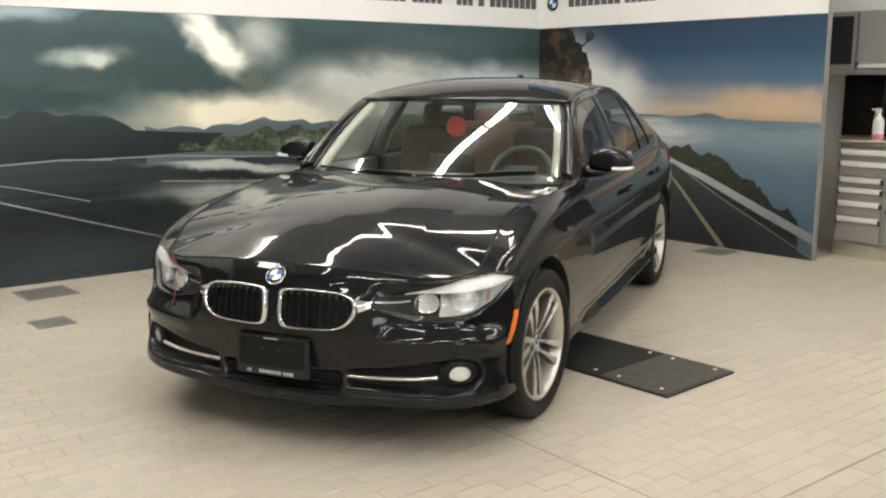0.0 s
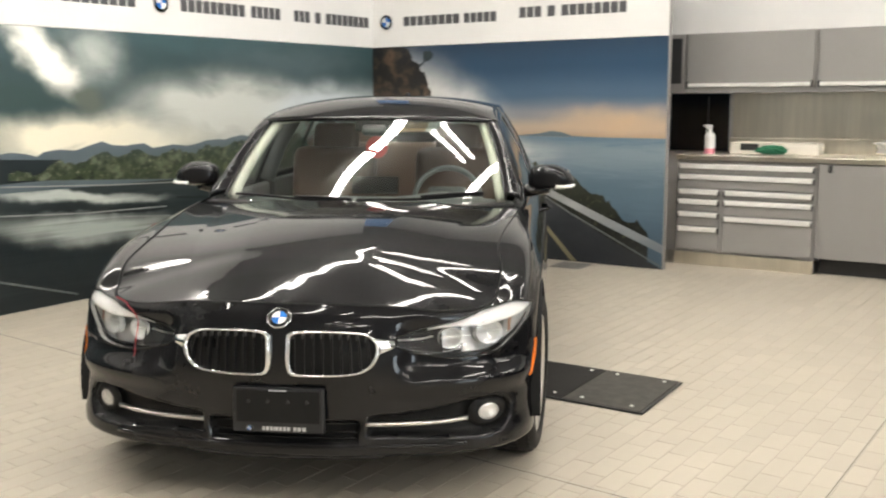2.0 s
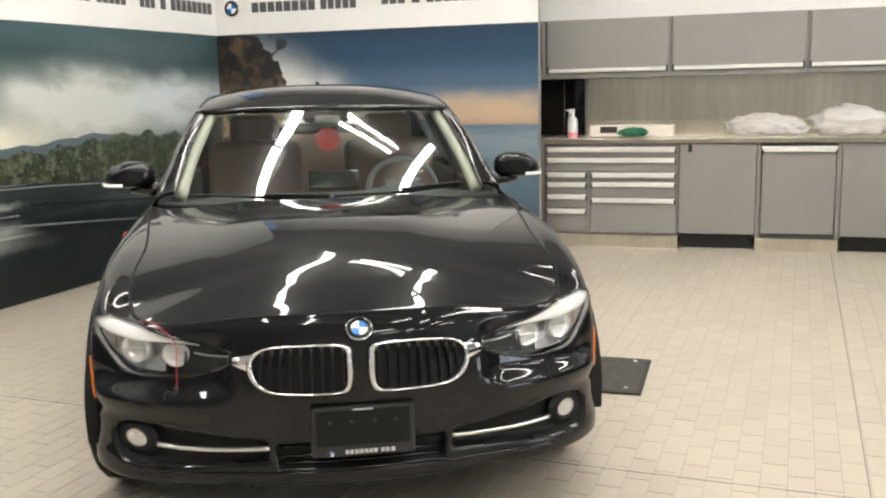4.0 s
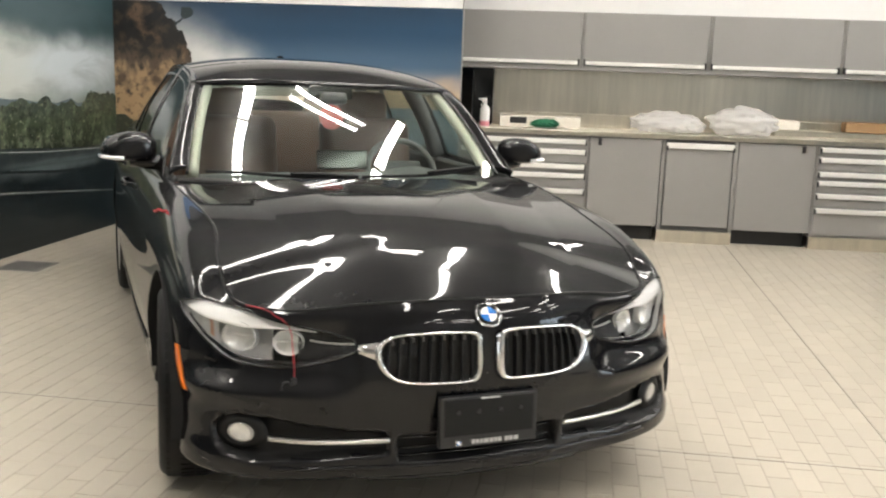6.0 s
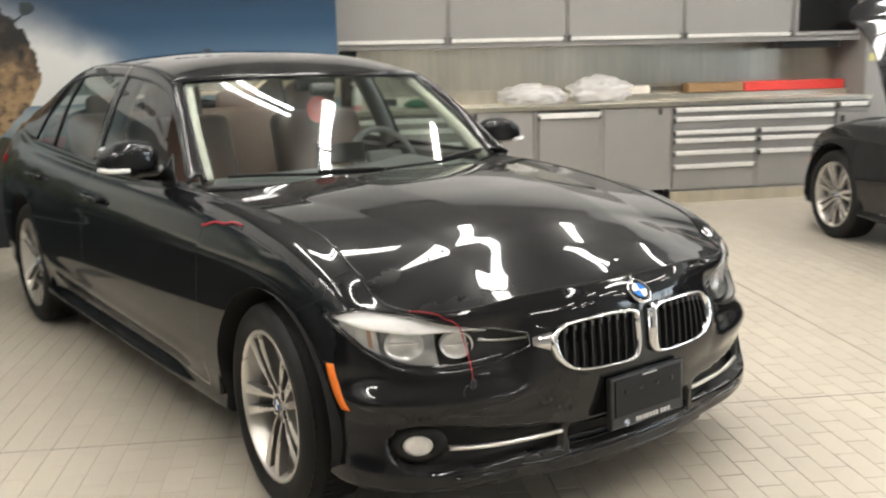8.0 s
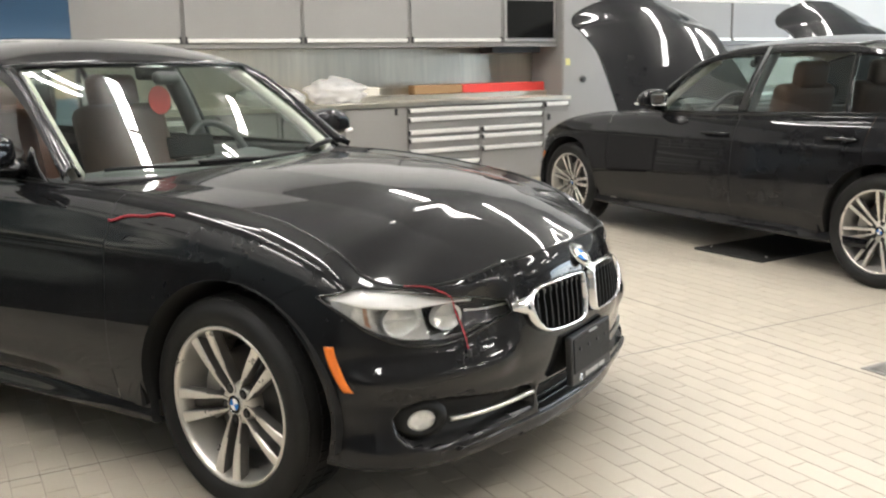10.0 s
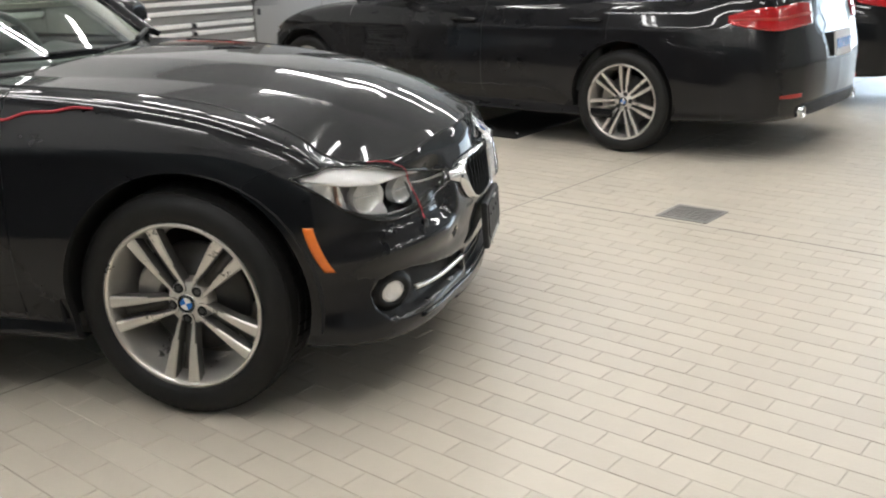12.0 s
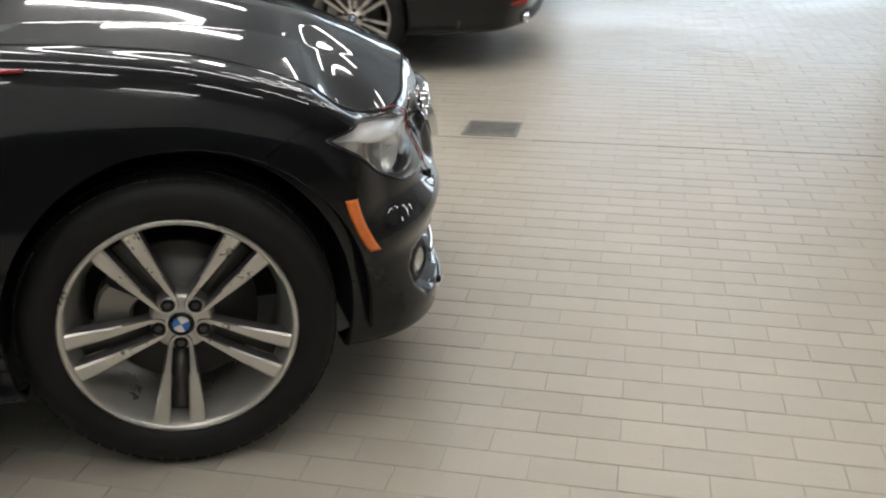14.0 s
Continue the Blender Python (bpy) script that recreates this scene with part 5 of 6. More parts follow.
        grid_faces(bm, band(tree, full_lo[:17], full_hi[:17], 24, 8, -0.020))
        smooth_part("inner_bezel", bm, MATT_BLACK, lamp, "gloss black inner end")
        bm = bmesh.new()
        grid_faces(bm, band(tree, full_lo[23:], full_hi[23:], 32, 10, -0.058))
        smooth_part("housing", bm, LAMP_GREY, lamp, "grey faceted housing")
        bm = bmesh.new()
        grid_faces(bm, band(tree, full_lo[15:25], full_hi[15:25], 16, 10, -0.063))
        smooth_part("mask", bm, GLOSS_BLACK, lamp, "gloss black mask round the reflectors")
        bm = bmesh.new()
        grid_faces(bm, band(tree, full_lo[37:47], full_hi[37:47], 16, 8, -0.030))
        smooth_part("outer_reflector", bm, LAMP_SILVER, lamp, "silver reflector at the outer end")
        lo3, hi3 = snap(tree, resample(lo, 60), 0.001), snap(tree, resample(hi, 60), 0.001)
        loop = lo3 + hi3[::-1]
        lo_in, hi_in = snap(tree, resample(lo, 60), -0.060), snap(tree, resample(hi, 60), -0.060)
        for cut0, cut1, wall_mat in ((0, 30, MATT_BLACK), (29, 61, LAMP_GREY)):
            bm = bmesh.new()
            grid_faces(bm, [lo3[cut0:cut1], lo_in[cut0:cut1]])
            grid_faces(bm, [hi3[cut0:cut1], hi_in[cut0:cut1]])
            smooth_part("lamp_wall", bm, wall_mat, lamp)
        part("lamp_gasket", tube(loop + loop[:1], 0.0038, 6, cap=False), GLOSS_BLACK, lamp, "", True)
        # black lower bezel, then the bright brow along the upper edge
        bm = bmesh.new()
        low_hi = [p.lerp(q, 0.24 - 0.14 * k / 48) for k, (p, q) in enumerate(zip(full_lo, full_hi))]
        grid_faces(bm, band(tree, full_lo[4:46], low_hi[4:46], 40, 3, -0.018))
        smooth_part("lower_bezel", bm, GLOSS_BLACK, lamp, "", 0.006)
        brow_lo = [p.lerp(q, 0.70 + 0.24 * max(0.0, 1 - (k - 11) / 18)) for k, (p, q) in enumerate(zip(full_lo, full_hi))][11:47]
        brow_hi = [p.lerp(q, 0.97) for p, q in zip(full_lo, full_hi)][11:47]
        bm = bmesh.new()
        brow = band(tree, brow_lo, brow_hi, 40, 4, -0.004)
        for r in brow:
            for j, q in enumerate(r):
                r[j] = q + Vector((-0.001 * side, 0.0025, 0)) * j
        grid_faces(bm, brow)
        smooth_part("light_guide", bm, LAMP_WHITE, lamp, "white light guide along the top edge", 0.006)
        thin = [p.lerp(q, 0.72) for p, q in zip(full_lo, full_hi)][0:14]
        part("silver_line", tube(snap(tree, thin, -0.016), 0.003, 6), SATIN, lamp, "thin silver line", True)
        for cx, cy, cz, r, yaw in ((0.570, -0.567, 0.590, 0.037, 26), (0.702, -0.497, 0.598, 0.044, 36)):
            aim = Matrix.Translation(snap(tree, [(cx * side, cy, cz)], -0.006)[0]) @ pose(0, 0, 0, 90, 0, yaw * side) @ Matrix.Diagonal((1.22, 1, 1, 1))
            bowl = part("reflector", lathe([(0, -0.052), (0.010, -0.051), (r * 0.55, -0.044), (r * 0.85, -0.028), (r, -0.010), (r * 1.02, -0.011), (r * 1.03, -0.035)], aim, 36), LAMP_SILVER, lamp, "round silver reflector", True)
            bm = box(-0.8 * r, 0.8 * r, -0.0015, 0.0015, -0.034, -0.018, 0.0006)
            bm.transform(aim)
            part("glare_shield", bm, LAMP_SILVER, bowl, "thin level shield across the reflector")
        bm = bmesh.new()
        am_lo = [p.lerp(q, 0.20) for p, q in zip(full_lo, full_hi)][38:40]
        am_hi = [p.lerp(q, 0.66) for p, q in zip(full_lo, full_hi)][38:40]
        grid_faces(bm, band(tree, am_lo, am_hi, 12, 4, -0.026))
        smooth_part("amber_insert", bm, AMBER, lamp, "dull amber insert")
    # paired grilles
    shape = [(0.024, 0.600), (0.026, 0.628), (0.050, 0.642), (0.130, 0.647), (0.225, 0.647), (0.308, 0.646), (0.349, 0.628), (0.357, 0.595), (0.340, 0.543),
             (0.300, 0.505), (0.240, 0.490), (0.140, 0.485), (0.056, 0.486), (0.030, 0.500), (0.022, 0.545)]
    for side in (1, -1):
        grille = new("kidney_grille")
        grille.parent = car
        tagged(grille, "chrome-framed grille with black upright slats")
        o3 = [(x * side, -0.74, z) for x, z in shape]
        o3 = resample(o3 + o3[:1], 60)[:-1]
        frame_bm = bmesh.new()
        cen = Vector((0.185 * side, -0.74, 0.567))
        outer, inner = snap(tree, o3, 0.004), snap(tree, [p.lerp(cen, 0.080) for p in o3], 0.026)
        inner2, back = snap(tree, [p.lerp(cen, 0.125) for p in o3], 0.020), snap(tree, [p.lerp(cen, 0.145) for p in o3], -0.004)
        mid = snap(tree, [p.lerp(cen, 0.025) for p in o3], 0.019)
        grid_faces(frame_bm, [r + r[:1] for r in (outer, mid, inner, inner2, back)])
        smooth_part("grille_frame", frame_bm, CHROME, grille, "chrome surround")
        wing = []
        for k in range(13):
            t = k / 12
            x = 0.334 + 0.056 * t
            lo_z, hi_z = 0.560 + 0.021 * t, 0.617 - 0.012 * t
            wing.append([q for j in range(7) for q in snap(tree, [(x * side, -0.70 + 0.03 * t, lo_z + (hi_z - lo_z) * j / 6)], (0.016 - 0.013 * t) * math.sin(math.pi * (0.12 + 0.76 * j / 6)))])
        bm = bmesh.new()
        grid_faces(bm, wing)
        smooth_part("frame_wing", bm, CHROME, grille, "chrome wing that meets the headlamp")
        bm = bmesh.new()
        ring = snap(tree, [p.lerp(cen, 0.09) for p in o3], 0.003)
        c = bm.verts.new(snap(tree, [cen], 0.003)[0])
        rv = [bm.verts.new(p) for p in ring]
        for k in range(len(rv)):
            bm.faces.new((c, rv[k], rv[(k + 1) % len(rv)]))
        part("grille_back", bm, MATT_BLACK, grille)
        for k in range(9):
            x = 0.052 + 0.0325 * k
            zs = [p.z for p in [q.lerp(cen, 0.11) for q in o3] if abs(abs(p.x) - x) < 0.022]
            if len(zs) < 2:
                continue
            z0, z1 = min(zs) + 0.004, max(zs) - 0.004
            pts = snap(tree, [(x * side, -0.74, z0 + (z1 - z0) * j / 8) for j in range(9)], 0.0)
            bm = bmesh.new()
            front = []
            for j, p in enumerate(pts):
                lean = 0.004 * side
                front.append([Vector((p.x - 0.0045, p.y + 0.004, p.z)), Vector((p.x - 0.003 + lean, p.y - 0.017, p.z)), Vector((p.x + 0.003 + lean, p.y - 0.017, p.z)), Vector((p.x + 0.0045, p.y + 0.004, p.z))])
            grid_faces(bm, front)
            slat = part("slat", bm, MATT_BLACK, grille)
            part("slat_tip", box(pts[-1].x - 0.004, pts[-1].x + 0.004, pts[-1].y - 0.021, pts[-1].y - 0.004, pts[-1].z - 0.012, pts[-1].z + 0.001, 0.001), DISC, slat)
    # badge above the grilles
    p = snap(tree, [(0, -0.70, 0.677)], 0.003)[0]
    emblem(car, Matrix.Translation(p) @ pose(0, 0, 0, 42, 0, 0), 0.0405)
    # lower openings, chrome strips and fog lamps
    grille = new("lower_grille")
    grille.parent = car
    tagged(grille, "black bars of the lower intake")
    for z in (0.258, 0.280, 0.302):
        pts = snap(tree, [(x, -0.72, z) for x in np.linspace(-0.262, 0.262, 20)], -0.022)
        part("grille_bar", tube(pts, 0.004, 6), GLOSS_BLACK, grille, "", True)
    for side in (1, -1):
        intake = new("fog_lamp_surround")
        intake.parent = car
        tagged(intake, "black bumper pocket around the fog lamp")
        strip_lo = [(0.287, -0.69, 0.298), (0.40, -0.66, 0.297), (0.52, -0.62, 0.300), (0.616, -0.57, 0.306)]
        strip_hi = [(x, y, z + 0.017) for x, y, z in strip_lo]
        bm = bmesh.new()
        rows = band(tree, [(x * side, y, z) for x, y, z in strip_lo], [(x * side, y, z) for x, y, z in strip_hi], 30, 4, 0.002)
        for r in rows:
            r[0] = r[0] + Vector((0, 0.008, 0))
            r[-1] = r[-1] + Vector((0, 0.008, 0))
        grid_faces(bm, rows)
        smooth_part("trim_strip", bm, SATIN, intake, "satin silver trim strip", 0.004)
        c = snap(tree, [(0.690 * side, -0.535, 0.326)], -0.025)[0]
        aim = Matrix.Translation(c) @ pose(0, 0, 0, 90, 0, 34 * side) @ Matrix.Diagonal((1.15, 0.82, 1, 1))
        fog = part("fog_lamp", lathe([(0, 0.012), (0.026, 0.0125), (0.034, 0.011), (0.036, 0.006), (0.040, 0.0)], aim, 32), LENS_GLASS, car, "small round clear fog lamp", True)
        part("fog_reflector", lathe([(0.0, 0.0045), (0.012, 0.005), (0.024, 0.0075), (0.035, 0.010), (0.036, 0.006)], aim, 32), LAMP_SILVER, fog, "", True)
        part("fog_bezel", lathe([(0.036, 0.008), (0.041, 0.014), (0.052, 0.012), (0.064, 0.005), (0.070, -0.002)], aim, 32), MATT_BLACK, fog, "", True)
        # side marker
        bm = bmesh.new()
        strip = []
        for k in range(15):
            t = k / 14
            z, y = 0.548 - 0.124 * t, -0.346 - 0.022 * t - 0.028 * t * t
            row = []
            for j in range(4):
                at = Vector((2 * side, y - 0.026 * j / 3, z))
                hit = tree.ray_cast(at, Vector((-side, 0, 0)), 2.0)[0] or Vector((0.85 * side, at.y, z))
                row.append(Vector((hit.x + 0.004 * side, at.y, z)))
            strip.append(row)
        grid_faces(bm, strip)
        smooth_part("side_marker", bm, ORANGE, car, "orange side marker", 0.006)
    # chin spoiler
    lip = [Vector((-p.x, p.y, p.z)) for p in [column(s, 2, 0.9, 1.0)[1] for s in np.linspace(1.85, 0.05, 40)]] + [column(s, 2, 0.9, 1.0)[1] for s in np.linspace(0.05, 1.85, 40)]
    part("chin_lip", tube([p + Vector((0, -0.004, 0.006)) for p in lip], 0.010, 8), PAINT, bumper, "", True)
    ridge = [Vector((p.x, p.y - 0.002, p.z)) for p in [column(t, 2, 2.05, 2.1)[0] for t in np.linspace(0.0, 3.3, 40)]]
    ridge = [Vector((-p.x, p.y, p.z)) for p in ridge[::-1]][:-1] + ridge
    part("lower_blade", tube(ridge, [0.004 + 0.006 * abs(p.x) for p in ridge], 8), PAINT, bumper, "", True)
    # plate holder
    plate = part("plate_holder", rounded(None, (0.315, 0.022, 0.156), pose(0, -0.735, 0.370, -3, 0, 0), 0.006, 2), PLATE_BLACK, car, "black dealer plate holder with no plate")
    part("holder_panel", rounded(None, (0.285, 0.004, 0.110), pose(0, -0.747, 0.384, -3, 0, 0), 0.001), MATT_BLACK, plate)
    for x in (-0.10, -0.035, 0.035, 0.10):
        part("screw_boss", cyl(0.006, 0.006, pose(x, -0.749, 0.401, 87, 0, 0), 12), PLATE_BLACK, plate)
    x = -0.055
    for w in (0.013, 0.015, 0.011, 0.006, 0.013, 0.014, 0.013, 0.015, 0.0, 0.014, 0.017, 0.017):
        if w:
            part("print_bar", box(x, x + w * 0.72, -0.7508, -0.7468, 0.301, 0.314), PLATE_INK, plate)
        x += w if w else 0.007
    emblem(plate, Matrix.Translation((-0.098, -0.748, 0.308)) @ pose(0, 0, 0, 87, 0, 0), 0.011)
    part("print_bar", box(-0.03, 0.03, -0.751, -0.746, 0.438, 0.442), PLATE_INK, plate)
    # panels
    sil = (HUB_Z + 0.012)
    pair_part("fender", between(dense, place, 90, lambda l: seam_f(l) + g, lambda l: sD - g), PAINT, car, "gloss black front wing", 0, (-0.006, sil - 0.002, 0.347, 0.364))
    for a, b, nm in ((sD, sB, "front_door"), (sB, sQ, "rear_door")):
        made = pair_part(nm, side_rows(a + g, b - g, 50, 44, 1.9, 9.0), PAINT, car, "gloss black door",
                         0, (WB, sil, 0.350, 0.366) if nm == "rear_door" else None)
        for ob, side in zip(made, (1, -1)):
            y = out_y(b) - 0.15
            c = column(s_at_y(y), 2, 7.05, 7.1)[0]
            h = tube([(side * (c.x + dx), y + dy, c.z + dz) for dx, dy, dz in ((-0.005, -0.11, 0), (0.028, -0.10, 0.002), (0.034, 0, 0.004), (0.030, 0.09, 0.002), (-0.005, 0.105, 0))], 0.011, 8)
            part("door_handle", h, PAINT, ob, "black pull handle", True)
    pair_part("sill", side_rows(sD - 0.2, sQ + 0.1, 60, 12, 0.0, 1.86), PAINT, car, "black side sill")
    pair_part("rear_quarter", side_rows(sQ + g, s_at_y(3.45), 80, 60), PAINT, car, "gloss black rear quarter panel", 0, (WB, sil, 0.350, 0.366))
    rows = side_rows(s_at_y(3.45) + g, 19.0, 70, 50)
    bm = bmesh.new()
    grid_faces(bm, rows + mirrored(rows)[::-1][1:])
    bm.normal_update()
    tail_tree = BVHTree.FromBMesh(bm)
    rear = smooth_part("rear_bumper", bm, PAINT, car, "gloss black rear end and bumper")
    for side in (1, -1):
        lo = [(0.84 * side, 3.46, 0.815), (0.80 * side, 3.60, 0.785), (0.72 * side, 3.73, 0.775), (0.52 * side, 3.80, 0.79), (0.40 * side, 3.82, 0.80)]
        hi = [(0.82 * side, 3.45, 0.855), (0.76 * side, 3.58, 0.890), (0.66 * side, 3.70, 0.905), (0.50 * side, 3.77, 0.93), (0.38 * side, 3.79, 0.925)]
        bm = bmesh.new()
        grid_faces(bm, band(tail_tree, lo, hi, 40, 10, 0.010))
        lamp = smooth_part("tail_lamp", bm, RED_LENS, car, "red wraparound tail lamp", 0.012)
        mid_lo = [Vector(a).lerp(Vector(b), 0.42) for a, b in zip(lo, hi)]
        mid_hi = [Vector(a).lerp(Vector(b), 0.54) for a, b in zip(lo, hi)]
        bm = bmesh.new()
        grid_faces(bm, band(tail_tree, mid_lo, mid_hi, 40, 3, 0.013))
        smooth_part("light_bar", bm, RED_TAG, lamp, "darker red bar", 0.004)
        bm = bmesh.new()
        grid_faces(bm, band(tail_tree, [(0.70 * side, 3.74, 0.385), (0.63 * side, 3.78, 0.38), (0.54 * side, 3.82, 0.38)], [(0.70 * side, 3.74, 0.400), (0.63 * side, 3.78, 0.402), (0.54 * side, 3.82, 0.402)], 20, 3, 0.006))
        smooth_part("rear_reflector", bm, RED_TAG, car, "red bumper reflector", 0.006)
    bm = bmesh.new()
    grid_faces(bm, band(tail_tree, [(-0.55, 3.80, 0.26), (0, 3.86, 0.25), (0.55, 3.80, 0.26)], [(-0.50, 3.80, 0.34), (0, 3.86, 0.35), (0.50, 3.80, 0.34)], 40, 6, 0.006))
    smooth_part("diffuser", bm, MATT_BLACK, car, "matt black rear diffuser", 0.01)
    for x in (-0.50, 0.50):
        part("tailpipe", lathe([(0.030, -0.02), (0.031, 0.02), (0.034, 0.024), (0.034, -0.06)], pose(x, 3.80, 0.285, -88, 0, 0), 28), CHROME, car, "round chrome tailpipe", True)
    plate_b = part("rear_plate", rounded(None, (0.31, 0.012, 0.155), pose(0, 3.862, 0.66, 8, 0, 0), 0.004), PLATE_INK, car, "pale rear number plate")
    for x in (-0.10, -0.06, -0.02, 0.03, 0.07, 0.11):
        part("plate_bar", box(x - 0.013, x + 0.013, 3.866, 3.8745, 0.63, 0.69), BLUE_PAINT, plate_b)
    # hood, roof, screens
    rows = hood_rows()
    full = [[Vector((-p.x, p.y, p.z)) for p in r[::-1]][:-1] + r for r in rows]
    bm = bmesh.new()
    grid_faces(bm, full)
    hood = smooth_part("hood", bm, PAINT, car, "gloss black hood with sculpted creases", 0.012)
    hood.data.materials.append(MATT_BLACK)
    hood.modifiers["thickness"].material_offset_rim = 1
    line = [r[-1] for r in rows]
    line = [Vector((-p.x, p.y, p.z)) for p in line[::-1]][:-1] + line
    part("hood_seal", tube([p + Vector((p.x * 0.004, -0.002 if p.y < -0.3 else 0.0, -0.0008)) for p in line], 0.0034, 6), WELL, car, "dark gap round the hood", True)
    bm = bmesh.new()
    cowl = [[Vector((u * 0.74, 0.44 + 0.22 * u * u, 0.922 - 0.006 * abs(u))), Vector((u * 0.72, 0.655 + 0.165 * abs(u) ** 2.3, 0.897 + 0.016 * u * u))] for u in np.linspace(-1, 1, 41)]
    grid_faces(bm, cowl)
    smooth_part("cowl_panel", bm, MATT_BLACK, car, "black cowl under the wipers", 0.01)
    bm = bmesh.new()
    grid_faces(bm, screen_rows())
    ws = smooth_part("windscreen", bm, SCREEN_GLASS, car, "lightly tinted curved windscreen")
    ws.visible_shadow = False
    # dark band round the windscreen
    edge_l = [screen_edge(t) for t in np.linspace(0, 1, 16)]
    for side in (1, -1):
        e = [Vector((p.x * side, p.y, p.z)) for p in edge_l]
        part("screen_seal", tube([p + Vector((0.004 * side, 0, 0.002)) for p in e], 0.007, 6), GLOSS_BLACK, ws, "", True)
    part("screen_seal", tube([p + Vector((0, 0.003, 0.004)) for p in screen_rows()[-1]], 0.006, 6), GLOSS_BLACK, ws, "", True)
    # roof from windscreen head to rear window
    rows = []
    n = 46
    for i in range(n + 1):
        t = i / n
        row = []
        for j in range(-24, 25):
            u = j / 24
            k = abs(u) ** 2.2
            y0 = 1.170 + (1.250 - 1.170) * k
            y1 = 2.44 - 0.04 * k
            y = y0 + (y1 - y0) * t
            zc, zt, xt = roof_z(y), top_z(y), top_x(y)
            row.append(Vector((u * xt, y, zt + 0.006 + (zc - zt - 0.006) * (1 - abs(u) ** 2.6))))
        rows.append(row)
    bm = bmesh.new()
    grid_faces(bm, rows)
    roof = smooth_part("roof", bm, PAINT, car, "gloss black roof", 0.02)
    part("antenna_fin", prism([(2.22, 1.385), (2.40, 1.365), (2.36, 1.425), (2.33, 1.432)], -0.012, 0.012, "x"), PAINT, roof)
    rows = []
    for i in range(21):
        t = i / 20
        row = []
        for j in range(-20, 21):
            u = j / 20
            y = 2.45 - 0.04 * u * u + t * (0.68 - 0.05 * u * u)
            zc, zt, xt = roof_z(y), top_z(y), top_x(y)
            row.append(Vector((u * (xt - 0.03), y, zt + (zc - zt) * (1 - abs(u) ** 2.4))))
        rows.append(row)
    bm = bmesh.new()
    grid_faces(bm, rows)
    rw = smooth_part("rear_window", bm, SIDE_GLASS, car, "tinted rear window")
    rw.visible_shadow = False
    # trunk lid
    ends = [column(s, 2, 8.9, 9.0)[1] for s in np.linspace(s_at_y(3.10), 19.0, 40)]
    rows = []
    for k, p in enumerate(ends):
        tau = k / 39
        yc = 3.10 + 0.67 * min(1, tau * 1.02)
        zc = 1.160 - 0.0983 * tau if tau < 0.9 else 1.0715 - 0.36 * (tau - 0.9)
        rows.append([Vector((u * p.x, yc + (p.y - yc) * abs(u) ** 1.5, zc + (p.z - zc) * abs(u) ** 2.4)) for u in np.linspace(-1, 1, 41)])
    bm = bmesh.new()
    grid_faces(bm, rows)
    smooth_part("trunk_lid", bm, PAINT, car, "gloss black trunk lid", 0.01)
    # pillars and side windows
    rows = []
    for i in range(25):
        t = i / 24
        y = 0.775 + (1.262 - 0.775) * t
        a = screen_edge(max(0.0, min(1.0, (top_z(y) - 0.922) / 0.356)))
        b = Vector((top_x(y), y, top_z(y)))
        if i == 0:
            b = Vector((0.768, 0.775, 0.938))
        c = a.lerp(b, 0.5) + Vector((0.010, -0.006, 0.012))
        row = []
        for j in range(9):
            u = j / 8
            row.append((1 - u) ** 2 * a + 2 * u * (1 - u) * c + u * u * b)
        rows.append(row)
    pair_part("a_pillar", rows, PAINT, car, "black windscreen pillar", 0.025)
    rail = side_patch((0.80, 0.80), (3.30, 3.30), 0.90, 1.0, 60, 4, 0.004)
    pair_part("roof_rail", rail, PAINT, car, "", 0.012)
    pair_part("belt_moulding", side_patch((0.84, 0.86), (2.95, 2.92), -0.015, 0.045, 60, 3, 0.006), GLOSS_BLACK, car, "black belt moulding", 0.008)
    pair_part("b_pillar", side_patch((1.70, 1.74), (1.775, 1.80), 0.0, 0.94, 6, 10, 0.003), GLOSS_BLACK, car, "gloss black door pillar", 0.02)
    pair_part("c_pillar", side_patch((2.90, 2.68), (3.34, 3.32), 0.0, 1.0, 16, 14, 0.002), PAINT, car, "black rear pillar", 0.02)
    pair_part("quarter_divider", side_patch((2.50, 2.42), (2.53, 2.45), 0.0, 0.94, 3, 10, 0.003), GLOSS_BLACK, car, "", 0.01)
    pair_part("mirror_triangle", side_patch((0.83, 0.945), (0.955, 0.96), 0.0, 0.62, 6, 6, 0.004), GLOSS_BLACK, car, "", 0.01)
    for nm, ya, yb in (("front_door_window", (0.86, 1.14), (1.705, 1.745)), ("rear_door_window", (1.77, 1.795), (2.50, 2.43)), ("quarter_window", (2.53, 2.45), (2.92, 2.70))):
        for ob in pair_part(nm, side_patch(ya, yb, 0.02, 0.93, 20, 12, -0.004), SIDE_GLASS, car, "tinted side window"):
            ob.visible_shadow = False
    # mirrors
    for side in (1, -1):
        mm = pose(0.905 * side, 1.00, 1.005, 0, 0, -12 * side)
        bm = bmesh.new()
        bmesh.ops.create_uvsphere(bm, u_segments=28, v_segments=18, radius=1.0)
        for v in bm.verts:
            x, y, z = v.co
            sx = 0.112
            outer = max(0.0, x * side)
            high = (0.074 if z > 0 else 0.050) * (1 - 0.38 * outer**1.5)
            v.co = (math.copysign(abs(x) ** 0.72, x) * sx, max(-0.075, min(0.050, y * 0.085 if y < 0 else y * 0.075)) + 0.02 * outer, math.copysign(abs(z) ** 0.62, z) * high - 0.010 * outer)
        bm.transform(mm)
        mir = part("door_mirror", bm, PAINT, car, "gloss black door mirror with turn signal strip", True)
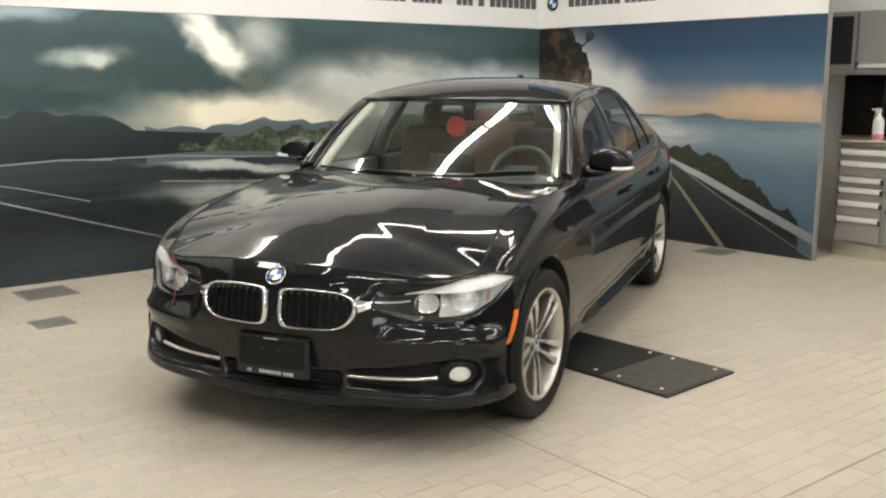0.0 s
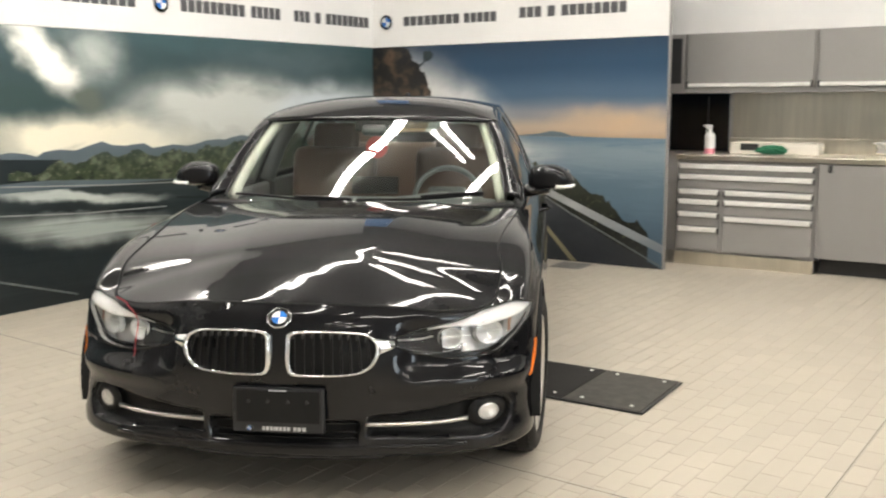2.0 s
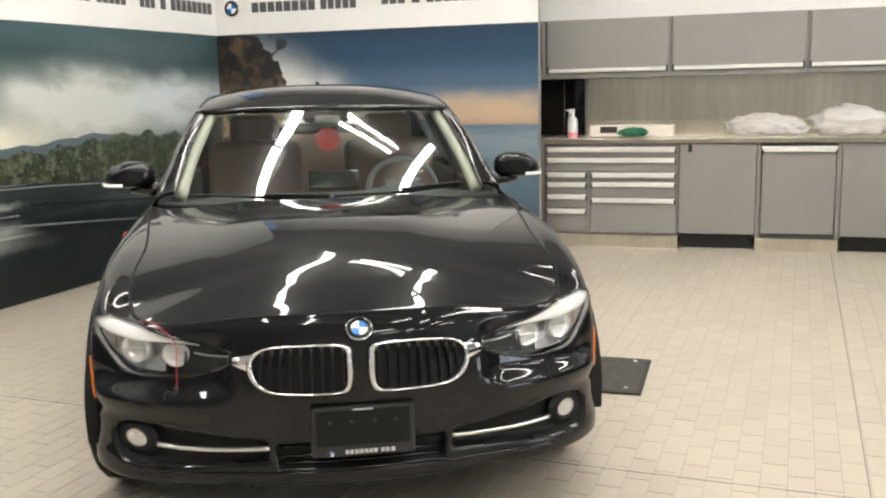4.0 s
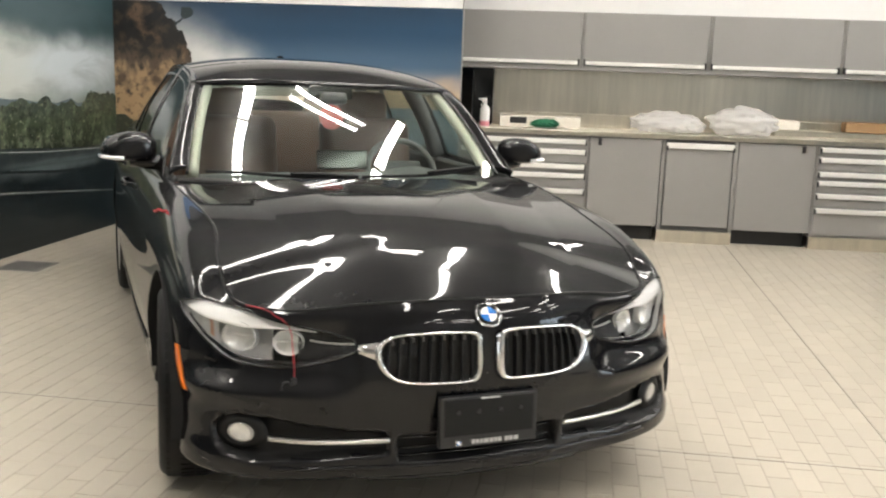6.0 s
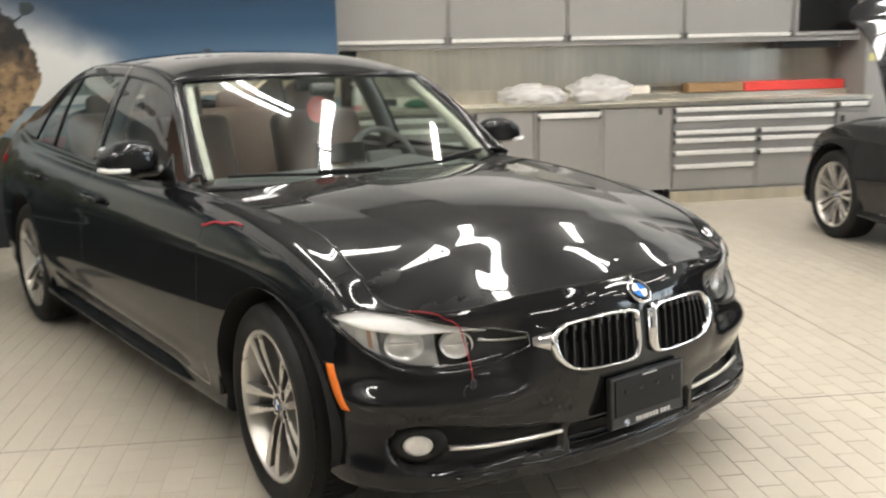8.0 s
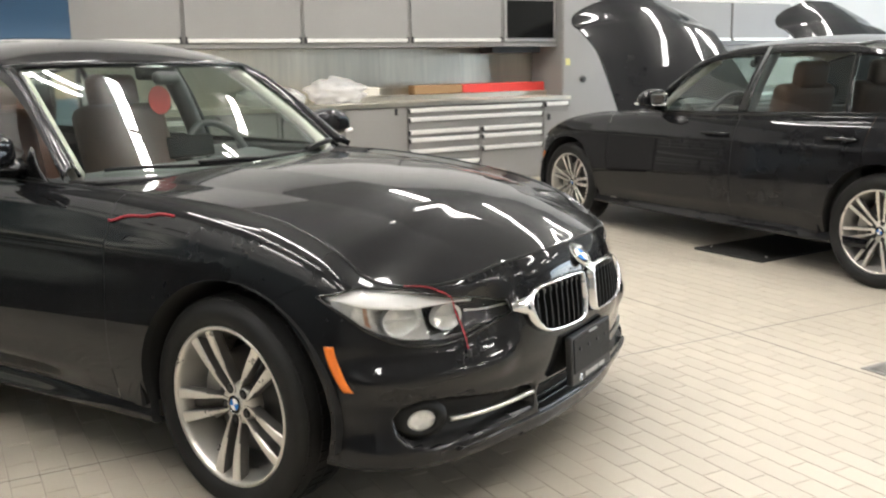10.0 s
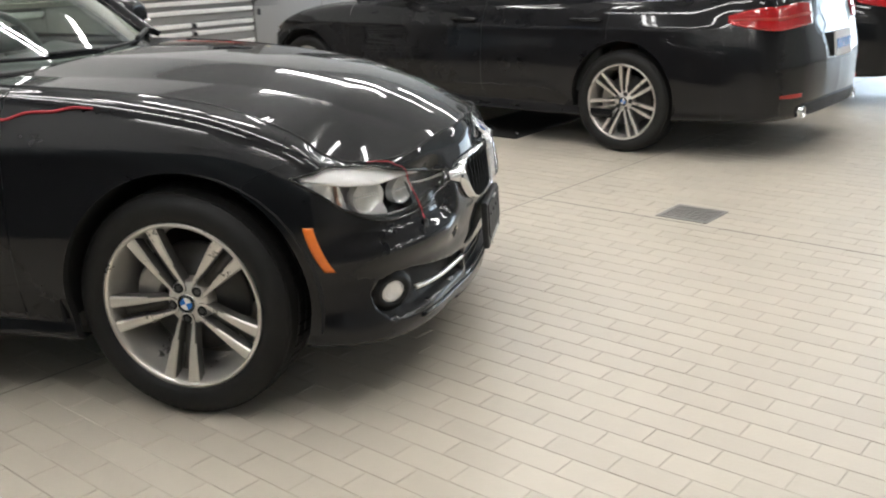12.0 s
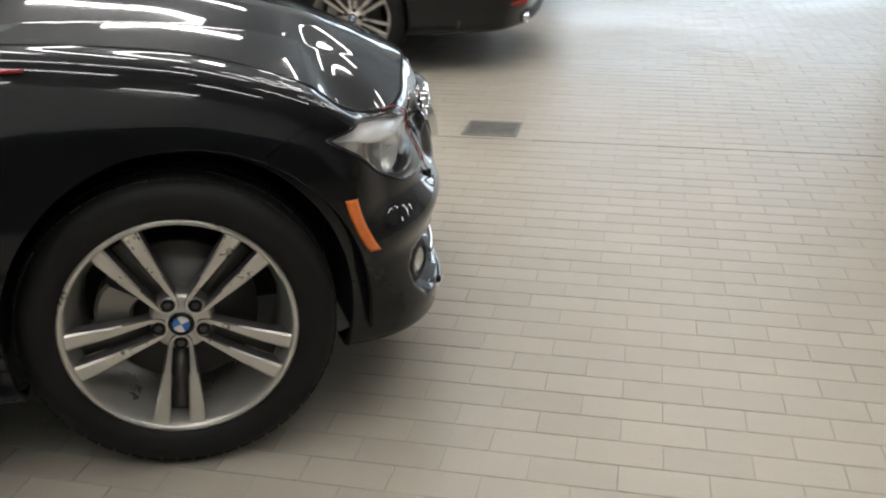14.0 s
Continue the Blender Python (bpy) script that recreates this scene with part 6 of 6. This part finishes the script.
        part("mirror_glass", rounded(None, (0.165, 0.006, 0.095), mm @ pose(0, 0.052, 0.004), 0.02, 3), CHROME, mir, "mirror glass")
        part("turn_signal", tube([mm @ Vector(p) for p in ((0.04 * side, -0.070, -0.030), (0.085 * side, -0.058, -0.030), (0.112 * side, -0.030, -0.028), (0.116 * side, 0.01, -0.026))], 0.008, 8), LAMP_WHITE, mir, "clear turn signal strip", True)
        arm = [(0.775 * side, 0.98, 0.955), (0.81 * side, 0.985, 0.948), (0.86 * side, 0.99, 0.952), (0.90 * side, 1.0, 0.955)]
        part("mirror_arm", tube(arm, [0.034, 0.028, 0.024, 0.022], 10), GLOSS_BLACK, mir, "", True)
    # wipers
    scr = screen_rows()
    stree_bm = bmesh.new()
    grid_faces(stree_bm, scr)
    stree_bm.normal_update()
    stree = BVHTree.FromBMesh(stree_bm)
    stree_bm.free()
    for a, b, c in (((-0.62, 0.765, 0.935), (-0.30, 0.655, 0.93), (-0.02, 0.625, 0.92)), ((0.0, 0.630, 0.93), (0.30, 0.660, 0.935), (0.58, 0.765, 0.94))):
        pts = snap(stree, resample([a, b, c], 16), 0.014)
        w = part("wiper", tube(pts, 0.007, 6), MATT_BLACK, car, "black wiper at rest", True)
        part("wiper_arm", tube(snap(stree, resample([b, c], 8), 0.028), 0.008, 6), MATT_BLACK, w, "", True)
    # cabin
    part("floor_tub", box(-0.74, 0.74, 0.45, 3.25, 0.23, 0.30), WELL, car)
    part("engine_bay", box(-0.50, 0.50, -0.56, 0.50, 0.24, 0.60, 0.03), WELL, car, "dark engine bay")
    part("bulkhead", box(-0.72, 0.72, 0.46, 0.52, 0.25, 0.90), WELL, car)
    part("trunk_tub", box(-0.50, 0.50, 3.0, 3.68, 0.26, 0.78), WELL, car)
    dash_bm = bmesh.new()
    prof = [(0.60, 0.880), (0.72, 0.898), (0.90, 0.912), (1.02, 0.908), (1.08, 0.885), (1.10, 0.82), (1.06, 0.70), (1.00, 0.52)]
    grid_faces(dash_bm, [[Vector((x, y + 0.05 * (abs(x) / 0.7) ** 2, z - 0.02 * (abs(x) / 0.7) ** 3 + (0.03 * math.exp(-((x - 0.37) / 0.14) ** 2) if 0.9 < y < 1.09 else 0))) for y, z in prof] for x in np.linspace(-0.72, 0.72, 41)])
    dash = smooth_part("dashboard", dash_bm, DASH, car, "dark dashboard")
    part("dash_screen", rounded(None, (0.24, 0.02, 0.09), pose(0.02, 1.02, 0.965, -12, 0, 0), 0.008, 2), GLOSS_BLACK, dash, "display screen")
    sw = part("steering_wheel", lathe([(0.172 + 0.015 * math.cos(a), 0.015 * math.sin(a)) for a in np.linspace(0, 2 * math.pi, 11)[:-1]], pose(0.37, 1.20, 0.885, 62, 0, 0), 40, True), DASH_GREY, car, "grey leather steering wheel", True)
    part("wheel_boss", rounded(None, (0.20, 0.13, 0.05), pose(0.37, 1.195, 0.882, 62, 0, 0), 0.02, 3), DASH, sw)
    for a in (0, 180, 270):
        part("wheel_spoke", rounded(None, (0.14, 0.035, 0.018), pose(0.37, 1.20, 0.885, 62, 0, 0) @ pose(0, 0, 0, 0, 0, a) @ pose(0.10, 0, 0), 0.006), DASH, sw)
    for x in (-0.37, 0.37):
        car_seat(car, x, 1.50)
    bench = part("rear_seat", rounded(None, (1.24, 0.50, 0.18), pose(0, 2.42, 0.48, -5, 0, 0), 0.06, 3), LEATHER, car, "saddle brown rear bench", True)
    part("backrest", rounded(None, (1.24, 0.16, 0.62), pose(0, 2.72, 0.80, -20, 0, 0), 0.06, 3), LEATHER, bench, "", True)
    for x in (-0.38, 0.38):
        part("headrest", rounded(None, (0.25, 0.09, 0.15), pose(x, 2.84, 1.12, -12, 0, 0), 0.04, 3), LEATHER, bench, "", True)
    part("console", rounded(None, (0.22, 1.1, 0.16), pose(0, 1.5, 0.52), 0.03, 2), DASH, car)
    for side in (1, -1):
        for y0, y1 in ((0.80, 1.70), (1.78, 2.60)):
            part("door_card", box(side * 0.75 - 0.02, side * 0.75 + 0.02, y0, y1, 0.35, 0.92, 0.015), DASH, car)
        # cream pillar linings
        a = [screen_edge(t) + Vector((-0.02, 0.035, -0.012)) for t in np.linspace(0.02, 1, 14)]
        part("pillar_lining", tube([Vector((p.x * side, p.y, p.z)) for p in a], 0.026, 8), LINER, car, "cream pillar lining", True)
        b = [cabin_side(1.745 + 0.03 * t, 0.95 * t) for t in np.linspace(0, 1, 8)]
        part("pillar_lining", tube([Vector(((p.x - 0.045) * side, p.y, p.z)) for p in b], 0.046, 8), DASH_GREY, car, "dark pillar lining", True)
    rows = [[Vector((u * (top_x(y) - 0.02), y, top_z(y) - 0.03 + (roof_z(y) - top_z(y) - 0.01) * (1 - abs(u) ** 2.6))) for u in np.linspace(-1, 1, 21)] for y in np.linspace(1.26, 2.42, 14)]
    bm = bmesh.new()
    grid_faces(bm, rows)
    smooth_part("headliner", bm, LINER, car, "cream headliner", 0.006)
    mirror = part("inside_mirror", rounded(None, (0.22, 0.03, 0.065), pose(0.0, 1.18, 1.262, -8, 0, 8), 0.014, 3), GLOSS_BLACK, car, "inside mirror")
    part("mirror_foot", rounded(None, (0.125, 0.045, 0.052), pose(0.0, 1.118, 1.238, -32, 0, 0), 0.018, 3), DASH, mirror, "black sensor pod", True)
    part("mirror_stalk", tube([(0, 1.145, 1.272), (0, 1.175, 1.262)], 0.012, 8), GLOSS_BLACK, mirror, "", True)
    # wheel wells
    for y in (0, WB):
        for side in (1, -1):
            aim = Matrix.Translation((0.71 * side, y - 0.015, HUB_Z)) @ TURN
            bm = lathe([(0.375, -0.165), (0.375, 0.165)], aim, 40)
            bmesh.ops.delete(bm, geom=[f for f in bm.faces if f.calc_center_median().z < 0.24], context="FACES")
            add_box(bm, 0.53 * side - 0.01, 0.53 * side + 0.01, y - 0.38, y + 0.37, 0.22, 0.69)
            part("wheel_arch_liner", bm, WELL, car, "", True)
    for side in (1, -1):
        part("splash_shield", box(min(0.50 * side, 0.825 * side), max(0.50 * side, 0.825 * side), -0.372, -0.362, 0.21, 0.60), WELL, car)
    return car


main_car = build_car(pose(0, 0, 0.0, 0.146, 0.394, 0))
STEER = 5.2


def set_wheels(car, kind, steer):
    for x, y, turn in ((0.766, 0, steer), (-0.766, 0, steer), (0.772, WB, 0), (-0.772, WB, 0)):
        m = Matrix.Translation((x, y, HUB_Z)) @ pose(0, 0, 0, 0, 0, turn + (180 if x < 0 else 0))
        w = wheel(car, m, kind, "silver double-spoke alloy wheel" if kind == "double" else "silver multi-spoke alloy wheel", spin=-0.12 if y == 0 else 0.4)
        caliper(w, Matrix.Identity(4))


set_wheels(main_car, "double", -STEER)

# ---- loose things on the car ----
def fender_tree(car):
    for ob in car.children:
        if ob.name.split(".")[0] == "fender" and ob.data.vertices[0].co.x < 0:
            me = ob.data
            return BVHTree.FromPolygons([v.co.copy() for v in me.vertices], [tuple(p.vertices) for p in me.polygons])


CORD = [(-0.82, 0.53, 0.815), (-0.82, 0.466, 0.811), (-0.82, 0.404, 0.831), (-0.82, 0.33, 0.835), (-0.82, 0.275, 0.849), (-0.82, 0.22, 0.848)]
pts = [main_car.matrix_world @ p for p in snap(fender_tree(main_car), resample(CORD, 24), 0.0035)]
cord = mesh_ob("lanyard", tube(pts, 0.0038, 6), RED_CORD, True)
tagged(cord, "thin red lanyard lying on the black fender", "lanyard")
ALONG = [(-0.665, -0.47, 0.676), (-0.62, -0.50, 0.668), (-0.575, -0.54, 0.656)]
HANG = [(-0.575, -0.54, 0.656), (-0.562, -0.56, 0.640), (-0.560, -0.59, 0.60), (-0.561, -0.61, 0.56), (-0.560, -0.62, 0.53), (-0.560, -0.62, 0.505)]
cord = thing("lanyard", main_car.matrix_world, "red lanyard with a dark clip hanging over the headlamp", "lanyard")
part("strand", tube(snap(BUMPER[0], resample(ALONG, 14), 0.004), 0.0016, 6), RED_CORD, cord, "", True)
hang = snap(BUMPER[0], resample(HANG, 24), 0.006)
part("strand", tube(hang, 0.0017, 6), RED_CORD, cord, "", True)
part("clip", rounded(None, (0.014, 0.012, 0.050), Matrix.Translation(hang[-1] + Vector((0, -0.002, -0.022))), 0.004, 2), BLACK_PLASTIC, cord, "dark plastic clip")
part("clip_ring", tube([hang[-1] + Vector((-0.022 + 0.014 * math.cos(a), -0.004, -0.026 + 0.018 * math.sin(a))) for a in np.linspace(0, 6.2, 16)], 0.002, 6), BLACK_PLASTIC, cord, "", True)
tag = thing("mirror_tag", pose(0.012, 1.165, 1.152), "round red paper tag hanging from the inside mirror", "tag")
part("paper", cyl(0.058, 0.002, pose(0, 0, 0, 84, 0, 0), 32), RED_TAG, tag)
part("hook", tube([(0.0, 0, 0.055), (0.0, 0.008, 0.075), (0.004, 0.015, 0.095)], 0.003, 6), RED_TAG, tag)


# ---- the other cars ----
def other_car(m, label, open_hood):
    c = copy_thing(main_car, m)
    tagged(c, label)
    drop = []
    for ob in c.children:
        base = ob.name.split(".")[0]
        if base in ("wheel", "plate_holder"):
            drop += [ob] + list(ob.children_recursive)
        elif base == "hood" and open_hood:
            hinge = Matrix.Translation((0, 0.50, 0.95))
            ob.matrix_basis = hinge @ Matrix.Rotation(radians(-open_hood), 4, "X") @ hinge.inverted()
            tagged(ob, "gloss black hood propped wide open")
    for ob in drop:
        bpy.data.objects.remove(ob)
    return c


PHI = 152.6
second = other_car(pose(5.037, 0.818, 0, 0, 0, PHI - 1.6), "gloss black sedan with its hood open", 58)
set_wheels(second, "multi", 0)
third = other_car(pose(7.10, -0.32, 0, 0, 0, PHI), "second black sedan parked beside with its hood open", 58)
set_wheels(third, "multi", 0)

# ---- floor fittings ----
PLATE_STEEL = node_mat("speckled_grey_plate", (0.034, 0.033, 0.031), 0.7, vary=0.4, scale=22, spec=0.05, bump=0.2, bump_scale=150, rough_vary=0.12)
PLATE_LIGHT = node_mat("worn_grey_plate", (0.085, 0.082, 0.074), 0.7, vary=0.35, scale=22, spec=0.05, bump=0.2, bump_scale=150, rough_vary=0.12)
GRATE = node_mat("grey_drain_grate", (0.25, 0.24, 0.225), 0.5, metal=0.5, vary=0.25, scale=30)


def lift_plate(u0, u1, v0, v1):
    p = thing("lift_plate", ROOM @ pose(u0, v0, 0), "dark speckled steel lift cover plate on the floor", "floor plate", "lift plates")
    w, d = u1 - u0, v1 - v0
    cut = w * 0.78
    part("plate", box(0, cut - 0.002, 0, d, 0.0005, 0.014, 0.003), PLATE_STEEL, p)
    part("plate", box(cut + 0.002, w, 0, d, 0.0005, 0.014, 0.003), PLATE_LIGHT, p, "lighter worn half")
    part("edge_strip", box(0, w, -0.012, -0.001, 0.0005, 0.012, 0.002), BLACK_PLASTIC, p)
    part("edge_strip", box(w + 0.001, w + 0.014, -0.012, d, 0.0005, 0.012, 0.002), BLACK_PLASTIC, p)
    for x in (0.12, cut - 0.06, cut + 0.08, w - 0.06):
        for y in (0.05, d - 0.05):
            part("bolt", cyl(0.009, 0.004, pose(x, y, 0.015), 10), ALU, p)


lift_plate(-0.75, 1.00, 0.955, 1.49)
lift_plate(3.20, 4.60, 1.02, 1.58)


def drain(u, v, size=0.26, turn=0.0):
    d = thing("floor_drain", ROOM @ pose(u, v, 0, 0, 0, turn), "square grey metal drain grate in the tiles", "drain", "floor drains")
    h = size / 2
    for x0, x1, y0, y1 in ((-h, h, -h, -h + 0.018), (-h, h, h - 0.018, h), (-h, -h + 0.018, -h + 0.018, h - 0.018), (h - 0.018, h, -h + 0.018, h - 0.018)):
        part("frame_bar", box(x0, x1, y0, y1, 0.0004, 0.004, 0.001), GRATE, d)
    part("tray", box(-h + 0.018, h - 0.018, -h + 0.018, h - 0.018, 0.0004, 0.0012), GREY_DARK, d)
    for k in range(11):
        x = -h + 0.024 + (size - 0.048) * k / 10
        part("bar", box(x - 0.006, x + 0.006, -h + 0.018, h - 0.018, 0.0012, 0.0034), GRATE, d)


drain(1.97, -0.75, 0.26, -3)
drain(-3.02, -0.39, 0.34, 0)
drain(-2.19, -0.64, 0.22, 0)
drain(-0.88, 4.29, 0.28, 0)
drain(-2.90, 2.62, 0.30, 0)
JOINT = node_mat("joint_sealant", (0.22, 0.20, 0.17), 0.7, vary=0.2, scale=20)
GRIDM = ROOM @ pose(0, 0, 0, 0, 0, -3.5)
for nm, x0, x1, y0, y1 in (("expansion_joint", -5, 12, 0.151, 0.156), ("expansion_joint", 1.846, 1.851, 0.158, 5.2), ("expansion_joint", 1.846, 1.851, -6.0, 0.149)):
    j = mesh_ob(nm, box(x0, x1, y0, y1, -0.002, 0.0008), JOINT)
    j.matrix_world = GRIDM
    tagged(j, "thin grey sealant joint between the tiles", "joint", kind="structure")

# ---- floor tiles: the nearest one by one, the rest joined ----
PW, PL, GAP = 0.0905, 0.187, 0.0031


def tile_geo(cx, cy, lift, tx, ty):
    w, l, b = (PW - GAP) / 2, (PL - GAP) / 2, 0.0009
    lo = [(cx - w, cy - l, -0.004), (cx + w, cy - l, -0.004), (cx + w, cy + l, -0.004), (cx - w, cy + l, -0.004)]
    m = [(x, y, -0.0016 + lift) for x, y, _ in lo]
    hi = [(cx + sx * (w - b), cy + sy * (l - b), lift + tx * sx + ty * sy) for sx, sy in ((-1, -1), (1, -1), (1, 1), (-1, 1))]
    return lo + m + hi


TILE_FACES = [(8, 9, 10, 11)] + [(a, (a + 1) % 4, 4 + (a + 1) % 4, 4 + a) for a in range(4)] + [(4 + a, 4 + (a + 1) % 4, 8 + (a + 1) % 4, 8 + a) for a in range(4)]
tile_me = bpy.data.meshes.new("tile")
tile_me.from_pydata(tile_geo(0, 0, 0, 0, 0), [], TILE_FACES)
tile_me.materials.append(TILE)
verts, faces = [], []
trng = random.Random(7)
near = 0
for i in range(-58, 145):
    x = i * PW
    for j in range(-38, 31):
        y = (j + (0.5 if i % 2 else 0.0)) * PL
        lift, tx, ty = trng.uniform(-0.0005, 0.0003), trng.uniform(-0.0003, 0.0003), trng.uniform(-0.0003, 0.0003)
        if -0.95 < x < 1.25 and -2.05 < y < -0.03 and near < 300:
            t = new("tile", tile_me)
            t.parent = floor
            t.matrix_basis = ROOM.inverted() @ GRIDM @ pose(x, y, lift, trng.uniform(-0.15, 0.15), trng.uniform(-0.2, 0.2), 0)
            near += 1
            continue
        k = len(verts)
        verts += tile_geo(x, y, lift, tx, ty)
        faces += [tuple(k + a for a in f) for f in TILE_FACES]
rest = bpy.data.meshes.new("floor_tiles")
rest.from_pydata(verts, [], faces)
rest.materials.append(TILE_REST)
ob = new("floor_tiles", rest)
ob.parent = floor
ob.matrix_basis = ROOM.inverted() @ GRIDM
tagged(ob, kind="stuff")
